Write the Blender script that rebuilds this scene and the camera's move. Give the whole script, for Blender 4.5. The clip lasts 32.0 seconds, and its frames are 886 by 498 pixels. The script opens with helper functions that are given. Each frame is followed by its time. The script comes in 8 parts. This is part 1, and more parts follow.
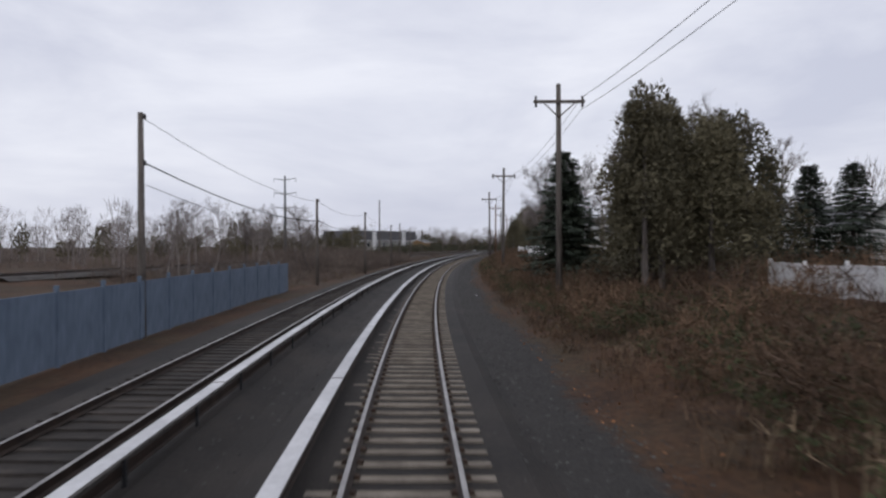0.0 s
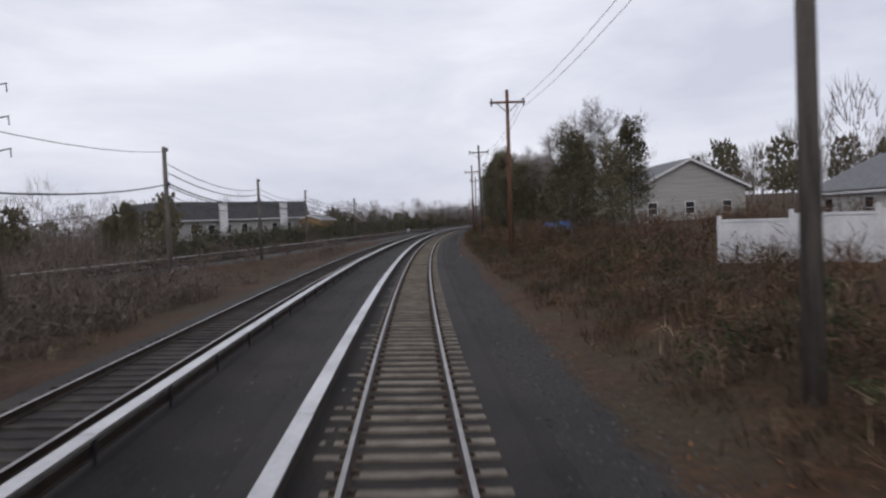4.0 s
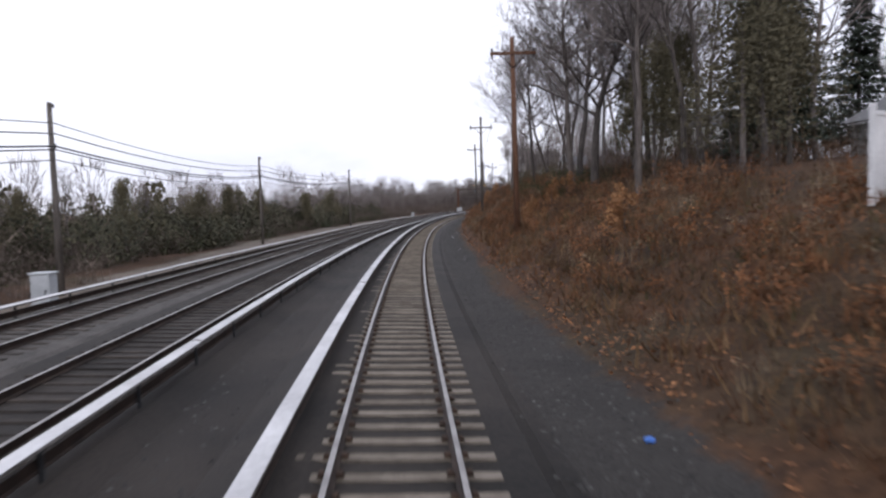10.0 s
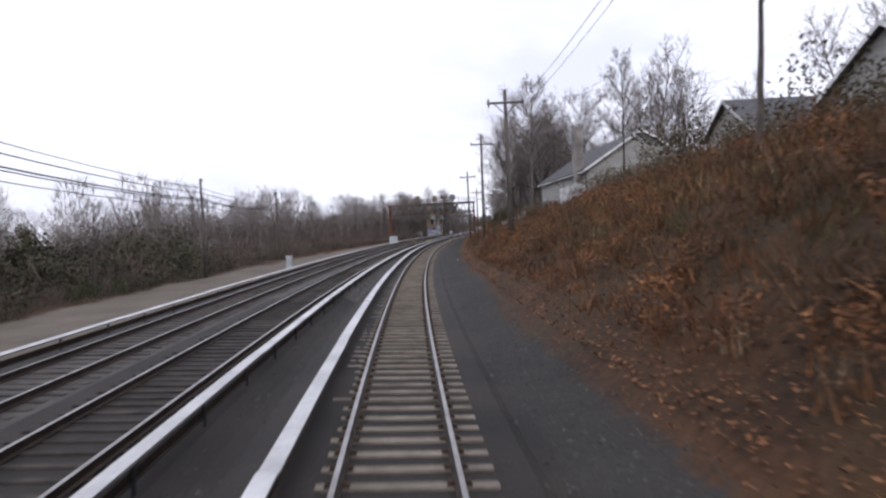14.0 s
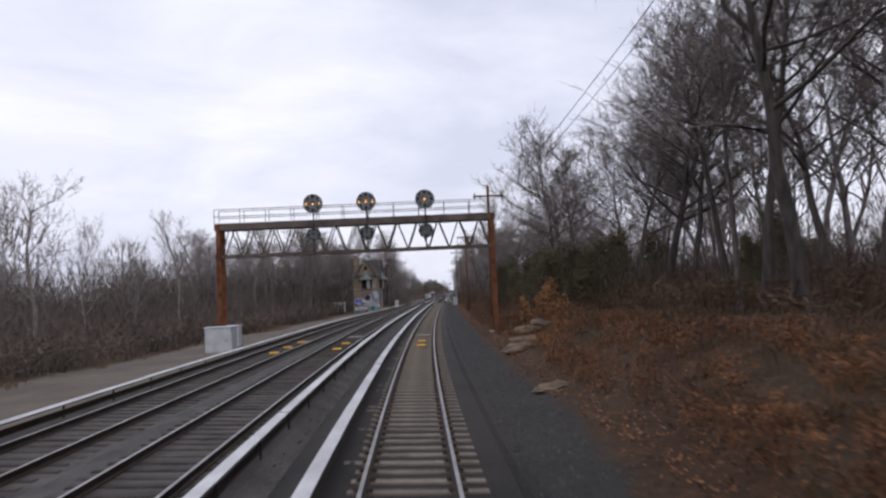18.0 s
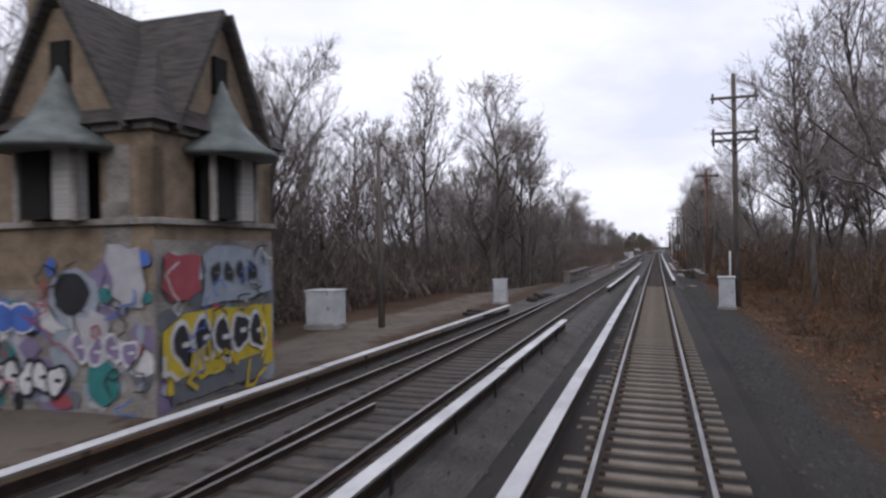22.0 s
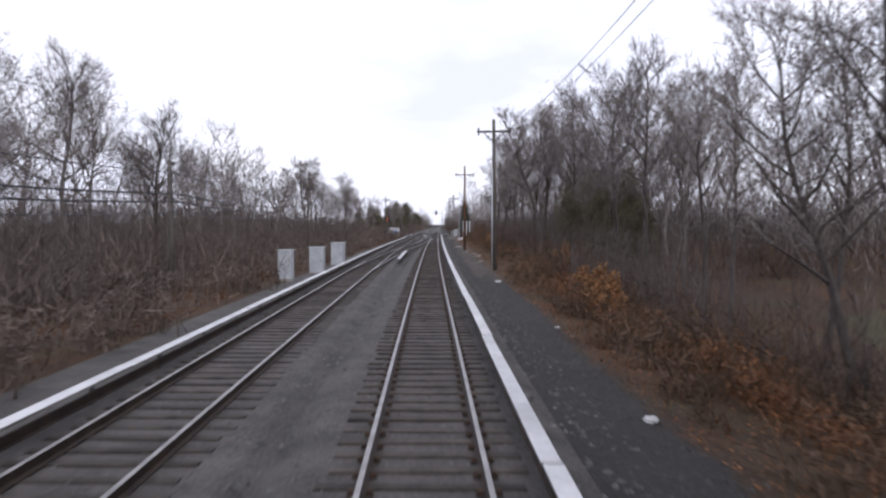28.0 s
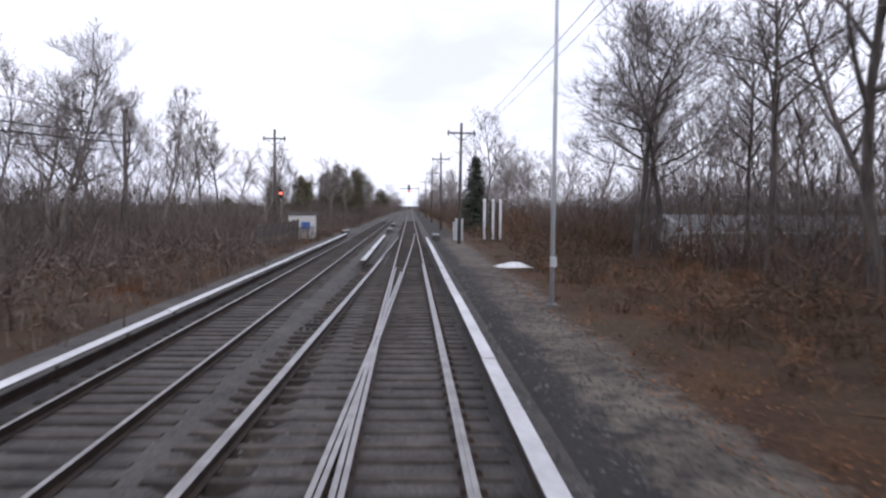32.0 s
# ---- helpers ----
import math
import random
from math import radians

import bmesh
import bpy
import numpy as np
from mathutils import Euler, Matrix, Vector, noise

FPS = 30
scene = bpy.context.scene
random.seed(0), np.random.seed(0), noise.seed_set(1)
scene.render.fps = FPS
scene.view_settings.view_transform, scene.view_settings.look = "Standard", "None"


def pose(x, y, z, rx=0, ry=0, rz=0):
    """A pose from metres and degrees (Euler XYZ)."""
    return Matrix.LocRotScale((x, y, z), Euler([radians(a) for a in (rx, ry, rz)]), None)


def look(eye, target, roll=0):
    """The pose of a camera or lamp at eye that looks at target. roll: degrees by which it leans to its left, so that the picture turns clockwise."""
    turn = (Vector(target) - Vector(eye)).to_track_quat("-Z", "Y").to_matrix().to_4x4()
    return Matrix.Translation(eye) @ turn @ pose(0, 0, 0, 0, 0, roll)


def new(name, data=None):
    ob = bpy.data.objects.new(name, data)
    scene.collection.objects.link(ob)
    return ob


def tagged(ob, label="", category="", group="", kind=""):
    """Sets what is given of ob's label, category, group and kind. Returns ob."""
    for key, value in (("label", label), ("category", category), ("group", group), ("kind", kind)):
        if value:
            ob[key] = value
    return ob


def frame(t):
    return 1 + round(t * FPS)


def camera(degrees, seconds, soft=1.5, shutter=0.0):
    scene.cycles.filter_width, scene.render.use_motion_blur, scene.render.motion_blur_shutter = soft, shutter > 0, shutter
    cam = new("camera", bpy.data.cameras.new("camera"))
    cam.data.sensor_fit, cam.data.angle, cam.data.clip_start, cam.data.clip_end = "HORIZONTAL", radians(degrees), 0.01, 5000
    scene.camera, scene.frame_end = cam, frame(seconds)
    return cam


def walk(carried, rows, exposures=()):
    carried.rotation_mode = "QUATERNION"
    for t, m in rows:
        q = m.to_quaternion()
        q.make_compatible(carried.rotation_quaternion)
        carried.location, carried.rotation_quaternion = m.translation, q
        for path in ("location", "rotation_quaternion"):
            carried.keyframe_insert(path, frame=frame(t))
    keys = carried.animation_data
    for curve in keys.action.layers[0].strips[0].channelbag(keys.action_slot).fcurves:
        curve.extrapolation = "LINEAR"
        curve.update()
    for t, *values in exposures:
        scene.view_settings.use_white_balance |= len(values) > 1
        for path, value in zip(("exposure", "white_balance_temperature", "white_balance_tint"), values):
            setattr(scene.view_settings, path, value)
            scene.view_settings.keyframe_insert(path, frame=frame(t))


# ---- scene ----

# ======== line of the railway: stations s in metres along our track, l metres to its right ========
# curvature every 25 m from s = -30, in 1/1000 per metre (right-hand positive); cant every 50 m in degrees; speed every 4 s
CURVATURE = [1.96, 1.69, 1.42, 1.16, 0.99, 0.89, 0.83, 0.79, 0.8, 0.82, 0.87, 0.95, 1.04, 1.11, 1.15, 1.15, 1.11, 1.06, 1.02, 1.01, 0.97, 0.85, 0.62, 0.36, 0.14, 0.03, 0.02, 0.04, 0.03, -0.01, -0.03, 0.01, 0.1, 0.17, 0.16, 0.12, 0.08, 0.05, 0.07, 0.12, 0.18, 0.25, 0.32, 0.39, 0.47, 0.54]
CANT = [0.9, 1.1, 2.1, 2.4, 2.4, 2.7, 2.4, 2.8, 3.1, 2.8, 2.6, 2.1, 1.9, 1.1, 1.0, 0.8, 0.3, 0.3, 0.3, 0.3, 0.3, 0.3, 0.2]
SPEED = [25.76, 25.89, 26.21, 26.56, 26.91, 27.35, 27.73, 28.07, 28.23]
S_FIRST = -30.0
_ss = np.arange(S_FIRST, 1500.0, 1.0)
_kap = np.interp(_ss, S_FIRST + 25.0 * np.arange(len(CURVATURE)), CURVATURE) * 1e-3
_kap[_ss > 860] = 0.0
_psi = -np.cumsum(_kap)
_cx, _cy = np.cumsum(-np.sin(_psi)), np.cumsum(np.cos(_psi))


def heading(s):
    return np.interp(s, _ss, _psi)


def at_sl(s, l=0.0):
    """World x, y of station s, offset l (works on arrays); straight on past both ends."""
    s = np.asarray(s, float)
    psi = np.interp(s, _ss, _psi)
    over = np.where(s > _ss[-1], s - _ss[-1], np.where(s < _ss[0], s - _ss[0], 0.0))
    x = np.interp(s, _ss, _cx) - np.sin(psi) * over
    y = np.interp(s, _ss, _cy) + np.cos(psi) * over
    return x + np.cos(psi) * l, y + np.sin(psi) * l


def cant(s):
    return np.radians(np.interp(s, S_FIRST + 50.0 * np.arange(len(CANT)), CANT))


def spot(s, l, z, turn=0.0):
    """A pose at (s, l, z) whose +y looks along the line, turned by degrees."""
    x, y = at_sl(s, l)
    return Matrix.Translation((float(x), float(y), z)) @ Matrix.Rotation(float(heading(s)) + radians(turn), 4, "Z")


# ======== camera: in the cab, 2.98 m over the rail heads ========
cam = camera(65.7, 32.0, soft=2.4, shutter=0.15)
# seconds, turn from the track's heading (left positive), pitch, lean to the right, in degrees
ATTITUDE = [
    (0, -3.29, -0.35, 0.28),
    (0.5, -2.28, -0.39, 1.04),
    (1, -2.72, -0.46, 0.71),
    (1.5, -3.09, -2.15, 1.6),
    (2, -1.9, -1.31, 2.45),
    (2.5, -1.59, -1.06, 2.03),
    (3, -1.85, -1.55, 2.95),
    (3.5, -3.24, -2.42, 2.22),
    (4, -3.03, -2.46, 2.45),
    (4.5, -2.81, -2.51, 2.67),
    (5, -2.6, -2.55, 2.9),
    (5.5, -2.38, -2.6, 3.12),
    (6, -3.82, -2.14, 2.17),
    (7, -2.99, -0.71, 2.93),
    (8, -2.75, -2.6, 3.68),
    (9, -3.3, -3.7, 2.75),
    (10, -3.69, -3.8, 1.75),
    (11, -3.46, -4.04, 1.96),
    (12, -3.08, -3.27, 2.31),
    (12.5, -3.15, -2.71, 2.83),
    (13, -4.04, -3.3, 2.76),
    (13.5, -3.69, -2.14, 2.82),
    (14, -3.71, -1.91, 2.92),
    (14.5, -3.74, -1.68, 3.01),
    (15, -3.77, -1.45, 3.11),
    (15.5, -3.79, -1.23, 3.21),
    (16, -4.78, 0.58, 3.3),
    (17, -3.16, 2.72, 2.84),
    (18, -2.96, 3.4, 2.51),
    (18.5, -3.11, 3.88, 2.38),
    (19, -1.96, 4.22, 2.18),
    (20, -3.66, -1.08, 1.58),
    (20.5, -1.87, -1.42, 2.03),
    (21, 7.1, 0.36, 2.66),
    (21.5, 13.64, -0.23, 2.17),
    (22, 17.17, 0.12, 1.13),
    (22.5, 12.88, -0.6, 1.63),
    (23, 5.61, -1.35, 1.05),
    (23.5, 1.66, -3.16, 0.56),
    (24, -1.65, -3.6, -0.13),
    (25, -2.69, -4.48, 0.98),
    (25.5, -2.38, -3.34, 1.16),
    (26, -2.55, -3.15, 1.27),
    (26.5, -2.73, -2.96, 1.38),
    (27, -2.91, -2.77, 1.49),
    (27.5, -3.08, -2.59, 1.6),
    (28, -1.16, -2.09, 0),
    (28.5, -2.1, -2.83, 0.24),
    (29, -1.92, -2.05, -0.08),
    (30, -4.89, -2.19, 0.22),
    (31, -3.25, -4.8, 0.64),
    (32, -2.75, -3.6, -0.4),
]


def station(t):
    tt = np.arange(0.0, 34.0, 0.05)
    vv = np.interp(tt, 4.0 * np.arange(len(SPEED)), SPEED)
    return float(np.interp(t, tt, np.concatenate([[0.0], np.cumsum((vv[1:] + vv[:-1]) * 0.025)])))


def cab_pose(t, yaw, pitch, lean):
    s = station(t)
    psi, ca = float(heading(s)), float(cant(s))
    x, y = at_sl(s)
    side = Vector((math.cos(psi), math.sin(psi), 0.0))
    out = side * math.cos(ca) - Vector((0, 0, math.sin(ca)))
    up = side * math.sin(ca) + Vector((0, 0, math.cos(ca)))
    eye = Vector((float(x), float(y), 0.0)) + out * 0.025 + up * 2.98
    a, p = psi + radians(yaw), radians(pitch)
    ahead = Vector((-math.sin(a) * math.cos(p), math.cos(a) * math.cos(p), math.sin(p)))
    return look(eye, eye + ahead * 10.0, -lean)


walk(cam, [(t, cab_pose(t, yaw, pitch, lean)) for t, yaw, pitch, lean in ATTITUDE],
     exposures=[(0.0, -0.12, 6300, 12), (4.0, -0.08, 6350, 12), (7.0, 0.05, 6300, 12), (9.0, 0.43, 6250, 14), (13.0, 0.47, 6250, 14), (15.5, 0.34, 6250, 14), (17.0, 0.17, 6270, 14),
                (20.0, 0.1, 6220, 14), (22.0, 0.3, 6280, 14), (24.0, 0.43, 6200, 15), (28.0, 0.49, 6180, 15), (32.0, 0.49, 6120, 15)])

# ======== daylight: a bright, low overcast ========
SUN_ELEV, SUN_TURN = radians(38), radians(200)
world = bpy.data.worlds.new("overcast")
scene.world = world
world.use_nodes = True
wn, wl = world.node_tree.nodes, world.node_tree.links
wn.clear()


def wnode(kind, **inputs):
    n = wn.new(kind)
    for key, value in inputs.items():
        n.inputs[key.replace("_", " ")].default_value = value
    return n


sky = wn.new("ShaderNodeTexSky")
sky.sky_type, sky.sun_disc = "NISHITA", False
sky.sun_elevation, sky.sun_rotation, sky.air_density, sky.dust_density = SUN_ELEV, SUN_TURN, 1.0, 4.0
coord = wn.new("ShaderNodeTexCoord")
mapp = wn.new("ShaderNodeMapping")
mapp.inputs["Scale"].default_value = (1.0, 1.0, 3.2)
cloud = wnode("ShaderNodeTexNoise", Scale=2.2, Detail=6.0, Roughness=0.55, Distortion=0.4)
ramp = wn.new("ShaderNodeValToRGB")
ramp.color_ramp.elements[0].position, ramp.color_ramp.elements[1].position = 0.32, 0.66
ramp.color_ramp.elements[0].color = (0.68, 0.70, 0.80, 1)
ramp.color_ramp.elements[1].color = (0.97, 0.98, 1.03, 1)
scale_sky = wn.new("ShaderNodeVectorMath")
scale_sky.operation = "SCALE"
scale_sky.inputs["Scale"].default_value = 0.10
mixc = wn.new("ShaderNodeMix")
mixc.data_type = "RGBA"
mixc.inputs[0].default_value = 0.93
bg, wout = wnode("ShaderNodeBackground", Strength=1.0), wn.new("ShaderNodeOutputWorld")
wl.new(coord.outputs["Generated"], mapp.inputs["Vector"])
wl.new(mapp.outputs["Vector"], cloud.inputs["Vector"])
wl.new(cloud.outputs["Fac"], ramp.inputs["Fac"])
wl.new(sky.outputs["Color"], scale_sky.inputs[0])
wl.new(scale_sky.outputs["Vector"], mixc.inputs[6])
wl.new(ramp.outputs["Color"], mixc.inputs[7])
wl.new(mixc.outputs[2], bg.inputs["Color"])
wl.new(bg.outputs["Background"], wout.inputs["Surface"])
sun = new("sun", bpy.data.lights.new("sun", "SUN"))
sun.data.energy, sun.data.angle, sun.data.color = 0.5, radians(25), (1.0, 0.97, 0.92)
sun.matrix_world = look((0, 0, 300), (0 - 120 * math.sin(SUN_TURN), 0 - 120 * math.cos(SUN_TURN), 300 - 120 * math.tan(SUN_ELEV)))


# ======== materials ========
def material(name, low, high, scale=6.0, rough=0.8, metal=0.0, bump=0.0, fine=None, fine_mix=0.35, per="none", spread=0.25, stretch=(1, 1, 1), where="Object"):
    """A surface of two tones mixed by coarse and fine noise; per='object' or 'island' lets each piece differ in tone."""
    m = bpy.data.materials.new(name)
    m.use_nodes = True
    n, k = m.node_tree.nodes, m.node_tree.links
    b = n["Principled BSDF"]
    b.inputs["Roughness"].default_value, b.inputs["Metallic"].default_value = rough, metal
    b.inputs["Specular IOR Level"].default_value = 0.3
    tc, mp = n.new("ShaderNodeTexCoord"), n.new("ShaderNodeMapping")
    mp.inputs["Scale"].default_value = stretch
    k.new(tc.outputs[where], mp.inputs["Vector"])
    a, f = n.new("ShaderNodeTexNoise"), n.new("ShaderNodeTexNoise")
    a.inputs["Scale"].default_value, a.inputs["Detail"].default_value = scale, 5.0
    f.inputs["Scale"].default_value, f.inputs["Detail"].default_value = fine or scale * 14.0, 3.0
    for q in (a, f):
        k.new(mp.outputs["Vector"], q.inputs["Vector"])
    mx = n.new("ShaderNodeMix")
    mx.inputs[0].default_value = fine_mix
    k.new(a.outputs["Fac"], mx.inputs[2])
    k.new(f.outputs["Fac"], mx.inputs[3])
    r = n.new("ShaderNodeValToRGB")
    r.color_ramp.elements[0].position, r.color_ramp.elements[1].position = 0.36, 0.64
    r.color_ramp.elements[0].color, r.color_ramp.elements[1].color = (*low, 1), (*high, 1)
    k.new(mx.outputs[0], r.inputs["Fac"])
    colour = r.outputs["Color"]
    if per != "none":
        src = n.new("ShaderNodeObjectInfo").outputs["Random"] if per == "object" else n.new("ShaderNodeNewGeometry").outputs["Random Per Island"]
        mr = n.new("ShaderNodeMapRange")
        mr.inputs["To Min"].default_value, mr.inputs["To Max"].default_value = 1 - spread, 1 + spread
        hs = n.new("ShaderNodeHueSaturation")
        k.new(src, mr.inputs["Value"])
        k.new(mr.outputs["Result"], hs.inputs["Value"])
        k.new(colour, hs.inputs["Color"])
        colour = hs.outputs["Color"]
    k.new(colour, b.inputs["Base Color"])
    if bump:
        bp = n.new("ShaderNodeBump")
        bp.inputs["Strength"].default_value, bp.inputs["Distance"].default_value = bump, 0.02
        k.new(mx.outputs[0], bp.inputs["Height"])
        k.new(bp.outputs["Normal"], b.inputs["Normal"])
    return m


M_BALLAST = material("ballast_stone", (0.0285, 0.0262, 0.0245), (0.104, 0.0955, 0.088), 1.1, 0.85, bump=0.9, fine=22.0, fine_mix=0.6)
M_STONE = material("loose_stone", (0.0376, 0.036, 0.0354), (0.128, 0.124, 0.121), 8.0, 0.8, per="island", spread=0.3)
M_DARKBAL = material("fouled_ballast", (0.0052, 0.0046, 0.0042), (0.034, 0.0275, 0.0228), 0.3, 0.8, bump=0.9, fine=20.0, fine_mix=0.45)
M_ASPHALT = material("wet_asphalt", (0.05, 0.055, 0.062), (0.085, 0.09, 0.1), 0.4, 0.42, bump=0.15, fine=60.0)
M_CONC_TIE = material("concrete_sleeper", (0.108, 0.091, 0.073), (0.218, 0.19, 0.157), 2.2, 0.85, bump=0.4, per="island", spread=0.14)
M_WOOD_TIE = material("tarred_timber", (0.026, 0.0222, 0.0193), (0.079, 0.0665, 0.0575), 3.0, 0.85, bump=0.6, per="island", spread=0.35, stretch=(1, 1, 1))
M_OLD_TIE = material("fouled_timber", (0.0145, 0.0122, 0.0105), (0.052, 0.0425, 0.036), 3.0, 0.85, bump=0.6, per="island", spread=0.35)
M_RAIL = material("rusty_rail_side", (0.02, 0.0145, 0.012), (0.052, 0.035, 0.027), 3.0, 0.7, metal=0.3, bump=0.2)
M_RAILTOP = material("worn_rail_head", (0.19, 0.18, 0.175), (0.36, 0.345, 0.335), 2.0, 0.42, metal=0.8)
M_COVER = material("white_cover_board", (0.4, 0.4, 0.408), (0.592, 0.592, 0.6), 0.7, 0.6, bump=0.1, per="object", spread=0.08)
# cover board's sides and underside, a darker grey-brown than its white top
M_COVER_SIDE = material("darker_board_edge", (0.084, 0.077, 0.07), (0.21, 0.196, 0.182), 1.2, 0.8, bump=0.2)
M_CLIP = material("rusty_clip", (0.03, 0.022, 0.018), (0.08, 0.05, 0.035), 8.0, 0.8, metal=0.4)
M_POLE = material("weathered_pole", (0.055, 0.048, 0.043), (0.16, 0.14, 0.125), 1.4, 0.9, bump=0.5, stretch=(6, 6, 0.5))
M_POLE_BROWN = material("brown_pole", (0.07, 0.035, 0.022), (0.19, 0.10, 0.062), 1.4, 0.9, bump=0.5, stretch=(6, 6, 0.5))
M_INSUL = material("dark_insulator", (0.03, 0.028, 0.03), (0.07, 0.065, 0.07), 4.0, 0.35)
M_WIRE = material("wire", (0.03, 0.03, 0.032), (0.05, 0.05, 0.055), 4.0, 0.6)
M_STEEL = material("grey_painted_steel", (0.09, 0.095, 0.1), (0.2, 0.205, 0.21), 1.3, 0.7, metal=0.15, bump=0.2)
M_RUST = material("rusted_steel", (0.07, 0.026, 0.012), (0.24, 0.10, 0.045), 1.6, 0.85, metal=0.2, bump=0.4)
M_BLACK = material("black_signal_face", (0.012, 0.013, 0.015), (0.03, 0.032, 0.035), 3.0, 0.6)
M_BOX = material("pale_grey_cabinet", (0.36, 0.38, 0.4), (0.52, 0.54, 0.56), 1.5, 0.55, bump=0.1)
M_YELLOW = material("yellow_plastic", (0.55, 0.28, 0.03), (0.8, 0.45, 0.05), 5.0, 0.6)
M_WHITE = material("white_paint", (0.55, 0.55, 0.56), (0.78, 0.78, 0.78), 0.9, 0.6, bump=0.1)
M_BARK = material("grey_bark", (0.0528, 0.0449, 0.0409), (0.139, 0.12, 0.109), 3.0, 0.95, bump=0.7, per="object", spread=0.35, stretch=(3, 3, 0.6))
M_TWIG = material("bare_twigs", (0.122, 0.103, 0.097), (0.24, 0.21, 0.198), 2.0, 0.95, per="object", spread=0.3)
M_NEEDLE = material("dark_needles", (0.026, 0.036, 0.027), (0.07, 0.086, 0.062), 1.2, 0.85, per="object", spread=0.3)
M_EVERGREEN = material("dull_evergreen", (0.062, 0.056, 0.034), (0.142, 0.124, 0.076), 0.6, 0.85, per="object", spread=0.25)
M_BRUSH = material("dry_brush", (0.05, 0.032, 0.022), (0.16, 0.1, 0.062), 0.25, 0.95, per="island", spread=0.45)
M_BRUSHL = material("grey_brown_brush", (0.069, 0.054, 0.046), (0.172, 0.136, 0.113), 0.25, 0.95, per="island", spread=0.45)
M_STRAW = material("pale_dead_stems", (0.13, 0.095, 0.06), (0.3, 0.23, 0.15), 1.0, 0.95, per="island", spread=0.4)
M_LEAF = material("dead_oak_leaves", (0.095, 0.04, 0.018), (0.27, 0.125, 0.055), 0.8, 0.85, per="island", spread=0.5)
M_SAPLING = material("tan_beech_leaves", (0.14, 0.065, 0.028), (0.4, 0.215, 0.1), 0.8, 0.85, per="island", spread=0.4)
M_GREENB = material("green_bramble", (0.02, 0.028, 0.012), (0.06, 0.075, 0.03), 0.6, 0.9, per="island", spread=0.4)


# ======== mesh helpers ========
def mesh_of(name, verts, faces, mats, indices=None, smooth=False):
    me = bpy.data.meshes.new(name)
    me.from_pydata([tuple(v) for v in verts], [], [tuple(f) for f in faces])
    for m in mats if isinstance(mats, (list, tuple)) else [mats]:
        me.materials.append(m)
    if indices is not None:
        me.polygons.foreach_set("material_index", np.asarray(indices, dtype=np.int32))
    if smooth:
        me.polygons.foreach_set("use_smooth", np.ones(len(me.polygons), dtype=bool))
    me.update()
    return me


def bulk(name, verts, tris, mat):
    """A big triangle mesh straight from arrays."""
    verts, tris = np.asarray(verts, np.float32), np.asarray(tris, np.int32)
    me = bpy.data.meshes.new(name)
    me.vertices.add(len(verts))
    me.vertices.foreach_set("co", verts.ravel())
    me.loops.add(len(tris) * 3)
    me.loops.foreach_set("vertex_index", tris.ravel())
    me.polygons.add(len(tris))
    me.polygons.foreach_set("loop_start", np.arange(0, len(tris) * 3, 3, dtype=np.int32))
    me.materials.append(mat)
    me.update(calc_edges=True)
    return me


def holder(name, m=None):
    e = new(name)
    e.empty_display_size = 0.2
    if m is not None:
        e.matrix_world = m
    return e


def part(name, data, parent, m=None, label=""):
    """A mesh (or a bmesh with its material) as one child of a thing or of a part, in the parent's space."""
    ob = new(name, data)
    ob.parent = parent
    if m is not None:
        ob.matrix_local = m
    return tagged(ob, label) if label else ob


def box_data(name, size, mat, bevel=0.0, centre=(0, 0, 0)):
    bm = bmesh.new()
    bmesh.ops.create_cube(bm, size=1.0)
    bmesh.ops.scale(bm, vec=size, verts=bm.verts)
    if bevel:
        bmesh.ops.bevel(bm, geom=bm.edges[:], offset=bevel, segments=2, affect="EDGES", profile=0.5)
    bmesh.ops.translate(bm, vec=centre, verts=bm.verts)
    me = bpy.data.meshes.new(name)
    bm.to_mesh(me)
    bm.free()
    me.materials.append(mat)
    return me


def tube_data(name, p, q, r0, r1, mat, sides=8, caps=True):
    """A tapered rod from p to q."""
    p, q = Vector(p), Vector(q)
    bm = bmesh.new()
    bmesh.ops.create_cone(bm, cap_ends=caps, segments=sides, radius1=r0, radius2=max(r1, 1e-4), depth=(q - p).length)
    turn = (q - p).to_track_quat("Z", "Y").to_matrix().to_4x4()
    bmesh.ops.transform(bm, matrix=Matrix.Translation((p + q) / 2) @ turn, verts=bm.verts)
    me = bpy.data.meshes.new(name)
    bm.to_mesh(me)
    bm.free()
    me.materials.append(mat)
    me.polygons.foreach_set("use_smooth", np.array([len(f.vertices) == 4 for f in me.polygons], dtype=bool))
    return me


def lathe_data(name, rings, mat, sides=12):
    """Rings of (radius, z) turned round the z axis."""
    verts, faces = [], []
    for r, z in rings:
        for i in range(sides):
            a = 2 * math.pi * i / sides
            verts.append((r * math.cos(a), r * math.sin(a), z))
    for j in range(len(rings) - 1):
        for i in range(sides):
            k = (i + 1) % sides
            faces.append((j * sides + i, j * sides + k, (j + 1) * sides + k, (j + 1) * sides + i))
    faces.append(tuple(range(sides))[::-1])
    faces.append(tuple((len(rings) - 1) * sides + i for i in range(sides)))
    return mesh_of(name, verts, faces, mat, smooth=True)


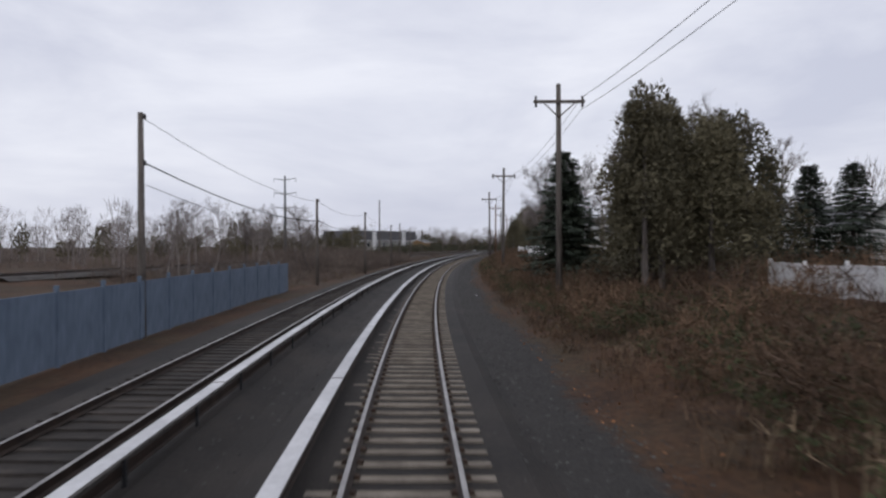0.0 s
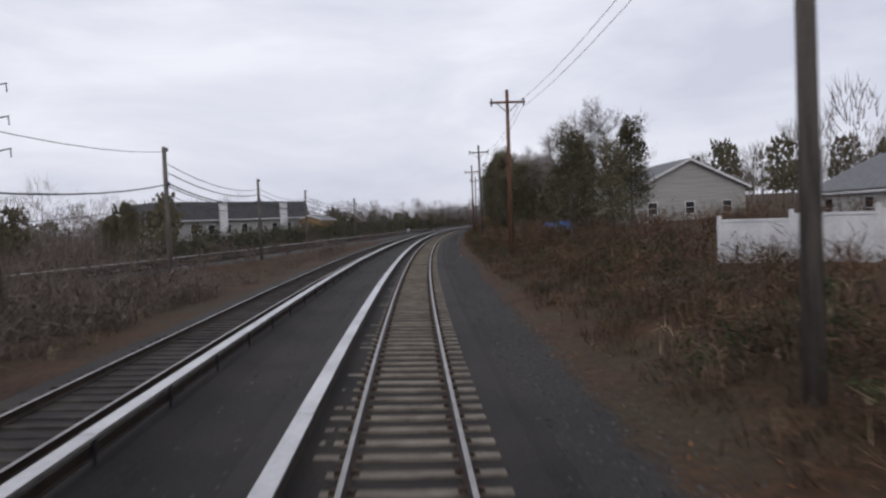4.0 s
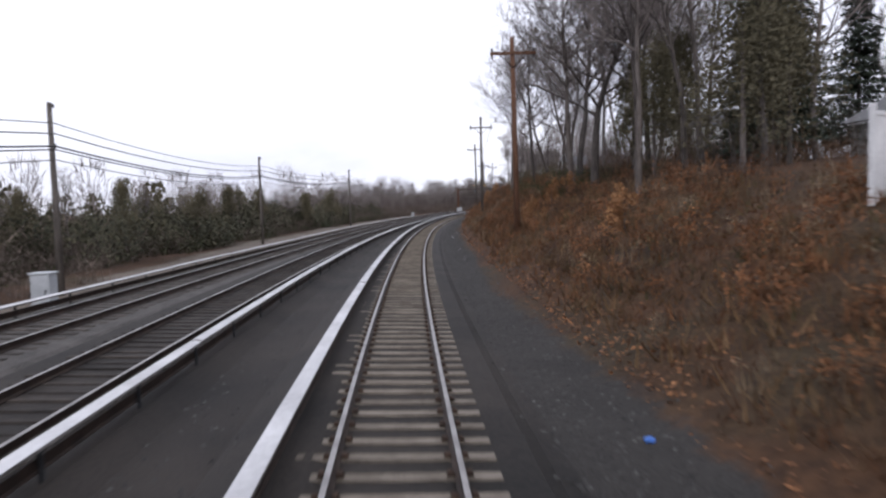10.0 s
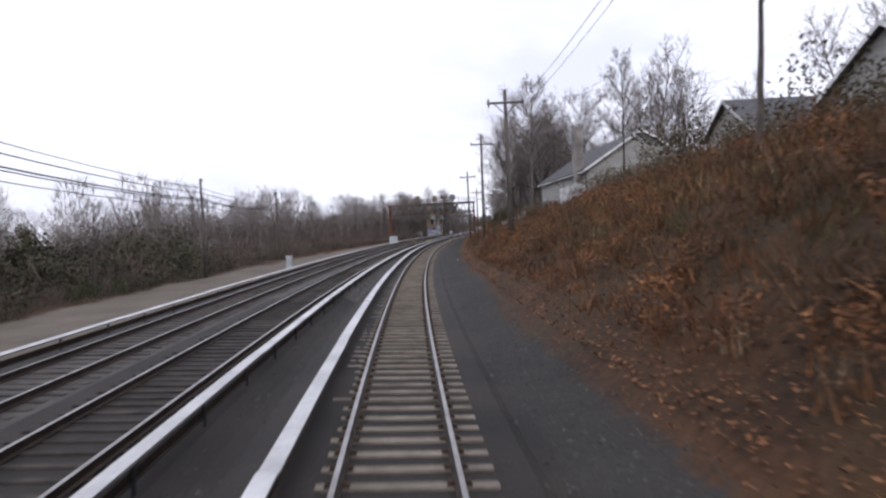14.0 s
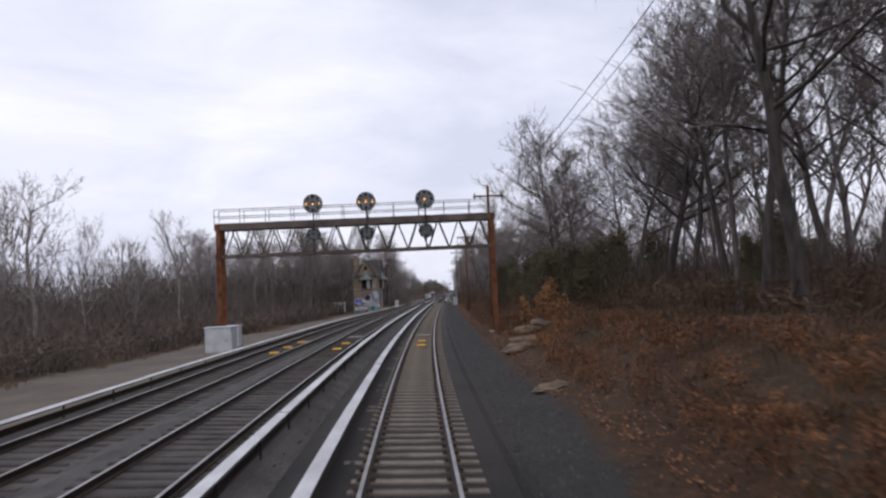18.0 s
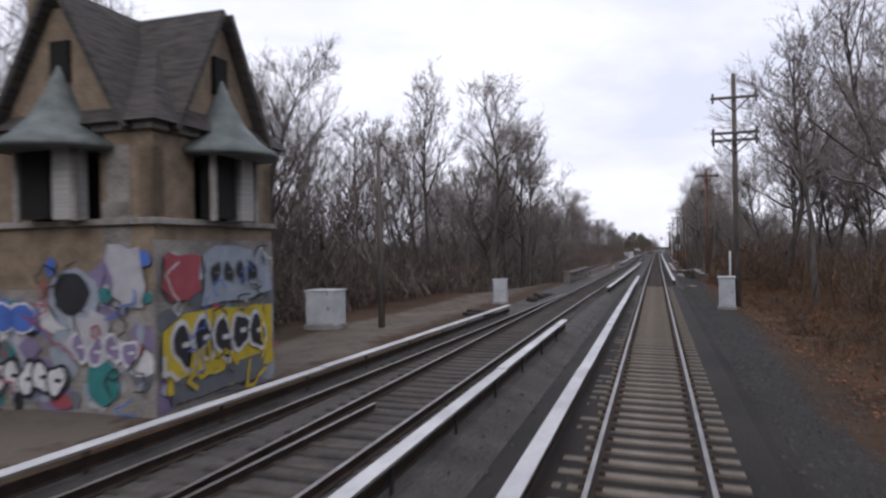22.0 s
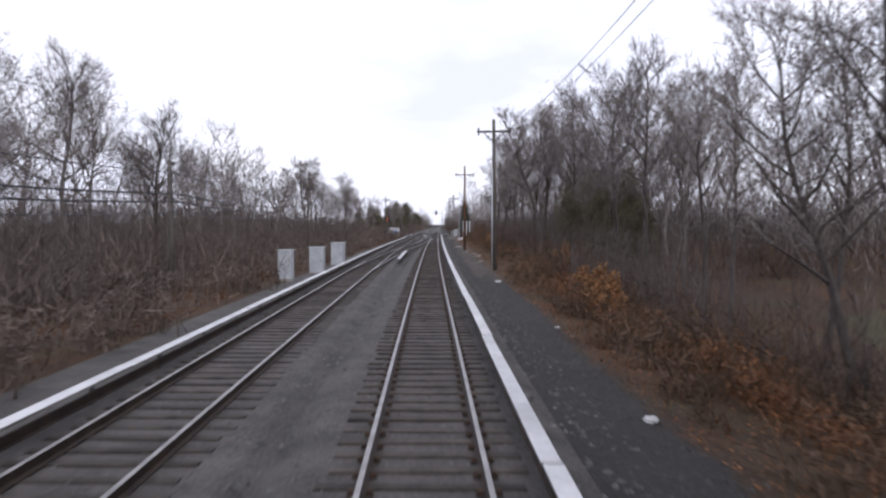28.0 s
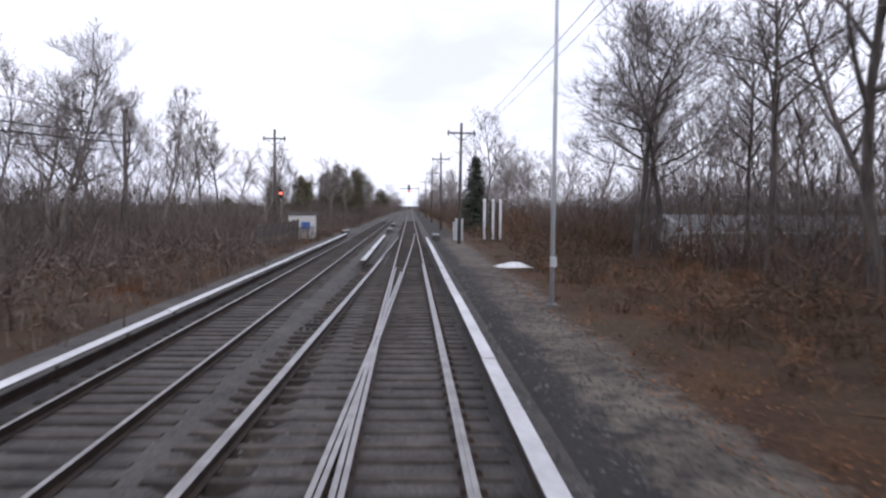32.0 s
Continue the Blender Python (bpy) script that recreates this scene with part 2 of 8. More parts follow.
def sweep(name, profile, s0, s1, lat, mat, step=3.0, z0=0.0, tilt=True, closed=True, top=None, top_mat=None):
    """A profile of (l, z) carried along the line from s0 to s1 at offset lat(s), leaning with the cant."""
    n = max(2, int(math.ceil((s1 - s0) / step)) + 1)
    ss = np.linspace(s0, s1, n)
    la = np.array([lat(s) for s in ss])
    ca = cant(ss) if tilt else np.zeros(n)
    verts = []
    for i in range(n):
        for (pl, pz) in profile:
            x, y = at_sl(ss[i], la[i] + pl * math.cos(ca[i]) + pz * math.sin(ca[i]))
            verts.append((float(x), float(y), z0 + (rise_three(ss[i]) if lat is lat_three else 0.0) + pz * math.cos(ca[i]) - pl * math.sin(ca[i])))
    m, faces, idx = len(profile), [], []
    for i in range(n - 1):
        for j in range(m if closed else m - 1):
            k = (j + 1) % m
            faces.append((i * m + j, (i + 1) * m + j, (i + 1) * m + k, i * m + k))
            idx.append(1 if top is not None and j in top else 0)
    if closed:
        faces.append(tuple(range(m)))
        faces.append(tuple((n - 1) * m + j for j in range(m))[::-1])
        idx += [0, 0]
    return mesh_of(name, verts, faces, [mat] + ([top_mat] if top_mat else []), idx)


# ======== where the other tracks run ========
def knots(*pairs):
    a, b = np.array([p[0] for p in pairs], float), np.array([p[1] for p in pairs], float)
    fine = np.arange(a[0], a[-1] + 0.5, 1.0)
    v = np.interp(fine, a, b)
    w = np.ones(25) / 25
    pad = np.pad(v, 12, mode="reflect", reflect_type="odd")
    v = np.convolve(pad, w, mode="valid")
    return lambda s: float(np.interp(s, fine, v))


lat_own = lambda s: 0.0
lat_two = knots((-40, -5.2), (35, -5.45), (60, -5.7), (90, -5.95), (152, -6.15), (217, -6.1), (270, -5.98), (296, -5.82), (322, -5.6),
                (362, -5.15), (415, -4.82), (457, -4.65), (485, -4.67), (538, -4.9), (590, -4.95), (618, -4.78), (646, -4.4), (675, -4.12),
                (690, -4.05), (745, -4.2), (787, -4.42), (815, -4.6), (850, -4.62), (1500, -4.6))
lat_three = knots((60, -40), (120, -29), (150, -20), (170, -16.5), (190, -14), (205, -12.2), (228, -10.6), (260, -9.8), (280, -9.6), (295, -9.3), (335, -8.95),
                  (370, -8.7), (435, -8.2), (488, -8.22), (543, -8.1), (566, -7.4), (590, -6.3), (612, -5.3), (632, -4.75))
lat_cross = knots((794, -4.46), (815, -4.08), (842, -2.9), (862, -1.85), (872, -1.6), (885, -1.2), (917, -0.5), (930, -0.3), (960, 0.0))


def rise_three(s):
    """The third line comes down to the others from half a metre above them."""
    return float(np.interp(s, [200, 320], [0.5, 0.0]))


# ======== the ground ========
R_L = np.array([2.2, 4.0, 8.0, 12.0, 20.0, 40.0, 100.0])
RIGHT = np.array([
    # s, heights at the offsets above
    (-60, -0.38, -0.35, 0.2, 0.6, 0.8, 1.0, 2.0), (100, -0.38, -0.35, 0.35, 1.0, 1.6, 2.2, 4.0), (180, -0.38, -0.35, 0.5, 1.1, 1.6, 2.2, 3.0),
    (230, -0.38, -0.3, 1.1, 2.1, 2.7, 3.4, 5.0), (268, -0.38, -0.28, 1.7, 3.1, 3.6, 4.2, 5.2), (300, -0.38, -0.25, 2.4, 4.0, 4.8, 5.4, 6.0), (345, -0.38, -0.1, 3.1, 5.0, 6.1, 6.6, 7.0),
    (385, -0.38, -0.1, 3.2, 5.2, 6.1, 6.8, 7.0), (430, -0.38, -0.2, 2.1, 3.5, 5.4, 6.4, 7.0), (450, -0.38, -0.2, 1.6, 2.6, 3.8, 4.8, 5.0),
    (480, -0.38, -0.25, 1.2, 1.8, 2.0, 2.0, 2.0), (520, -0.38, -0.3, 0.8, 1.2, 1.3, 1.0, 1.0), (545, -0.38, -0.38, -0.2, 0.0, 0.0, 0.0, 0.0),
    (620, -0.38, -0.4, -0.45, -0.4, -0.3, -0.3, -0.3), (650, -0.4, -0.45, -0.7, -1.1, -1.8, -3.0, -3.5), (662, -0.4, -0.6, -1.3, -2.2, -3.4, -4.4, -4.4), (671, -0.4, -1.2, -3.4, -4.8, -5.2, -5.2, -5.0),
    (675, -5.3, -5.3, -5.3, -5.3, -5.3, -5.3, -5.0), (704, -5.3, -5.3, -5.3, -5.3, -5.3, -5.3, -5.0), (708, -0.4, -2.5, -5.32, -5.35, -5.35, -5.3, -5.0), (715, -0.4, -1.2, -4.4, -5.3, -5.35, -5.3, -5.0),
    (735, -0.38, -0.5, -2.5, -4.2, -5.35, -5.3, -4.6), (770, -0.38, -0.45, -1.2, -2.5, -4.2, -4.6, -4.2), (800, -0.38, -0.4, -0.5, -0.8, -1.2, -1.4, -1.2),
    (850, -0.38, -0.4, -0.4, -0.35, -0.3, -0.3, -0.3), (1500, -0.38, -0.4, -0.4, -0.35, -0.3, -0.3, -0.3)])
L_L = np.array([-100.0, -40.0, -22.0, -15.0, -11.0, -8.5])
LEFT = np.array([
    (-60, -0.6, -0.6, -0.6, -0.55, -0.5, -0.45), (240, -0.6, -0.6, -0.6, -0.55, -0.45, -0.42), (560, -0.8, -0.8, -0.6, -0.5, -0.42, -0.4),
    (640, -0.8, -0.8, -0.7, -0.6, -0.5, -0.42), (655, -3.5, -3.5, -3.0, -1.6, -0.7, -0.45), (671, -5.2, -5.2, -5.2, -4.2, -2.2, -0.5),
    (675, -5.3, -5.3, -5.3, -5.3, -5.3, -5.3), (704, -5.3, -5.3, -5.3, -5.3, -5.3, -5.3), (708, -5.0, -5.0, -5.0, -4.0, -2.0, -0.5),
    (735, -3.0, -3.0, -2.6, -1.6, -0.7, -0.42), (780, -1.2, -1.2, -0.9, -0.7, -0.5, -0.42), (1500, -0.6, -0.6, -0.6, -0.5, -0.45, -0.42)])


def ground_z(s, l):
    s = float(s)
    if l >= R_L[0]:
        row = [np.interp(s, RIGHT[:, 0], RIGHT[:, i + 1]) for i in range(len(R_L))]
        z = np.interp(l, R_L, row)
    elif l <= L_L[-1]:
        row = [np.interp(s, LEFT[:, 0], LEFT[:, i + 1]) for i in range(len(L_L))]
        z = np.interp(l, L_L, row)
    else:
        z = -5.3 if 675 <= s <= 704 else -0.5
    rough = 0.0 if -9 < l < 4.2 else min(1.0, (l - 4.2 if l > 0 else -9 - l) / 4.0)
    if 40 < s < 260 and abs(l - lat_three(max(s, 60))) < 4.0:
        rough, z = 0.0, -0.45 + rise_three(s)
    return float(z + rough * 0.22 * noise.noise((s * 0.13, l * 0.21, 3.1)) + rough * 0.10 * noise.noise((s * 0.5, l * 0.6, 8.2)))


g_l = [-700, -400, -240, -150, -100, -70, -52, -40, -33, -28, -24, -21, -18.5, -16.5, -15, -13.8, -12.8, -11.9, -11, -10, -9.2, -8.5, -6.5, -4.2, -2.2,
       0.0, 2.2, 2.8, 3.4, 4.0, 4.7, 5.5, 6.4, 7.3, 8.3, 9.4, 10.6, 12, 14, 16.5, 20, 25, 31, 40, 55, 75, 100, 150, 240, 400]
g_s = sorted(set(list(range(-60, 1000, 5)) + list(range(1000, 1500, 25)) + [671, 675, 676, 703, 704, 708] + [1500]))
gv, gf, gi = [], [], []
nl = len(g_l) + 2
far_s = [-2500.0] + [float(s) for s in g_s] + [3900.0]
for i, s in enumerate(far_s):
    f = i / (len(far_s) - 1)
    sc = min(max(s, -60), 1500)
    row = []
    for j in range(nl):
        if j in (0, nl - 1):
            side = -1 if j == 0 else 1
            a = float(heading(0)) * (1 - f) + math.radians(-90 * side) * 0 + 0.0
            ang = (math.pi - f * math.pi) * 0.96 + 0.06   # swings from behind to ahead
            base = math.pi / 2 + 0.25
            th = base + (-side) * ang
            row.append((300 + 4200 * math.cos(th), 500 + 4200 * math.sin(th), -2.0))
        else:
            l = g_l[j - 1]
            if 3.0 < l < 7.0:
                l += 0.55 * noise.noise((s * 0.09, l * 0.02, 5.5)) + 0.3 * noise.noise((s * 0.37, 1.0, 9.5))
            elif -14 < l < -9:
                l += 0.5 * noise.noise((s * 0.08, 4.0, 2.5))
            x, y = at_sl(s, l)
            row.append((float(x), float(y), ground_z(sc, l)))
    gv += row
for i in range(len(far_s) - 1):
    s = (far_s[i] + far_s[i + 1]) / 2
    for j in range(nl - 1):
        gf.append((i * nl + j, i * nl + j + 1, (i + 1) * nl + j + 1, (i + 1) * nl + j))
        l = (g_l[j - 1] + g_l[j]) / 2 if 0 < j < nl - 2 else (g_l[0] if j == 0 else g_l[-1])
        k = 0
        if -8.5 < l < 2.5:
            k = 2 if s < 400 or (s < 640 and l > -2.5) else 1
        gi.append(k)
def ground_material():
    """Leafy earth, trodden cinder and sandy gravel with ragged borders between them."""
    m = bpy.data.materials.new("trackside_earth")
    m.use_nodes = True
    n, k = m.node_tree.nodes, m.node_tree.links
    b = n["Principled BSDF"]
    b.inputs["Roughness"].default_value, b.inputs["Specular IOR Level"].default_value = 0.9, 0.25
    tc = n.new("ShaderNodeTexCoord")

    def cloud(scale, detail=5.0, rough=0.6):
        q = n.new("ShaderNodeTexNoise")
        q.inputs["Scale"].default_value, q.inputs["Detail"].default_value, q.inputs["Roughness"].default_value = scale, detail, rough
        k.new(tc.outputs["Object"], q.inputs["Vector"])
        return q.outputs["Fac"]

    broad, mid, grain, fray = cloud(0.3), cloud(5.0), cloud(24.0, 3.0), cloud(1.4, 6.0, 0.7)

    def blend(kind, fac, p, q):
        x = n.new("ShaderNodeMix")
        x.data_type = kind
        for slot, v in ((0, fac), (2 if kind == "FLOAT" else 6, p), (3 if kind == "FLOAT" else 7, q)):
            if isinstance(v, (float, tuple)):
                x.inputs[slot].default_value = v
            else:
                k.new(v, x.inputs[slot])
        return x.outputs[0 if kind == "FLOAT" else 2]

    def tones(fac, lo, hi):
        r = n.new("ShaderNodeValToRGB")
        r.color_ramp.elements[0].position, r.color_ramp.elements[1].position = 0.36, 0.64
        r.color_ramp.elements[0].color, r.color_ramp.elements[1].color = (*lo, 1), (*hi, 1)
        k.new(fac, r.inputs["Fac"])
        return r.outputs["Color"]

    russet = tones(blend("FLOAT", 0.5, broad, mid), (0.02, 0.0105, 0.006), (0.084, 0.0415, 0.019))
    tawny = tones(blend("FLOAT", 0.6, mid, grain), (0.02, 0.0145, 0.008), (0.074, 0.052, 0.028))
    patch = n.new("ShaderNodeMapRange")
    patch.inputs["From Min"].default_value, patch.inputs["From Max"].default_value = 0.45, 0.62
    k.new(cloud(0.17, 6.0, 0.65), patch.inputs["Value"])
    earth = blend("RGBA", patch.outputs["Result"], russet, tawny)
    cinder = tones(blend("FLOAT", 0.6, blend("FLOAT", 0.4, broad, mid), grain), (0.0135, 0.0123, 0.0113), (0.05, 0.0462, 0.0425))
    sand = tones(blend("FLOAT", 0.6, broad, grain), (0.075, 0.062, 0.05), (0.175, 0.147, 0.12))

    def edge(name):
        at = n.new("ShaderNodeAttribute")
        at.attribute_name = name
        s = n.new("ShaderNodeMath")
        s.operation = "ADD"
        k.new(at.outputs["Fac"], s.inputs[0])
        k.new(fray, s.inputs[1])
        r = n.new("ShaderNodeMapRange")
        r.inputs["From Min"].default_value, r.inputs["From Max"].default_value = 0.9, 1.12
        k.new(s.outputs[0], r.inputs["Value"])
        return r.outputs["Result"]

    col = blend("RGBA", edge("cinder"), earth, cinder)
    meadow = tones(blend("FLOAT", 0.55, mid, cloud(0.6)), (0.034, 0.031, 0.015), (0.09, 0.076, 0.038))
    col = blend("RGBA", edge("meadow"), col, meadow)
    k.new(blend("RGBA", edge("sand"), col, sand), b.inputs["Base Color"])
    bp = n.new("ShaderNodeBump")
    bp.inputs["Strength"].default_value, bp.inputs["Distance"].default_value = 0.9, 0.03
    k.new(blend("FLOAT", 0.6, mid, grain), bp.inputs["Height"])
    k.new(bp.outputs["Normal"], b.inputs["Normal"])
    return m


ground_mesh = mesh_of("ground", gv, gf, [ground_material(), M_BALLAST, M_DARKBAL], gi, smooth=True)
w_cinder, w_sand, w_meadow = [], [], []
for i, s in enumerate(far_s):
    for j in range(nl):
        l = g_l[j - 1] if 0 < j < nl - 1 else 999
        w_cinder.append(min(max(0.5 + (3.7 + float(np.interp(s, [740, 800], [0.0, 1.3])) + 0.5 * noise.noise((s * 0.06, 2.0, 7.0)) - l) / 1.6, 0.0), 1.0) if l > 0 else 0.0)
        inner, outer = -9.6, float(np.interp(s, [260, 330, 440, 500, 560, 620], [-15.5, -18.5, -19.5, -19.0, -16.5, -14.5])) + 1.2 * noise.noise((s * 0.05, 6.0, 1.0))
        w_sand.append(min(max(0.5 + min(inner - l, l - outer) / 1.6, 0.0), 1.0) * float(np.interp(s, [255, 280, 560, 615, 650, 665], [0.2, 0.85, 0.9, 0.62, 0.5, 0.0])) if 255 < s < 665 else (0.56 * min(max(0.5 + min(l - 2.6, 5.6 - l) / 1.2, 0.0), 1.0) * float(np.interp(s, [765, 800, 930, 960], [0.0, 1.0, 1.0, 0.0])) if 765 < s < 960 else 0.0))
        wave = 6.0 * noise.noise((s * 0.03, l * 0.03, 4.0))
        a_ = min(l - 22, 230 - l, (s - 640) * 0.5, (790 - s) * 0.5)
        b_ = min(l - 13, 60 - l, s - 690, 745 - s)
        w_meadow.append(min(max(0.5 + (max(a_, b_) + wave) / 6.0, 0.0), 1.0) if l < 990 else 0.0)
for name_, w_ in (("cinder", w_cinder), ("sand", w_sand), ("meadow", w_meadow)):
    ground_mesh.attributes.new(name_, "FLOAT", "POINT").data.foreach_set("value", np.array(w_, np.float32))
ground = tagged(new("ground", ground_mesh),
                "brown leaf-strewn ground beside a railway cutting", "ground", kind="structure")

# ======== ballast, rails, sleepers ========
def bed(name, s0, s1, lat, half=1.75, mat=None, top=-0.225, left=None):
    """A ballast bed; left is the height of its left shoulder where that is heaped over the sleeper ends."""
    side = top - 0.01 if left is None else left
    prof = [(-half - 0.7, -0.52), (-half, side), (-1.05, side), (-0.9, top), (0.0, top - 0.01), (0.9, top), (half, top - 0.01), (half + 0.7, -0.52)]
    return tagged(new(name, sweep(name, prof, s0, s1, lat, mat or M_BALLAST, 3.0, closed=False)), "grey crushed-stone track ballast", "ballast", kind="structure")


bed("ballast_bed_own", -25, 640, lat_own, mat=M_DARKBAL, top=-0.2, left=-0.166)
bed("ballast_bed_own_on", 640, 1400, lat_own, top=-0.192)
bed("ballast_bed_second", -25, 400, lat_two, mat=M_DARKBAL, top=-0.19)
bed("ballast_bed_second_on", 400, 1400, lat_two, top=-0.188)
bed("ballast_bed_third", 60, 632, lat_three, top=-0.188)

RAIL_PROF = [(-0.075, -0.17), (0.075, -0.17), (0.075, -0.155), (0.012, -0.135), (0.012, -0.045), (0.036, -0.035), (0.036, -0.004), (0.028, 0.0),
             (-0.028, 0.0), (-0.036, -0.004), (-0.036, -0.035), (-0.012, -0.045), (-0.012, -0.135), (-0.075, -0.155)]


def rail(name, s0, s1, lat, off, parent, step=3.0):
    prof = [(off + a, b) for a, b in RAIL_PROF]
    return part(name, sweep(name, prof, s0, s1, lat, M_RAIL, step, top=[6, 7, 8], top_mat=M_RAILTOP), parent)


def tie_mesh(name, mat, length, width, depth, top):
    h, w = length / 2, width / 2
    t = 0.03
    v = [(-h, -w, top - depth), (h, -w, top - depth), (h, w, top - depth), (-h, w, top - depth),
         (-h + t, -w + t, top), (h - t, -w + t, top), (h - t, w - t, top), (-h + t, w - t, top)]
    if mat is M_CONC_TIE:
        v += [(-0.35, -w + 0.045, top - 0.016), (0.35, -w + 0.045, top - 0.016), (0.35, w - 0.045, top - 0.016), (-0.35, w - 0.045, top - 0.016)]
        f = [(0, 1, 5, 4), (1, 2, 6, 5), (2, 3, 7, 6), (3, 0, 4, 7), (4, 8, 11, 7), (8, 9, 10, 11), (9, 5, 6, 10), (4, 5, 9, 8), (7, 11, 10, 6)]
    else:
        f = [(0, 1, 5, 4), (1, 2, 6, 5), (2, 3, 7, 6), (3, 0, 4, 7), (4, 5, 6, 7)]
    return v, f


def tie_pose(s, lat, rng, skew=0.5):
    x, y = at_sl(s, lat(s))
    return (Matrix.Translation((float(x), float(y), rng.uniform(-0.012, 0.006) + (rise_three(s) if lat is lat_three else 0.0))) @ Matrix.Rotation(float(heading(s)) + radians(rng.uniform(-skew, skew)), 4, "Z")
            @ Matrix.Rotation(float(cant(s)), 4, "Y"))


def ties(parent, lat, s0, s1, mat, single=(0, 0), length=2.55, width=0.26, depth=0.2, top=-0.165, pitch=0.61, seed=1):
    """Sleepers as parts inside the stretch `single`, the rest joined."""
    rng = random.Random(seed)
    v, f = tie_mesh("sleeper", mat, length, width, depth, top)
    one = mesh_of("sleeper", v, f, mat)
    verts, faces, s = [], [], s0
    while s < s1:
        m = tie_pose(s, lat, rng, 0.4 if mat is M_CONC_TIE else 1.2)
        if mat is not M_CONC_TIE:
            m = m @ Matrix.Translation((rng.uniform(-0.06, 0.06), 0, 0))
        if single[0] <= s < single[1]:
            part("sleeper", one, parent, m)
        else:
            b = len(verts)
            verts += [m @ Vector(p) for p in v]
            faces += [tuple(b + i for i in q) for q in f]
        s += pitch * (1 if mat is M_CONC_TIE else rng.uniform(0.93, 1.07))
    ob = part("sleepers", mesh_of("sleepers", verts, faces, mat), parent)
    ob["kind"] = "stuff"


def clips(parent, lat, s0, s1, pitch=0.61, seed=4):
    """Rail fastenings on both sides of both rails."""
    v = [(-0.05, -0.07, -0.165), (0.05, -0.07, -0.165), (0.05, 0.07, -0.165), (-0.05, 0.07, -0.165), (-0.03, -0.05, -0.11), (0.03, -0.05, -0.115), (0.03, 0.05, -0.115), (-0.03, 0.05, -0.11)]
    f = [(0, 1, 5, 4), (1, 2, 6, 5), (2, 3, 7, 6), (3, 0, 4, 7), (4, 5, 6, 7)]
    verts, faces, s = [], [], s0
    rng = random.Random(seed)
    while s < s1:
        m = tie_pose(s, lat, rng, 0.2)
        for o in (-0.86, -0.645, 0.645, 0.86):
            b = len(verts)
            verts += [m @ (Vector(p) + Vector((o, 0, 0))) for p in v]
            faces += [tuple(b + i for i in q) for q in f]
        s += pitch
    ob = part("rail_clips", mesh_of("rail_clips", verts, faces, M_CLIP), parent)
    ob["kind"] = "stuff"


own = tagged(holder("railway_track"), "running line on concrete then timber sleepers, bright worn rail heads", "railway track", "tracks", "structure")
for o in (-0.7525, 0.7525):
    rail("rail", -25, 1400, lat_own, o, own)
ties(own, lat_own, -20, 640, M_CONC_TIE, single=(490, 640), seed=2)
clips(own, lat_own, -20, 640)
ties(own, lat_own, 640, 1000, M_WOOD_TIE, single=(640, 672), length=2.6, width=0.23, depth=0.18, pitch=0.56, seed=3)
clips(own, lat_own, 640, 960, 0.56)
second = tagged(holder("railway_track"), "second line on dark timber sleepers with rust-sided rails", "railway track", "tracks", "structure")
for o in (-0.7525, 0.7525):
    rail("rail", -25, 1400, lat_two, o, second)
ties(second, lat_two, -20, 420, M_OLD_TIE, length=2.6, width=0.23, depth=0.18, pitch=0.56, seed=55)
ties(second, lat_two, 420, 1000, M_WOOD_TIE, single=(600, 720), length=2.6, width=0.23, depth=0.18, pitch=0.56, seed=5)
third = tagged(holder("railway_track"), "third line that joins from the side, rusty rails on timber", "railway track", "tracks", "structure")
for o in (-0.7525, 0.7525):
    rail("rail", 60, 628 if o < 0 else 596, lat_three, o, third)
ties(third, lat_three, 110, 610, M_WOOD_TIE, single=(500, 600), length=2.6, width=0.23, depth=0.18, pitch=0.58, seed=6)
cross = tagged(holder("railway_track"), "crossover line with long timbers and worn frog", "railway track", "tracks", "structure")
rail("rail", 796, 930, lat_cross, -0.7525, cross, 2.0)
rail("rail", 796, 936, lat_cross, 0.7525, cross, 2.0)
def check_rail(parent, s0, s1, lat, off, flare):
    """A short guard rail whose ends bend away from the running rail."""
    def bent(s):
        d = max(0.0, 1.2 - min(s - s0, s1 - s)) / 1.2
        return lat(s) + flare * d
    prof = [(off + a, b) for a, b in RAIL_PROF]
    part("check_rail", sweep("check_rail", prof, s0, s1, bent, M_RAIL, 0.6, top=[6, 7, 8], top_mat=M_RAILTOP), parent)


check_rail(cross, 858, 898, lat_own, 0.68, -0.04)
check_rail(cross, 860, 902, lat_cross, -0.68, 0.04)
check_rail(cross, 862, 896, lat_own, -0.66, 0.05)
check_rail(cross, 862, 894, lat_cross, 0.66, -0.05)
ties(cross, lat_cross, 818, 900, M_WOOD_TIE, single=(818, 860), length=2.9, width=0.23, depth=0.18, top=-0.172, pitch=0.58, seed=8)


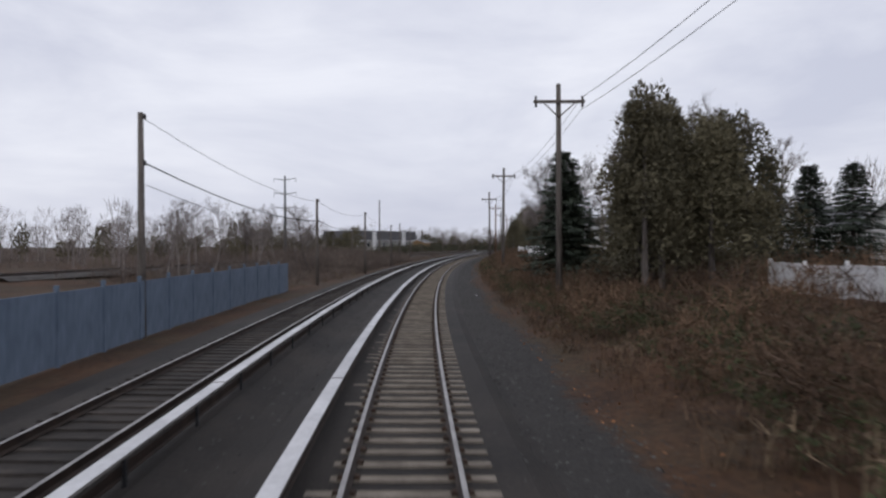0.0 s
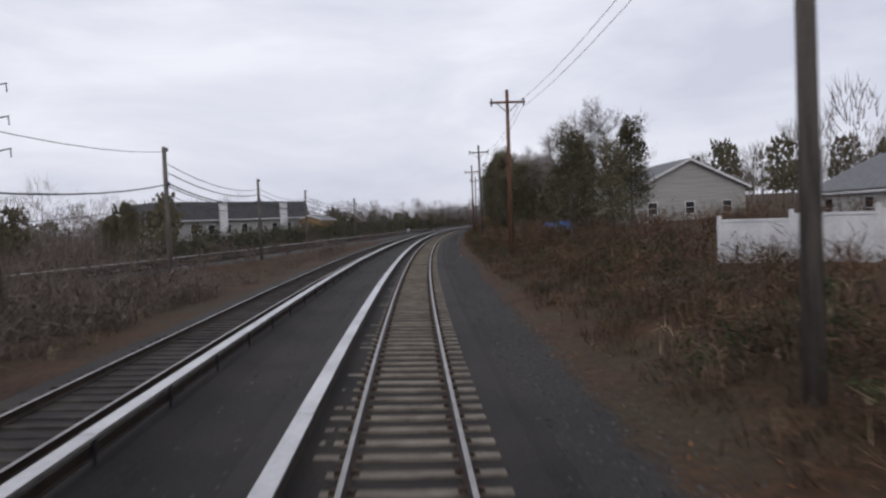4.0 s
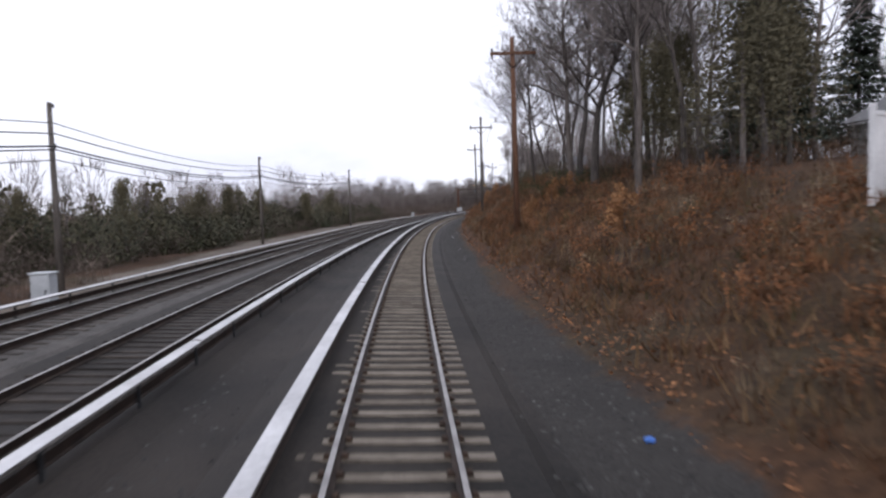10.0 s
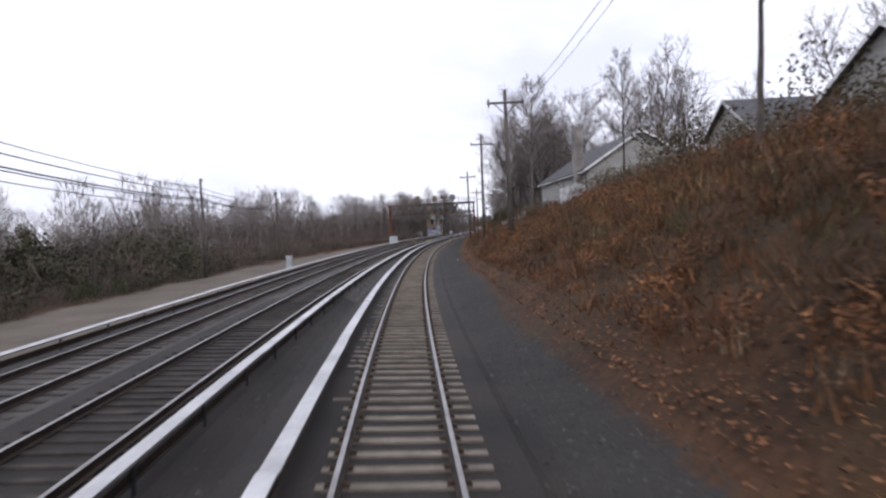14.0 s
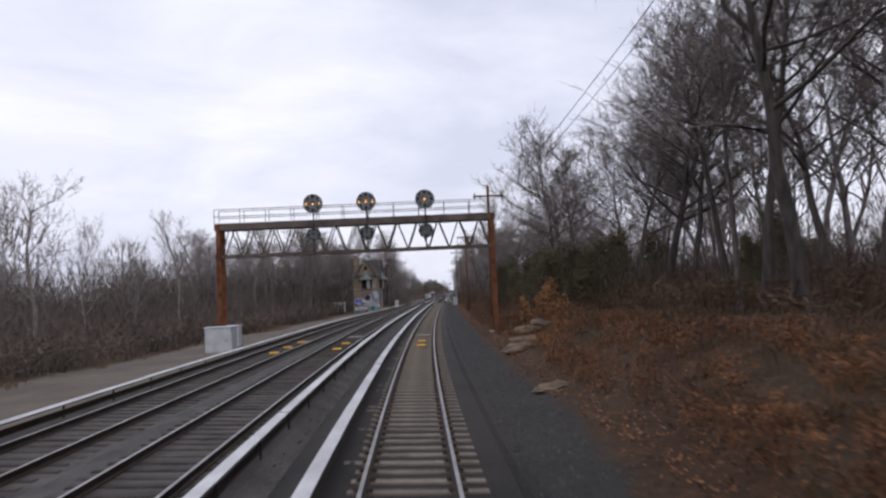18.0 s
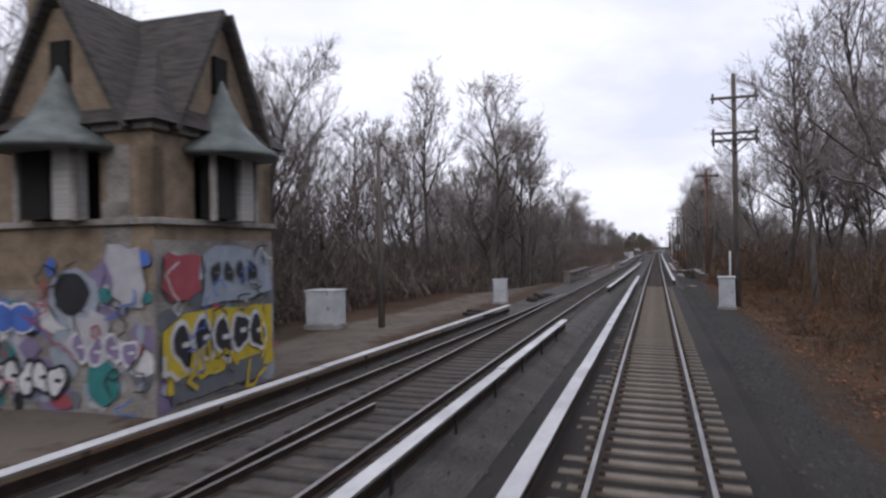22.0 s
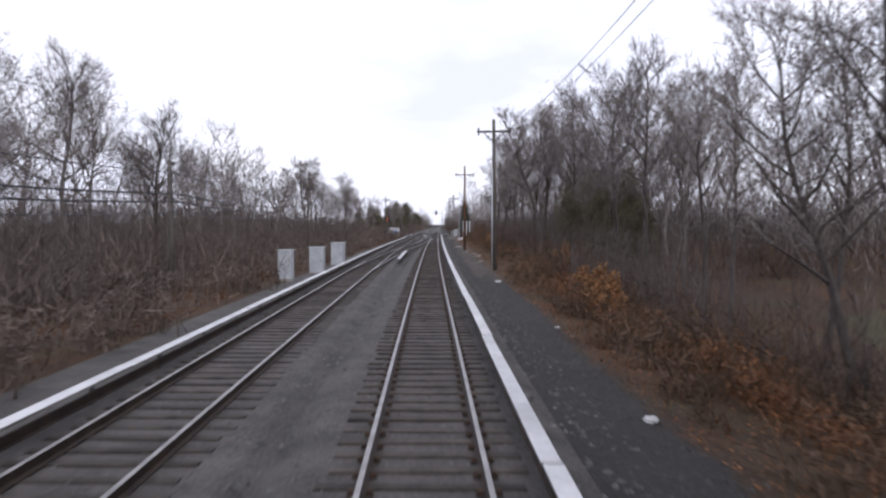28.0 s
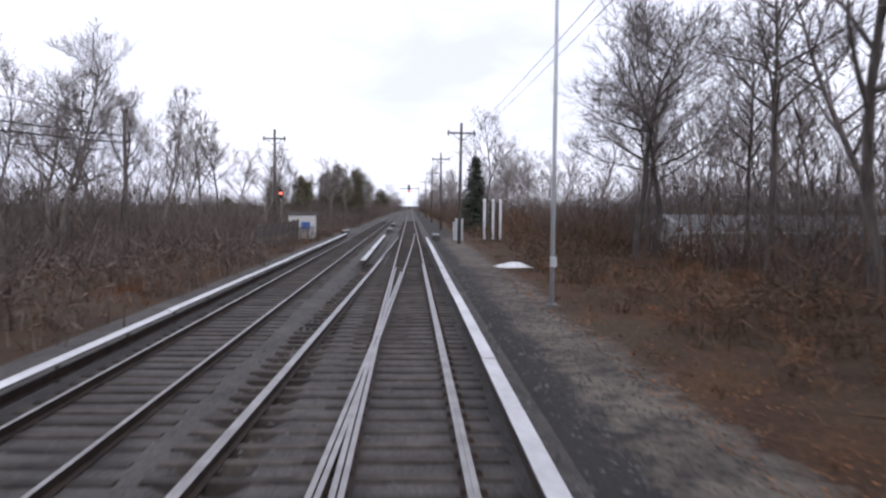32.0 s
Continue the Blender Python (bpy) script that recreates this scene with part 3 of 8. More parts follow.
# ======== third rails with white cover boards ========
def third_rail(s0, s1, lat, off, seed):
    t = tagged(holder("third_rail"), "conductor rail under a long white cover board on brackets", "third rail", "third rails", "structure")
    prof = [(off - 0.05, -0.10), (off + 0.05, -0.10), (off + 0.05, -0.085), (off + 0.015, -0.07), (off + 0.03, 0.03), (off + 0.03, 0.075), (off - 0.03, 0.075), (off - 0.03, 0.03), (off - 0.015, -0.07), (off - 0.05, -0.085)]
    part("conductor_rail", sweep("conductor_rail", prof, s0, s1, lat, M_RAIL, 4.0), t)
    side = 1 if off > 0 else -1
    rng, s = random.Random(seed), s0
    while s < s1 - 0.5:
        e = min(s + 9.0, s1)
        dz, dl = rng.uniform(-0.012, 0.012), rng.uniform(-0.01, 0.01)
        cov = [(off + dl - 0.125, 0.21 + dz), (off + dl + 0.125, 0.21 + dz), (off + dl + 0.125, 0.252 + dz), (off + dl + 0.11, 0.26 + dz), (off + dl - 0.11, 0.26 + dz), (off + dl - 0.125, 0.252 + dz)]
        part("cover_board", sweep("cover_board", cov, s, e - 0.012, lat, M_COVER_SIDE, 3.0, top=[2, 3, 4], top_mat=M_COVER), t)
        s = e
    bracket = None
    s = s0 + 0.8
    while s < s1:
        x, y = at_sl(s, lat(s) + off + 0.09 * side)
        m = Matrix.Translation((float(x), float(y), -0.05 - off * math.sin(float(cant(s))) + (rise_three(s) if lat is lat_three else 0.0))) @ Matrix.Rotation(float(heading(s)), 4, "Z")
        if bracket is None:
            bracket = box_data("bracket", (0.04, 0.07, 0.52), M_BLACK)
        part("bracket", bracket, t, m)
        s += 3.05
    return t


third_rail(-22, 648.5, lat_own, -1.46, 11)
third_rail(641, 922, lat_own, 1.46, 12)
third_rail(-22, 610, lat_two, 1.55, 13)
third_rail(631.7, 708, lat_two, 1.5, 14)
third_rail(700.5, 930, lat_two, -1.48, 15)
third_rail(804, 820.7, lat_two, 2.05, 16)
third_rail(897, 926, lat_own, -2.3, 18)
third_rail(130, 616, lat_three, -1.5, 17)

# ======== pole line on the right, wires, poles on the left ========
def insulator():
    return lathe_data("insulator", [(0.03, 0.0), (0.075, 0.03), (0.04, 0.06), (0.08, 0.1), (0.045, 0.13), (0.075, 0.17), (0.03, 0.2)], M_INSUL, 10)


INSULATOR = insulator()


def utility_pole(s, l, arm_z, top, lean=0.0, arms=(0.0,), mat=None, span=2.5, label="weathered timber power pole with one crossarm", group="power poles along the line"):
    mat = mat or M_POLE
    base = ground_z(s, l) - 0.4
    p = tagged(holder("utility_pole", spot(s, l, base) @ Matrix.Rotation(radians(lean), 4, "Y")), label, "utility pole", group)
    h = top - base
    part("pole", tube_data("pole", (0, 0, 0), (0, 0, h), 0.17, 0.115, mat, 12), p)
    for d in arms:
        z = arm_z - base - d
        a = part("crossarm", box_data("crossarm", (span, 0.12, 0.15), mat, 0.015, (0, -0.2, z)), p)
        for sx in (-1, 1):
            part("brace", tube_data("brace", (sx * 0.75, -0.22, z - 0.07), (0, -0.14, z - 0.75), 0.03, 0.03, M_CLIP, 6), p)
            part("insulator", INSULATOR, p, Matrix.Translation((sx * (span / 2 - 0.12), -0.2, z + 0.075)))
            part("insulator", INSULATOR, p, Matrix.Translation((sx * (span / 2 - 0.12), -0.2, z - 0.075)) @ Matrix.Rotation(math.pi, 4, "X"))
    return p


POLES = [(-6, 6.8, 10.0), (33.5, 6.8, 9.9), (73, 6.9, 10.2), (113.2, 6.1, 10.4), (152, 6.6, 11.0), (189.2, 6.7, 11.1), (226.6, 6.1, 11.2), (262.5, 6.0, 11.6),
         (298.1, 6.0, 11.0), (337, 6.4, 11.2), (373.7, 6.2, 11.6), (412.1, 6.6, 10.9), (446.5, 6.8, 12.2), (476.7, 5.4, 10.6), (531, 5.6, 10.6), (577.3, 5.3, 10.7),
         (623.5, 4.3, 10.9), (666.3, 5.6, 10.8), (715.7, 5.0, 9.7), (757, 4.9, 9.7), (800.6, 4.8, 9.7), (840.5, 4.25, 9.4), (924, 4.4, 9.4), (958, 4.3, 9.4), (1000, 4.3, 9.4), (1050, 4.3, 9.4)]
for i, (s, l, z) in enumerate(POLES):
    brown = i in (4, 6, 8, 14, 15, 17, 21)
    if abs(s - 623.5) < 1:
        utility_pole(s, l, z, z + 1.3, 0.0, (0.0, 1.9, 2.3), M_POLE, 2.4, "dark timber pole with a tall stack of crossarms")
    else:
        utility_pole(s, l, z, z + (0.9 if i % 3 else 1.2), (i * 37 % 5 - 2) * 0.35, (0.0,), M_POLE_BROWN if brown else M_POLE, 2.5,
                     "rust-brown timber power pole with one crossarm" if brown else "weathered timber power pole with one crossarm")


riser = tagged(holder("cable_riser", spot(800.6, 4.55, -0.35)), "slim white cable pipe fixed up the power pole", "pipe")
part("pipe", tube_data("pipe", (0, -0.12, 0), (0, -0.12, 7.4), 0.045, 0.045, M_BOX, 8), riser)
for z in (1.2, 3.6, 6.2):
    part("strap", box_data("strap", (0.3, 0.16, 0.05), M_STEEL, 0, (0.08, -0.07, z)), riser)


def wire(points, r=0.014, sag=0.6):
    cu = bpy.data.curves.new("overhead_wire", "CURVE")
    cu.dimensions, cu.bevel_depth, cu.bevel_resolution = "3D", r, 0
    out = []
    for a, b in zip(points[:-1], points[1:]):
        for k in range(9):
            f = k / 9
            out.append((a[0] + (b[0] - a[0]) * f, a[1] + (b[1] - a[1]) * f, a[2] + (b[2] - a[2]) * f - sag * 4 * f * (1 - f)))
    out.append(points[-1])
    sp = cu.splines.new("POLY")
    sp.points.add(len(out) - 1)
    for p, q in zip(sp.points, out):
        p.co = (*q, 1)
    cu.materials.append(M_WIRE)
    return tagged(new("overhead_wire", cu), "thin dark sagging overhead wire between poles", "wire", "overhead wires")


for dl, dz, r in ((1.1, 0.2, 0.016), (1.1, -0.35, 0.014)):
    pts = []
    for s, l, z in POLES:
        x, y = at_sl(s, l + dl)
        pts.append((float(x), float(y), z + dz))
    wire(pts, r, 0.55)

FAR_LEFT = (930, -13.0, 9.3)
LEFT_POLES = [(26, -10.3, 8.0), (59, -9.9, 7.0), (81, -9.0, 6.9), (110, -9.8, 6.2), (139, -12.6, 7.3), (165, -14.5, 7.3), (190, -15.5, 7.4), (214.5, -13.2, 7.05), (243, -12.3, 5.6),
              (291, -15.4, 7.9), (329.3, -16.2, 8.2), (371.5, -14.5, 8.9), (430, -20, 8.5), (463.7, -22, 9.0), (738, -14.5, 6.6), (784.5, -12.8, 6.1), (842.3, -16.6, 7.3), (905, -17, 8.6)]
LONE_POLES = [(128.3, -14.8, 11.4), (125, -19.3, 6.4), (612.5, -11.9, 8.0)]
LEFT_POLES.sort()
for i, (s, l, z) in enumerate(LEFT_POLES + LONE_POLES):
    p = tagged(holder("utility_pole", spot(s, l, ground_z(s, l) - 0.4)), "plain grey timber pole carrying sagging cables", "utility pole", "poles across the tracks")
    h = z - ground_z(s, l) + 0.4
    part("pole", tube_data("pole", (0, 0, 0), (0, 0, h), 0.16, 0.1, M_POLE, 10), p)
    for d in (0.25, 2.0):
        part("insulator", INSULATOR, p, Matrix.Translation((0.15, 0, h - d)))
utility_pole(*FAR_LEFT, 10.2, 0.0, (0.0,), M_POLE, 2.2, "dark timber pole with one short crossarm", "poles across the tracks")
for first, last, lines in ((0, 150, ((-0.25, 0.013), (-1.9, 0.028), (-2.7, 0.014))), (130, 500, ((-0.9, 0.022), (-1.35, 0.03), (-1.9, 0.04), (-2.05, 0.03), (-2.5, 0.022))),
                           (700, 950, ((-0.6, 0.02), (-1.6, 0.035), (-2.0, 0.035), (-2.5, 0.02)))):
    for dz, r in lines:
        pts = []
        for s, l, z in LEFT_POLES:
            if first <= s <= last:
                x, y = at_sl(s, l + 0.15)
                pts.append((float(x), float(y), z + dz))
        wire(pts, r, 0.6)

# ======== trees and undergrowth ========
def grow_bare(seed, height, limbs=15, kids=(5, 4), twigs=4, fork=0.4, reach=0.3, crook=0.16, rise=0.75, fine=0.008, stout=0.014, lean=0.05):
    """Trunk and crown of a leafless tree: a leader with limbs all the way up, boughs, and a haze of fine twigs."""
    rng = random.Random(seed)
    trunk, crown = ([], []), ([], [])

    def jitter(k):
        return Vector((rng.gauss(0, k), rng.gauss(0, k), rng.gauss(0, k)))

    def run(store, pts, r0, r1, sides):
        """One bent tapering rod through the points."""
        v, f = store
        b, n = len(v), len(pts)
        for i, c in enumerate(pts):
            d = (pts[min(i + 1, n - 1)] - pts[max(i - 1, 0)]).normalized()
            u = d.orthogonal().normalized()
            w = d.cross(u)
            r = r0 + (r1 - r0) * i / (n - 1)
            v.extend(c + u * (r * math.cos(6.2832 * k / sides)) + w * (r * math.sin(6.2832 * k / sides)) for k in range(sides))
        for i in range(n - 1):
            for k in range(sides):
                a, c = b + i * sides + k, b + i * sides + (k + 1) % sides
                f.append((a, c, c + sides))
                f.append((a, c + sides, a + sides))

    def blade(p, q, r):
        v, f = crown
        side = (q - p).cross(jitter(1.0)).normalized() * r
        b = len(v)
        v.extend((p - side, p + side, q))
        f.append((b, b + 1, b + 2))

    def path(p, d, length, n, bend, lift):
        pts = [p]
        for _ in range(n):
            d = (d + jitter(bend) + Vector((0, 0, lift))).normalized()
            pts.append(pts[-1] + d * (length / n))
        return pts, d

    def along(pts, f):
        k = min(int(f * (len(pts) - 1)), len(pts) - 2)
        return pts[k].lerp(pts[k + 1], f * (len(pts) - 1) - k), (pts[k + 1] - pts[k]).normalized()

    def spray(p, d, length):
        """A bough's end: one forked shoot with fine twigs."""
        m = p + (d + jitter(0.25)).normalized() * length * 0.5
        e = m + (d + jitter(0.35) + Vector((0, 0, 0.2))).normalized() * length * 0.5
        blade(p, m, fine * 1.9)
        blade(m, e, fine * 1.4)
        for _ in range(twigs):
            q = p.lerp(m, rng.uniform(0.3, 1)) if rng.random() < 0.4 else m.lerp(e, rng.random())
            t = (d + jitter(0.6) + Vector((0, 0, 0.25))).normalized()
            x = q + t * length * rng.uniform(0.35, 0.7)
            blade(q, x, fine * 0.9)
            y = q.lerp(x, rng.uniform(0.3, 0.8))
            blade(y, y + (t + jitter(0.6)).normalized() * length * rng.uniform(0.2, 0.45), fine * 0.75)

    def bough(p, d, length, r, level):
        pts, d = path(p, d, length, 4 if level == 0 else 3, crook, 0.10)
        run(trunk if level == 0 else crown, pts, r, r * 0.25, 5 if level == 0 else 3)
        for i in range(kids[level]):
            f = 0.22 + 0.78 * (i + rng.random()) / kids[level]
            q, t = along(pts, f)
            a = rng.uniform(0, 6.2832)
            o = Vector((math.cos(a), math.sin(a), rng.uniform(-0.25, 0.7)))
            t = (t + o * rng.uniform(0.6, 1.0)).normalized()
            k = length * rng.uniform(0.4, 0.62) * (1.15 - 0.45 * f)
            if level == 0:
                bough(q, t, k, r * 0.42, 1)
            else:
                spray(q, t, k * 1.7)
        spray(pts[-1], d, length * 0.5)

    stem, d = path(Vector((0, 0, 0)), Vector((rng.gauss(0, lean), rng.gauss(0, lean), 1)).normalized(), height * 0.97, 9, 0.04 + crook * 0.22, 0.07)
    run(trunk, stem, height * stout, height * stout * 0.16, 8)
    for i in range(limbs):
        f = fork + (0.98 - fork) * (i + rng.random()) / limbs
        p, t = along(stem, f)
        g = (f - fork) / (1 - fork)
        a = i * 2.4 + rng.uniform(-0.6, 0.6)
        out = Vector((math.cos(a), math.sin(a), rng.uniform(0.6, 1.3) * rise + 0.5 * g))
        bough(p, out.normalized(), height * reach * (1.0 - 0.5 * g) * rng.uniform(0.7, 1.2), height * stout * (0.42 - 0.22 * g), 0)
    return trunk, crown


def grow_dense(seed, height, width, leaf=0.26, count=1900, blobs=9, low=0.12):
    """Crown of a thick-leaved tree: small leaf sprays in upright plumes of uneven size."""
    rng = random.Random(seed)
    v, f, cen = [], [], []
    for i in range(blobs):
        a, h = rng.uniform(0, 6.28), low + 0.1 + (0.84 - low) * (i + rng.random()) / blobs
        rr = width * 0.5 * (1.0 - 0.75 * max(0.0, h - 0.4) / 0.6) * rng.uniform(0.25, 0.8)
        cen.append((Vector((rr * math.cos(a), rr * math.sin(a), h * height)), width * rng.uniform(0.15, 0.26) * (1.15 - 0.5 * h), rng.uniform(1.1, 2.2)))
    for i in range(count):
        c, r, tall = cen[i % blobs]
        d = Vector((rng.gauss(0, 1), rng.gauss(0, 1), rng.gauss(0, 1))).normalized()
        q = d * r * rng.random() ** 0.4
        narrow = 1.0 - 0.35 * max(0.0, q.z / r)
        p = c + Vector((q.x * narrow, q.y * narrow, q.z * tall))
        if p.z < low * height * 0.6:
            p.z = low * height * 0.6 + rng.random()
        t = (d + Vector((rng.gauss(0, 0.7), rng.gauss(0, 0.7), rng.gauss(0.5, 0.6)))).normalized()
        u = Vector((rng.gauss(0, 1), rng.gauss(0, 1), rng.gauss(0, 1))).cross(t).normalized()
        s = leaf * rng.uniform(0.6, 1.6)
        b = len(v)
        v.extend((p - u * s * 0.42, p + u * s * 0.42, p + t * s * 1.5))
        f.append((b, b + 1, b + 2))
    return (tube_lists((0, 0, 0), (0, 0, height * 0.75), height * 0.018, height * 0.006, 6)), (v, f)


def tube_lists(p, q, r0, r1, sides):
    v, f = [], []
    for z, c, r in ((0, p, r0), (1, q, r1)):
        for i in range(sides):
            a = 2 * math.pi * i / sides
            v.append(Vector(c) + Vector((r * math.cos(a), r * math.sin(a), 0)))
    for i in range(sides):
        k = (i + 1) % sides
        f += [(i, k, sides + k), (i, sides + k, sides + i)]
    return v, f


def grow_conifer(seed, height, width, boughs=300):
    """Open conifer: single drooping boughs of uneven length all up the stem, each a flat spray of needles."""
    rng = random.Random(seed)
    v, f = [], []
    for w in range(boughs):
        h = 0.07 + 0.91 * (w + rng.random()) / boughs
        a = w * 2.4 + rng.uniform(-0.5, 0.5)
        L = width * 0.5 * (1.03 - h) ** 0.8 * rng.choice((0.6, 0.85, 1.0, 1.15)) * rng.uniform(0.8, 1.1) + 0.15
        tip = 0.25 if h < 0.75 else 0.7
        out = Vector((math.cos(a), math.sin(a), rng.uniform(-0.1, 0.15) + tip * 0.5))
        across = Vector((-math.sin(a), math.cos(a), 0))
        root = Vector((0, 0, h * height))
        m = int(18 + 24 * L)
        for k in range(m):
            g = ((k + rng.random()) / m) ** 0.6
            q = root + out * L * g + across * rng.gauss(0, 0.2) * L * (1.25 - g) + Vector((0, 0, rng.gauss(0, 0.05) - 0.2 * L * g * g))
            s = 0.10 + 0.08 * (1 - g)
            e = q + out * s * 1.5 + across * rng.uniform(-1, 1) * s * 1.3 + Vector((0, 0, rng.uniform(-0.2, 0.05)))
            b = len(v)
            v.extend((q - across * s * 0.5 + Vector((0, 0, rng.uniform(-0.08, 0.08))), q + across * s * 0.5, e))
            f.append((b, b + 1, b + 2))
    return tube_lists((0, 0, 0), (0, 0, height), height * 0.017, 0.01, 7), (v, f)


def tree_kind(name, made, bark, leaves):
    (tv, tf), (cv, cf) = made
    t = bulk("trunk", np.array([tuple(p) for p in tv]), np.array(tf), bark)
    t.polygons.foreach_set("use_smooth", np.ones(len(t.polygons), dtype=bool))
    return name, t, bulk("crown", np.array([tuple(p) for p in cv]), np.array(cf), leaves)


BARE = [tree_kind("bare_tree", grow_bare(20 + i, 10.0, 17, (6, 5), 5, fk, rc * 1.1, ck), M_BARK, M_TWIG)
        for i, (fk, rc, ck) in enumerate(((0.36, 0.30, 0.16), (0.45, 0.26, 0.14), (0.30, 0.34, 0.18), (0.5, 0.24, 0.15), (0.4, 0.30, 0.2), (0.33, 0.28, 0.17)))]
OAKS = [tree_kind("bare_tree", grow_bare(60 + i, 10.0, 14, (7, 5), 5, 0.38, 0.42, 0.24, 0.6, 0.009, 0.0155, 0.06), M_BARK, M_TWIG) for i in range(4)]
SLIM = [tree_kind("bare_tree", grow_bare(40 + i, 10.0, 15, (5, 4), 5, 0.45, 0.25, 0.15, 1.1, 0.009, 0.012), M_BARK, M_TWIG) for i in range(4)]
DENSE = [tree_kind("evergreen_tree", grow_dense(70 + i, 10.0, w, 0.125, 7600, b, lo), M_BARK, M_EVERGREEN) for i, (w, b, lo) in enumerate(((6.5, 22, 0.12), (5.5, 20, 0.2), (7.6, 26, 0.22), (6.0, 22, 0.16)))]
CONIFER = [tree_kind("conifer_tree", grow_conifer(90 + i, 10.0, w), M_BARK, M_NEEDLE) for i, w in enumerate((5.4, 6.2, 5.0))]
RUSTY = [tree_kind("beech_sapling", grow_dense(110 + i, 10.0, 9.0, 0.42, 900, 9, 0.05), M_BARK, M_SAPLING) for i in range(2)]
KINDS = {"bare": (BARE, "tall leafless tree with fine grey twigs", "trees"), "slim": (SLIM, "slender leafless tree with upright branches", "trees"),
         "oak": (OAKS, "broad leafless tree with spreading limbs", "trees"),
         "dense": (DENSE, "thick dull-green evergreen tree in shade", "trees"), "conifer": (CONIFER, "dark green conifer with drooping boughs", "trees"),
         "rusty": (RUSTY, "low sapling holding rust-orange dead leaves", "shrubs")}


BACKDROP = [grow_bare(140 + i, 10.0, 13, (5, 3), 3, fk, rc * 1.1, 0.16, 0.8, 0.014) for i, (fk, rc) in enumerate(((0.35, 0.32), (0.42, 0.28), (0.3, 0.36), (0.4, 0.3)))]
BACK_PLACES = []


def tree(kind, s, l, h, rng, wide=1.0):
    if kind in ("bare", "slim", "oak") and (l > 21 or l < -24 or s > 945):
        x, y = at_sl(s, l)
        BACK_PLACES.append((rng.randrange(4), float(x), float(y), ground_z(s, l) - 0.1, rng.uniform(0, 6.28), h / 10 * wide, h / 10))
        return None
    models, label, group = KINDS[kind]
    name, t, c = rng.choice(models)
    k = h / 10.0
    m = spot(s, l, ground_z(s, l) - 0.1, rng.uniform(0, 360)) @ Matrix.Diagonal((k * wide, k * wide, k, 1))
    e = tagged(holder(name, m), label, "tree" if kind != "rusty" else "shrub", group)
    part("trunk", t, e)
    part("crown", c, e)
    return e


def wood(kind_mix, n, s_range, l_range, h_range, seed, gap=2.2):
    rng = random.Random(seed)
    done = []
    for _ in range(n * 6):
        if len(done) >= n:
            break
        s, l = rng.uniform(*s_range), rng.uniform(*l_range)
        if any((s - a) ** 2 + (l - b) ** 2 < gap * gap for a, b in done):
            continue
        done.append((s, l))
        tree(rng.choice(kind_mix), s, l, rng.uniform(*h_range), rng, rng.uniform(0.85, 1.2))


one = random.Random(5)
# right-hand side, in the order of the line
tree("conifer", 43.5, 8.8, 8.6, one, 1.4)
tree("conifer", 44.6, 9.4, 6.8, one, 1.3)
tree("conifer", 41, 20.5, 7.0, one, 1.3)
tree("conifer", 40, 22.5, 6.4, one, 1.4)
tree("conifer", 39, 24.5, 6.2, one, 1.3)
wood(["dense"], 11, (29, 39), (9.6, 15.5), (7.2, 9.2), 1, 1.8)
wood(["bare", "slim"], 5, (30, 40), (10.5, 16), (8, 9.8), 2, 2.0)
for s, l, h in ((98, 18, 11), (91, 12.5, 8.5), (112, 24, 11), (103, 15, 12.5), (106, 19, 13), (60, 30, 10), (125, 28, 9), (136, 30, 9)):
    tree("oak", s, l, h, one)
for s, l, h in ((150, 10.5, 8), (155, 12, 7.5), (147, 12.5, 6.5), (161, 14, 8), (158, 17, 9)):
    tree("dense", s, l, h, one, 0.9)
for s, l, h in ((167, 14.5, 10), (176, 15, 9), (160, 16, 9.5)):
    tree("oak", s, l, h, one)
for s, l, h in ((117.5, 16.2, 2.6), (116, 18.2, 3.0), (114.5, 20.2, 2.7), (113.5, 22.5, 3.2)):
    tree("dense", s, l, h, one, 1.5)
wood(["dense", "dense", "dense", "slim"], 12, (184, 204), (9.2, 14), (7.0, 8.6), 3, 2.2)
wood(["dense", "dense", "slim"], 7, (194, 206), (13, 18.5), (6.8, 8.2), 32, 2.2)
wood(["dense", "dense", "bare"], 7, (192, 210), (18.5, 25), (5.6, 7.2), 34, 2.4)
wood(["dense", "dense", "dense", "slim"], 13, (202, 224), (9.2, 20), (6.8, 8.6), 31, 2.4)
wood(["dense", "dense", "dense", "bare"], 12, (222, 241), (8.8, 19), (7.5, 9.8), 30, 2.4)
wood(["dense"], 7, (224, 240), (9.2, 12.5), (11.5, 14), 33, 3)
for s, l, h in ((298, 20, 12), (301, 22.5, 12.5), (296, 18.5, 9), (311, 33, 13)):
    tree("conifer", s, l, h, one)
wood(["bare", "slim"], 7, (285, 303), (9.5, 14.5), (12, 16.5), 4, 2.8)
wood(["oak"], 6, (300, 345), (18, 40), (11, 14), 44, 5)
tree("dense", 287, 13.5, 7.5, one)
for s, l, h in ((296, 13, 7), (299, 15.5, 8), (303, 14, 7.5)):
    tree("dense", s, l, h, one, 0.9)
for s, l, h in ((537, 11.5, 5.5), (540, 12.8, 6.5), (544, 11.8, 6), (548, 12.6, 7), (552, 11.5, 6), (556, 13, 7), (534, 13, 6), (550, 15, 7.5)):
    tree("dense", s, l, h, one, 1.1)
for s, l, h in ((560, 15, 7), (564, 18, 7.5), (556, 17, 6.5), (529, 14, 6), (532, 16.5, 6.5), (535, 14, 5.5), (538, 18, 7), (541, 15, 6), (545, 20, 7), (533, 20, 6.5), (548, 17, 6)):
    tree("dense", s, l, h, one)
tree("dense", 290, 17, 7, one)
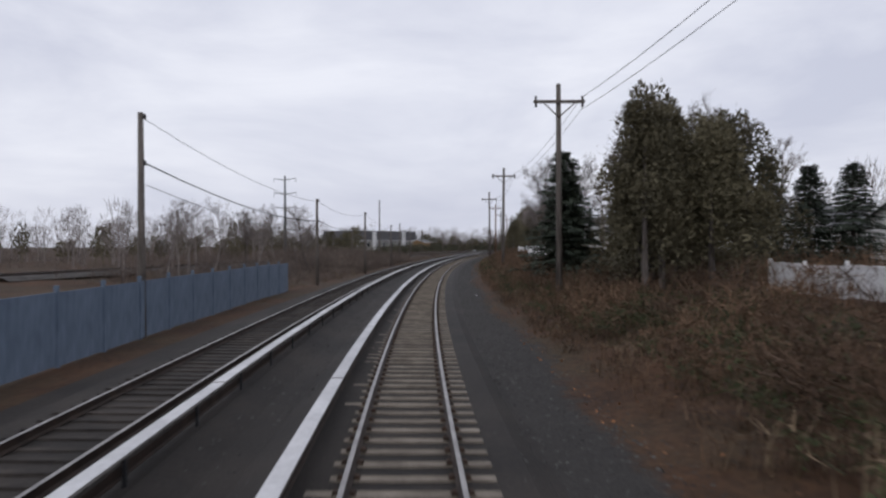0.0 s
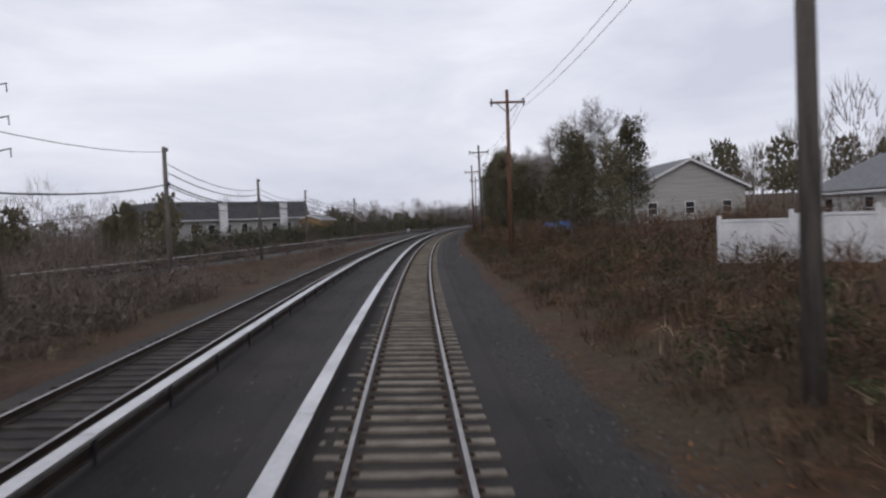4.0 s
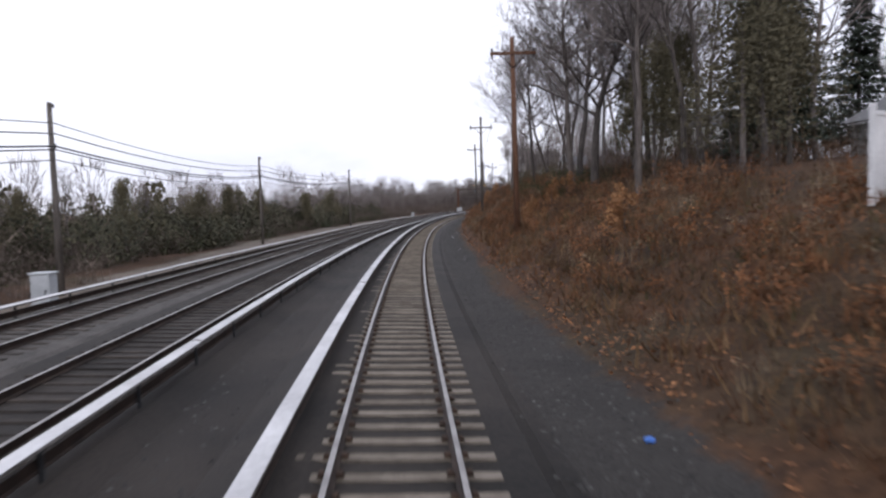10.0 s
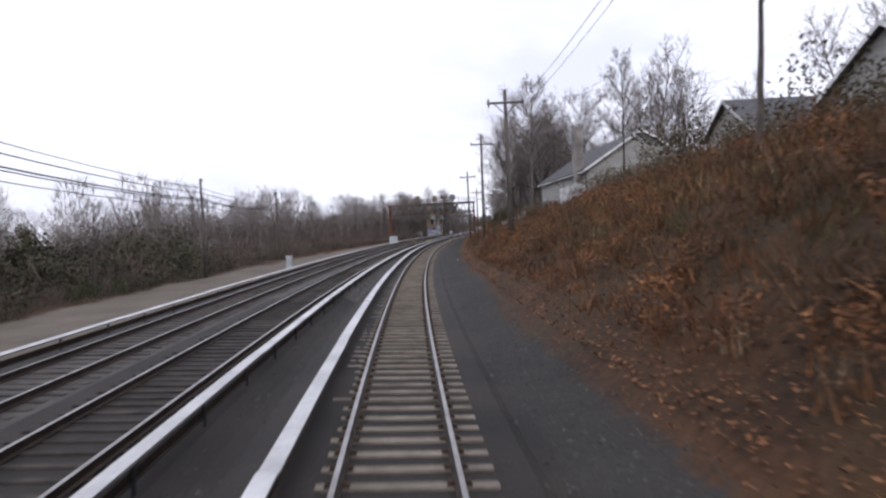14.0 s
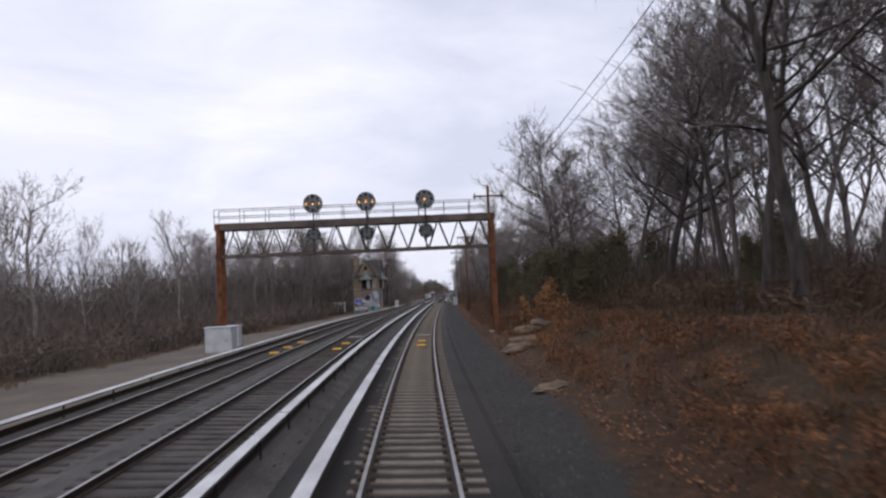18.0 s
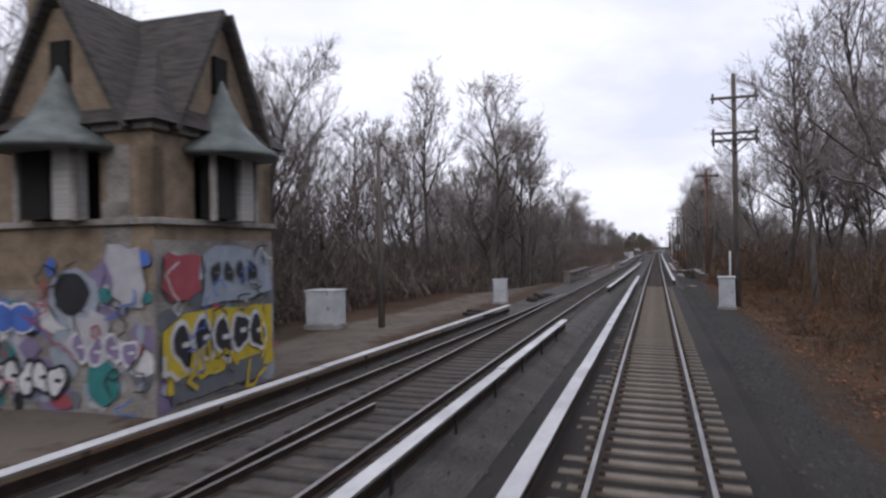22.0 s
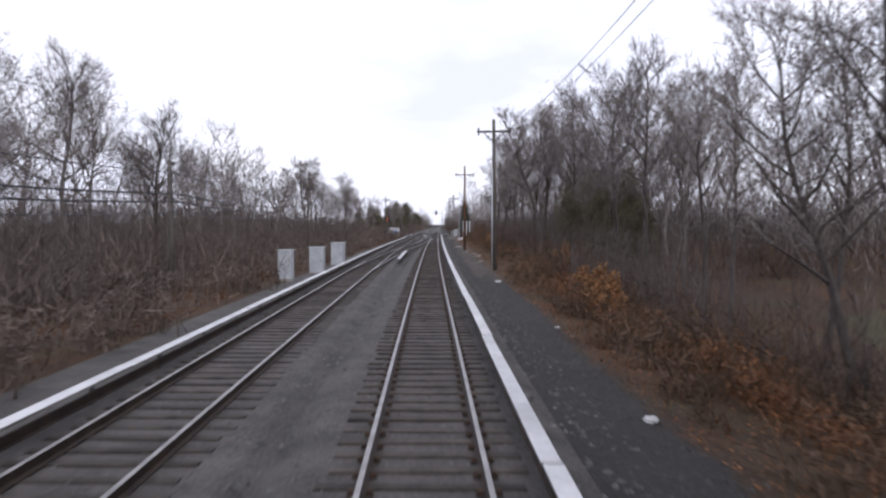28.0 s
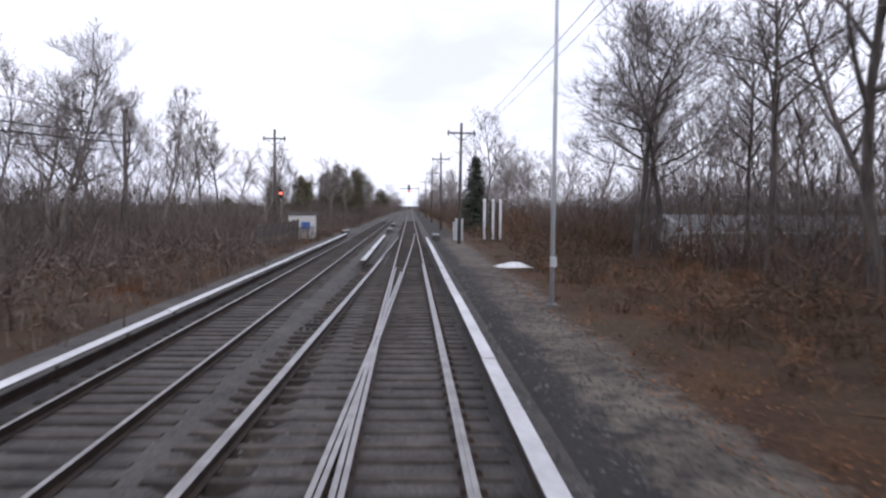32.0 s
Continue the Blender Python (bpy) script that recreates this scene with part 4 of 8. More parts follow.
wood(["bare", "slim"], 18, (292, 348), (9.5, 24), (12.5, 17.5), 6, 2.6)
wood(["slim", "bare"], 18, (350, 420), (10.5, 30), (7.5, 11.5), 7, 3)
wood(["bare", "oak", "oak", "slim"], 36, (456, 512), (11.5, 40), (14, 19.5), 8, 2.8)
wood(["bare", "oak", "oak", "slim"], 24, (512, 560), (13, 36), (13.5, 18.5), 88, 2.8)
wood(["dense"], 18, (470, 560), (14, 30), (3.5, 6.5), 9, 3.0)
wood(["bare", "slim"], 40, (560, 645), (8.5, 40), (12, 17), 10, 2.8)
wood(["bare", "slim", "oak"], 34, (648, 676), (9, 46), (14, 19), 1010, 2.6)
for s, l, h in ((567.5, 9.6, 6.5), (569.5, 11, 7), (565.5, 10.8, 5.5), (572, 9.5, 5.5), (575, 11.5, 6.5), (580, 10.5, 5)):
    tree("dense", s, l, h, one)
wood(["bare", "slim", "oak"], 10, (711, 742), (7.2, 12), (15.5, 20.5), 11, 2.4)
wood(["bare", "slim"], 6, (740, 754), (6.5, 13), (11, 15), 111, 2.2)
wood(["bare", "slim", "bare"], 9, (728, 772), (12, 22), (12.5, 16.5), 112, 3.2)
wood(["bare", "slim", "slim"], 12, (752, 800), (10.5, 16.5), (11, 15.5), 12, 2.8)
for s, l, h in ((797, 11.5, 6), (801, 13, 6.5), (806, 11.8, 5.5), (795, 14, 6)):
    tree("dense", s, l, h, one, 0.75)
    tree("slim", s + 1.5, l + 1.0, h + 3, one, 0.9)
tree("oak", 808.5, 12.9, 16, one, 0.9)
for s, l, h in ((812, 14.5, 8), (816, 16, 9), (811, 17.5, 8.5), (819, 13.8, 7), (805, 16, 8)):
    tree("dense", s, l, h, one, 0.8)
wood(["bare", "slim", "oak"], 54, (808, 940), (12, 42), (11.5, 15.5), 13, 2.8)
wood(["bare"], 30, (940, 1160), (6.5, 30), (11, 15), 14, 3.5)
tree("conifer", 952, 8.5, 10, one)
for s, l, h in ((833, 13.5, 17), (828, 12.5, 15), (841, 12.2, 16), (823, 14.5, 16)):
    tree("slim", s, l, h, one, 0.9)
for s, l, h in ((838, 17, 18), (846, 14.5, 17), (876, 12, 16), (884, 15, 17)):
    tree("oak", s, l, h, one, 0.9)
# left-hand side
wood(["bare", "slim"], 17, (58, 118), (-34, -14.5), (6, 8.5), 15, 2.6)
wood(["dense", "bare"], 22, (180, 300), (-52, -33), (4.5, 7.5), 16, 3.2)
wood(["dense", "bare", "slim"], 46, (285, 440), (-34, -21), (4.6, 7.0), 17, 2.4)
wood(["bare", "slim"], 44, (455, 575), (-56, -24), (8.0, 11.5), 18, 3.0)
wood(["bare", "bare", "slim"], 42, (572, 650), (-44, -17.5), (10.5, 14), 181, 3.0)
for s, l, h in ((590, -19, 13), (596, -22, 14.5), (586, -24, 14), (605, -17.5, 12), (612, -19, 12.5)):
    tree("bare", s, l, h, one)
wood(["bare", "oak"], 24, (655, 735), (-32, -12.5), (11.5, 16), 19, 3.4)
wood(["bare", "slim"], 14, (640, 670), (-26, -12), (14.5, 19), 191, 2.6)
wood(["bare", "slim", "oak"], 40, (735, 850), (-50, -21), (11.5, 16.5), 20, 3.2)
wood(["bare", "oak"], 34, (850, 980), (-46, -19), (10.5, 15.5), 21, 3.2)
wood(["bare", "dense"], 26, (980, 1160), (-30, -8.5), (8, 12), 22, 3.0)
tree("dense", 1010, -15, 12, one, 1.1)
tree("dense", 1018, -11, 11, one)


# low growth between the trunks, and clipped-looking evergreen hedges, as joined masses
def understory_model(seed):
    """Leafless saplings and low boughs, ten metres high before scaling."""
    rng = random.Random(seed)
    v, f = [], []
    for i in range(26):
        a, r = rng.uniform(0, 6.28), 2.6 * math.sqrt(rng.random())
        p = Vector((r * math.cos(a), r * math.sin(a), 0))
        top = rng.uniform(4.5, 10)
        d = Vector((rng.gauss(0, 0.14), rng.gauss(0, 0.14), 1.0))
        u = d.orthogonal().normalized() * 0.035
        b = len(v)
        v.extend((p - u, p + u, p + d * top))
        f.append((b, b + 1, b + 2))
        for k in range(13):
            q = p + d * top * rng.uniform(0.12, 0.95)
            e = q + Vector((rng.gauss(0, 0.7), rng.gauss(0, 0.7), rng.uniform(0.3, 1.7)))
            w = Vector((rng.gauss(0, 1), rng.gauss(0, 1), 0)).normalized() * 0.016
            b = len(v)
            v.extend((q - w, q + w, e))
            f.append((b, b + 1, b + 2))
    return v, f


def hedge_model(seed):
    """Small leaves in an uneven mound, one metre high."""
    rng = random.Random(seed)
    v, f = [], []
    cen = [(rng.gauss(0, 0.28), rng.gauss(0, 0.28), rng.uniform(0.2, 0.7), rng.uniform(0.18, 0.34)) for _ in range(7)]
    for i in range(420):
        x, y, z, r = cen[i % 7]
        d = Vector((rng.gauss(0, 1), rng.gauss(0, 1), rng.gauss(0, 1))).normalized() * r * rng.uniform(0.6, 1.05)
        p = Vector((x, y, z)) + d
        p.z = max(p.z, rng.uniform(0, 0.15))
        o = Vector((rng.gauss(0, 1), rng.gauss(0, 1), rng.gauss(0, 1))).normalized() * rng.uniform(0.013, 0.028)
        t = o.orthogonal().normalized() * rng.uniform(0.035, 0.07)
        b = len(v)
        v.extend((p - o, p + o, p + t))
        f.append((b, b + 1, b + 2))
    return v, f


# right-hand saplings that keep their dead leaves
for s, l, h in ((298.5, 8.0, 1.7), (300, 9.2, 1.6), (283, 7.5, 1.6), (514, 7.2, 2.2), (517, 8.2, 2.5), (520, 7, 1.8), (522, 8.5, 2.2), (579, 10, 3.2), (582, 11, 3), (776, 6.8, 2.0), (779, 7.2, 2.2),
                (783, 7.4, 1.8), (797, 9, 2.2), (853, 8.5, 1.8), (856, 9.2, 1.6), (360, 9, 2), (372, 8, 1.8), (352, 7, 1.4), (297.2, 6.8, 1.5)):
    tree("rusty", s, l, h, one)
BACKDROP_ALL = [(tv + cv, tf + [tuple(len(tv) + i for i in q) for q in cf]) for (tv, tf), (cv, cf) in BACKDROP]


# joined stuff: distant woods, thickets, leaf litter, loose stones
def gather(name, models, places, mat, label, category):
    """Copies of small vertex/triangle lists joined into one object. places: (model, x, y, z, turn, width, height)."""
    V, T, base = [], [], 0
    arr = [(np.array([tuple(p) for p in v], np.float32), np.array(f, np.int32)) for v, f in models]
    for k, x, y, z, a, w, h in places:
        v, f = arr[k]
        c, s = math.cos(a), math.sin(a)
        q = np.empty_like(v)
        q[:, 0], q[:, 1], q[:, 2] = (v[:, 0] * c - v[:, 1] * s) * w + x, (v[:, 0] * s + v[:, 1] * c) * w + y, v[:, 2] * h + z
        V.append(q)
        T.append(f + base)
        base += len(v)
    return tagged(new(name, bulk(name, np.concatenate(V), np.concatenate(T), mat)), label, category, kind="stuff")


def far_model(seed, twiggy):
    rng = random.Random(seed)
    v, f = [], []
    tv, tf = tube_lists((0, 0, 0), (0, 0, 6.5), 0.16, 0.05, 4)
    v += tv
    f += tf
    for i in range(150 if twiggy else 110):
        h = rng.uniform(0.28, 1.0)
        r = 3.0 * (1.05 - abs(h - 0.6) * 1.4) * math.sqrt(rng.random())
        a = rng.uniform(0, 6.28)
        p = Vector((r * math.cos(a), r * math.sin(a), h * 10))
        d = Vector((p.x * 0.25 + rng.gauss(0, 0.4), p.y * 0.25 + rng.gauss(0, 0.4), 1.0 + rng.random())).normalized()
        u = d.orthogonal().normalized()
        L, w = (rng.uniform(0.9, 2.0), 0.05) if twiggy else (rng.uniform(0.6, 1.2), 0.45)
        b = len(v)
        v.extend((p - u * w, p + u * w, p + d * L))
        f.append((b, b + 1, b + 2))
    return v, f


gather("leafless_woods", BACKDROP_ALL, BACK_PLACES, M_TWIG, "leafless woods standing behind the trackside trees", "woods")
FAR_TWIG, FAR_LEAF = [far_model(i, True) for i in range(4)], [far_model(10 + i, False) for i in range(3)]


def strew(n, s_range, l_range, size, seed, models, flat=1.0, uneven=0.2, sink=0.1):
    rng = random.Random(seed)
    out = []
    for _ in range(n):
        s, l = rng.uniform(*s_range), rng.uniform(*l_range)
        x, y = at_sl(s, l)
        k = rng.uniform(*size)
        out.append((rng.randrange(len(models)), float(x), float(y), ground_z(min(max(s, -60), 1500), l) - sink, rng.uniform(0, 6.28), k, k * flat * rng.uniform(1 - uneven * (2.2 if size[1] > 2.3 else 1), 1 + uneven)))
    return out


UNDER, HEDGE = [understory_model(300 + i) for i in range(5)], [hedge_model(330 + i) for i in range(5)]
M_UNDER = material("undergrowth_twigs", (0.066, 0.054, 0.049), (0.158, 0.131, 0.119), 0.2, 0.95, per="island", spread=0.4)
M_SHRUB = material("brown_green_shrub_leaves", (0.055, 0.048, 0.03), (0.145, 0.118, 0.075), 0.35, 0.9, per="island", spread=0.4)
M_HEDGE = material("dull_hedge_leaves", (0.026, 0.029, 0.018), (0.085, 0.078, 0.048), 0.35, 0.9, per="island", spread=0.45)
gather("undergrowth", UNDER, strew(150, (455, 560), (15, 44), (0.4, 0.75), 301, UNDER) + strew(170, (560, 648), (10, 42), (0.4, 0.75), 302, UNDER) + strew(90, (652, 679), (8.5, 16), (0.3, 0.5), 3032, UNDER) + strew(190, (648, 680), (12, 52), (0.4, 0.85), 303, UNDER) + strew(120, (652, 682), (16, 62), (0.45, 0.8), 3031, UNDER) + strew(50, (725, 772), (10, 22), (0.35, 0.55), 309, UNDER)
       + strew(60, (742, 800), (8, 14), (0.35, 0.6), 304, UNDER) + strew(260, (800, 960), (14, 46), (0.4, 0.75), 305, UNDER) + strew(110, (812, 872), (10.5, 32), (0.4, 0.8), 3051, UNDER) + strew(160, (960, 1250), (7, 40), (0.4, 0.75), 306, UNDER)
       + strew(60, (290, 345), (14, 40), (0.3, 0.55), 307, UNDER) + strew(22, (709, 740), (5.5, 9.5), (0.3, 0.6), 308, UNDER),
       M_UNDER, "grey-brown leafless undergrowth filling the woods", "undergrowth")
gather("undergrowth", UNDER, strew(190, (450, 560), (-50, -22), (0.35, 0.7), 311, UNDER) + strew(220, (560, 668), (-46, -18), (0.45, 0.85), 312, UNDER) + strew(170, (700, 790), (-44, -14), (0.4, 0.75), 313, UNDER)
       + strew(230, (790, 960), (-44, -18), (0.4, 0.75), 314, UNDER) + strew(140, (960, 1250), (-40, -10), (0.4, 0.7), 315, UNDER) + strew(50, (60, 125), (-36, -16), (0.2, 0.45), 316, UNDER),
       M_UNDER, "grey leafless undergrowth beyond the tracks", "undergrowth")
gather("hedge", HEDGE, strew(90, (165, 190), (-27, -19), (2.2, 3.6), 3211, HEDGE) + strew(190, (188, 252), (-26, -18.5), (2.9, 4.5), 321, HEDGE) + strew(190, (250, 330), (-31, -19.5), (2.8, 5.0), 322, HEDGE) + strew(240, (330, 440), (-33, -21), (3.2, 5.6), 323, HEDGE)
       + strew(26, (248, 275), (-32, -22), (4.0, 6.5), 324, HEDGE) + strew(80, (440, 500), (-34, -22), (1.5, 3.0), 325, HEDGE),
       M_HEDGE, "dull green-brown overgrown hedge beside the far track", "hedge")
gather("hedge", HEDGE, strew(60, (431, 462), (10.6, 13.5), (1.1, 1.9), 326, HEDGE) + strew(30, (340, 350), (11, 16), (1.4, 2.6), 327, HEDGE) + strew(70, (356, 420), (12.5, 17.5), (1.6, 3.2), 3271, HEDGE) + strew(40, (180, 245), (9, 14), (1.5, 3.0), 328, HEDGE) + strew(40, (38, 60), (11, 18), (1.5, 3.2), 329, HEDGE),
       M_SHRUB, "dull overgrown shrubs on the bank", "hedge")
def far_fill_model(seed):
    """A clump of distant undergrowth, dense to the ground."""
    rng = random.Random(seed)
    v, f = [], []
    for i in range(190):
        p = Vector((rng.gauss(0, 2.4), rng.gauss(0, 2.4), 7.0 * rng.random() ** 1.6 - 0.5))
        d = Vector((rng.gauss(0, 0.5), rng.gauss(0, 0.5), 1.0)) * rng.uniform(0.8, 2.0)
        u = Vector((rng.gauss(0, 1), rng.gauss(0, 1), 0)).normalized() * rng.uniform(0.025, 0.07)
        b = len(v)
        v.extend((p - u, p + u, p + d))
        f.append((b, b + 1, b + 2))
    return v, f


FILL = [far_fill_model(350 + i) for i in range(4)]
gather("far_undergrowth", FILL, strew(330, (440, 690), (-110, -46), (0.6, 1.1), 351, FILL) + strew(170, (625, 770), (-95, -32), (0.6, 1.05), 3511, FILL) + strew(420, (690, 1250), (-110, -40), (0.6, 1.1), 352, FILL) + strew(260, (455, 655), (44, 110), (0.6, 1.1), 353, FILL)
       + strew(380, (800, 1250), (42, 120), (0.6, 1.1), 354, FILL) + strew(260, (1200, 1480), (-70, -8), (0.7, 1.2), 355, FILL) + strew(260, (1200, 1480), (7, 70), (0.7, 1.2), 356, FILL)
       + strew(260, (620, 720), (-75, -20), (0.9, 1.3), 3581, FILL) + strew(190, (585, 645), (-66, -24), (1.0, 1.4), 3586, FILL) + strew(150, (560, 700), (30, 75), (0.9, 1.25), 3582, FILL) + strew(160, (770, 960), (-62, -26), (0.8, 1.15), 3583, FILL)
       + strew(170, (790, 980), (24, 60), (0.8, 1.2), 3584, FILL) + strew(130, (470, 570), (-64, -34), (0.8, 1.2), 3585, FILL) + strew(200, (760, 930), (75, 170), (0.5, 0.9), 357, FILL) + strew(160, (20, 250), (-150, -60), (0.35, 0.7), 358, FILL),
       M_UNDER, "distant grey-brown undergrowth closing the horizon", "woods")
gather("far_bare_woods", FAR_TWIG, strew(260, (100, 420), (-150, -48), (0.7, 1.15), 31, FAR_TWIG) + strew(170, (430, 700), (-110, -44), (0.9, 1.4), 32, FAR_TWIG)
       + strew(170, (700, 1200), (-110, -40), (0.7, 1.15), 33, FAR_TWIG) + strew(170, (440, 660), (38, 110), (1.0, 1.6), 34, FAR_TWIG)
       + strew(120, (800, 1200), (38, 110), (0.9, 1.4), 35, FAR_TWIG) + strew(90, (740, 900), (70, 160), (0.8, 1.2), 36, FAR_TWIG)
       + strew(120, (1160, 1500), (-60, -8), (0.8, 1.2), 37, FAR_TWIG) + strew(120, (1160, 1500), (7, 60), (0.9, 1.3), 38, FAR_TWIG)
       + strew(140, (60, 420), (45, 140), (0.8, 1.2), 39, FAR_TWIG) + strew(180, (-300, 140), (-260, -110), (0.8, 1.2), 40, FAR_TWIG),
       M_TWIG, "distant leafless woods along the horizon", "woods")
gather("far_evergreen_woods", FAR_LEAF, strew(200, (120, 430), (-120, -34), (0.45, 0.8), 41, FAR_LEAF) + strew(90, (440, 700), (30, 90), (0.4, 0.8), 42, FAR_LEAF)
       + strew(70, (440, 1200), (-80, -35), (0.3, 0.6), 43, FAR_LEAF) + strew(60, (100, 300), (40, 100), (0.5, 0.9), 44, FAR_LEAF)
       + strew(60, (740, 900), (60, 140), (0.4, 0.8), 45, FAR_LEAF), M_EVERGREEN, "distant dull-green hedges and trees", "woods")


def shrub_model(seed, stems=13, twig=4, leafy=0, wide=0.5):
    """A bush one metre high: thin arching stems with side twigs, and leaves where it has them."""
    rng = random.Random(seed)
    v, f = [], []

    def tri(a, b, c):
        i = len(v)
        v.extend((a, b, c))
        f.append((i, i + 1, i + 2))

    for _ in range(stems):
        a = rng.uniform(0, 6.28)
        p = Vector((rng.gauss(0, 0.22), rng.gauss(0, 0.22), 0))
        d = Vector((math.cos(a) * wide * rng.random(), math.sin(a) * wide * rng.random(), 0.75))
        m = p + d * rng.uniform(0.6, 0.9)
        q = m + Vector((d.x * 1.2, d.y * 1.2, rng.uniform(-0.15, 0.4)))
        u = Vector((-d.y, d.x, 0)).normalized() if d.xy.length > 1e-3 else Vector((1, 0, 0))
        w = 0.016
        tri(p - u * w, p + u * w, m)
        tri(m - u * w * 0.9, m + u * w * 0.9, q)
        for k in range(twig):
            s = p.lerp(m, rng.uniform(0.3, 1)) if k % 2 else m.lerp(q, rng.random())
            e = s + Vector((rng.gauss(0, 0.2), rng.gauss(0, 0.2), rng.gauss(0.08, 0.16)))
            o = Vector((rng.gauss(0, 1), rng.gauss(0, 1), rng.gauss(0, 1))).normalized() * 0.013
            tri(s - o, s + o, e)
            for _ in range(leafy):
                c = s.lerp(e, rng.random()) + Vector((rng.gauss(0, 0.06), rng.gauss(0, 0.06), rng.gauss(0, 0.06)))
                o = Vector((rng.gauss(0, 1), rng.gauss(0, 1), rng.gauss(0, 1))).normalized()
                t = o.orthogonal().normalized()
                tri(c - o * 0.03, c + o * 0.03, c + t * 0.085)
    return v, f


THIN = [shrub_model(i, 15, 5) for i in range(5)]
LEAFY = [shrub_model(20 + i, 9, 4, 3) for i in range(4)]
BRAM = [shrub_model(40 + i, 10, 3, 4, 0.9) for i in range(3)]
STRAW = [shrub_model(60 + i, 16, 1, 0, 0.35) for i in range(3)]

R_BRUSH = (strew(110, (428, 462), (8.0, 9.4), (0.4, 0.9), 5411, THIN) + strew(240, (428, 464), (10, 14), (0.8, 1.7), 5412, THIN) + strew(400, (422, 464), (5.4, 9.4), (0.4, 0.9), 541, THIN) + strew(380, (222, 264), (5.8, 12), (0.35, 0.75), 542, THIN) + strew(520, (-5, 110), (5.9, 9.5), (0.7, 1.35), 511, THIN) + strew(663, (-5, 230), (4.6, 7), (0.35, 0.8), 51, THIN) + strew(1193, (-5, 230), (6.5, 13), (0.8, 1.5), 52, THIN) + strew(437, (-5, 230), (13, 26), (1.0, 1.9), 53, THIN)
           + strew(420, (230, 282), (5.2, 14), (0.3, 0.65), 54, THIN) + strew(850, (282, 460), (5.2, 14), (0.5, 1.1), 544, THIN) + strew(120, (230, 282), (12, 24), (0.3, 0.7), 55, THIN) + strew(360, (282, 460), (12, 30), (0.8, 1.5), 555, THIN)
           + strew(556, (460, 660), (5, 10), (0.4, 1.0), 56, THIN) + strew(795, (460, 660), (9, 26), (0.9, 2.2), 57, THIN)
           + strew(520, (640, 676), (5.6, 13), (0.5, 1.25), 575, THIN) + strew(202, (708, 740), (4.6, 9), (0.5, 1.3), 58, THIN) + strew(327, (740, 800), (5, 14), (0.6, 1.7), 580, THIN) + strew(861, (800, 960), (6.5, 26), (0.5, 1.8), 59, THIN) + strew(464, (960, 1200), (6, 20), (1.2, 2.6), 60, THIN))
gather("dry_brush", THIN, R_BRUSH, M_BRUSH, "tangled dry brown brush on the trackside bank", "brush")
L_BRUSH = (strew(737, (50, 240), (-20, -9.6), (0.5, 1.3), 61, THIN) + strew(527, (60, 300), (-34, -16), (1.0, 2.2), 62, THIN) + strew(800, (280, 560), (-28, -20.2), (0.8, 2.2), 63, THIN)
           + strew(900, (560, 665), (-34, -17.5), (1.2, 2.8), 64, THIN) + strew(948, (700, 960), (-26, -8.4), (0.9, 2.2), 65, THIN) + strew(421, (960, 1200), (-22, -8), (1.2, 2.6), 66, THIN)
           + strew(420, (500, 660), (-24, -18.5), (1.0, 2.4), 67, THIN))
L_BRUSH += strew(420, (86, 142), (-23, -10.2), (0.9, 1.9), 68, THIN)
gather("grey_brush", THIN, L_BRUSH, M_BRUSHL, "grey-brown leafless thicket beside the far track", "brush")
gather("leafy_brush", LEAFY, strew(260, (255, 320), (5.4, 13), (0.5, 1.1), 71, LEAFY) + strew(420, (320, 425), (4.8, 14), (0.4, 1.2), 72, LEAFY) + strew(270, (455, 530), (5.0, 10), (0.4, 1.0), 73, LEAFY) + strew(50, (424, 458), (5.4, 9), (0.3, 0.65), 731, LEAFY)
       + strew(120, (530, 660), (6, 16), (0.4, 1.1), 74, LEAFY) + strew(60, (648, 672), (6, 12), (0.5, 1.3), 745, LEAFY) + strew(130, (760, 800), (6.5, 9.5), (0.5, 1.2), 75, LEAFY) + strew(150, (800, 900), (7, 16), (0.4, 1.1), 76, LEAFY),
       M_LEAF, "low bushes with rust-orange dead oak leaves", "brush")
gather("bramble", BRAM, strew(420, (-5, 225), (5.0, 12), (0.5, 1.1), 81, BRAM) + strew(170, (0, 105), (5.9, 9), (0.5, 1.0), 811, BRAM) + strew(90, (224, 262), (6, 11), (0.5, 0.9), 812, BRAM) + strew(120, (300, 340), (9, 16), (0.6, 1.2), 82, BRAM) + strew(90, (270, 420), (-24, -19.5), (0.8, 1.6), 83, BRAM),
       M_GREENB, "dull green bramble among dry stems", "brush")
gather("dead_stems", STRAW, strew(150, (-5, 120), (5.0, 10), (0.5, 1.2), 91, STRAW) + strew(170, (180, 215), (7, 11), (0.6, 1.2), 92, STRAW) + strew(160, (225, 345), (5, 12), (0.5, 1.1), 93, STRAW)
       + strew(90, (345, 470), (5, 12), (0.4, 0.9), 94, STRAW) + strew(60, (80, 260), (-16, -9.5), (0.4, 0.8), 95, STRAW), M_STRAW, "pale dead weed stems", "weeds")


def tuft_model(seed):
    """A tuft of dead grass and low weeds, one metre high before scaling."""
    rng = random.Random(seed)
    v, f = [], []
    for _ in range(17):
        p = Vector((rng.gauss(0, 0.42), rng.gauss(0, 0.42), -0.05))
        d = Vector((rng.gauss(0, 0.5), rng.gauss(0, 0.5), 1.0)) * rng.uniform(0.45, 1.05)
        u = Vector((rng.gauss(0, 1), rng.gauss(0, 1), 0)).normalized() * rng.uniform(0.02, 0.06)
        b = len(v)
        v.extend((p - u, p + u, p + d))
        f.append((b, b + 1, b + 2))
    return v, f


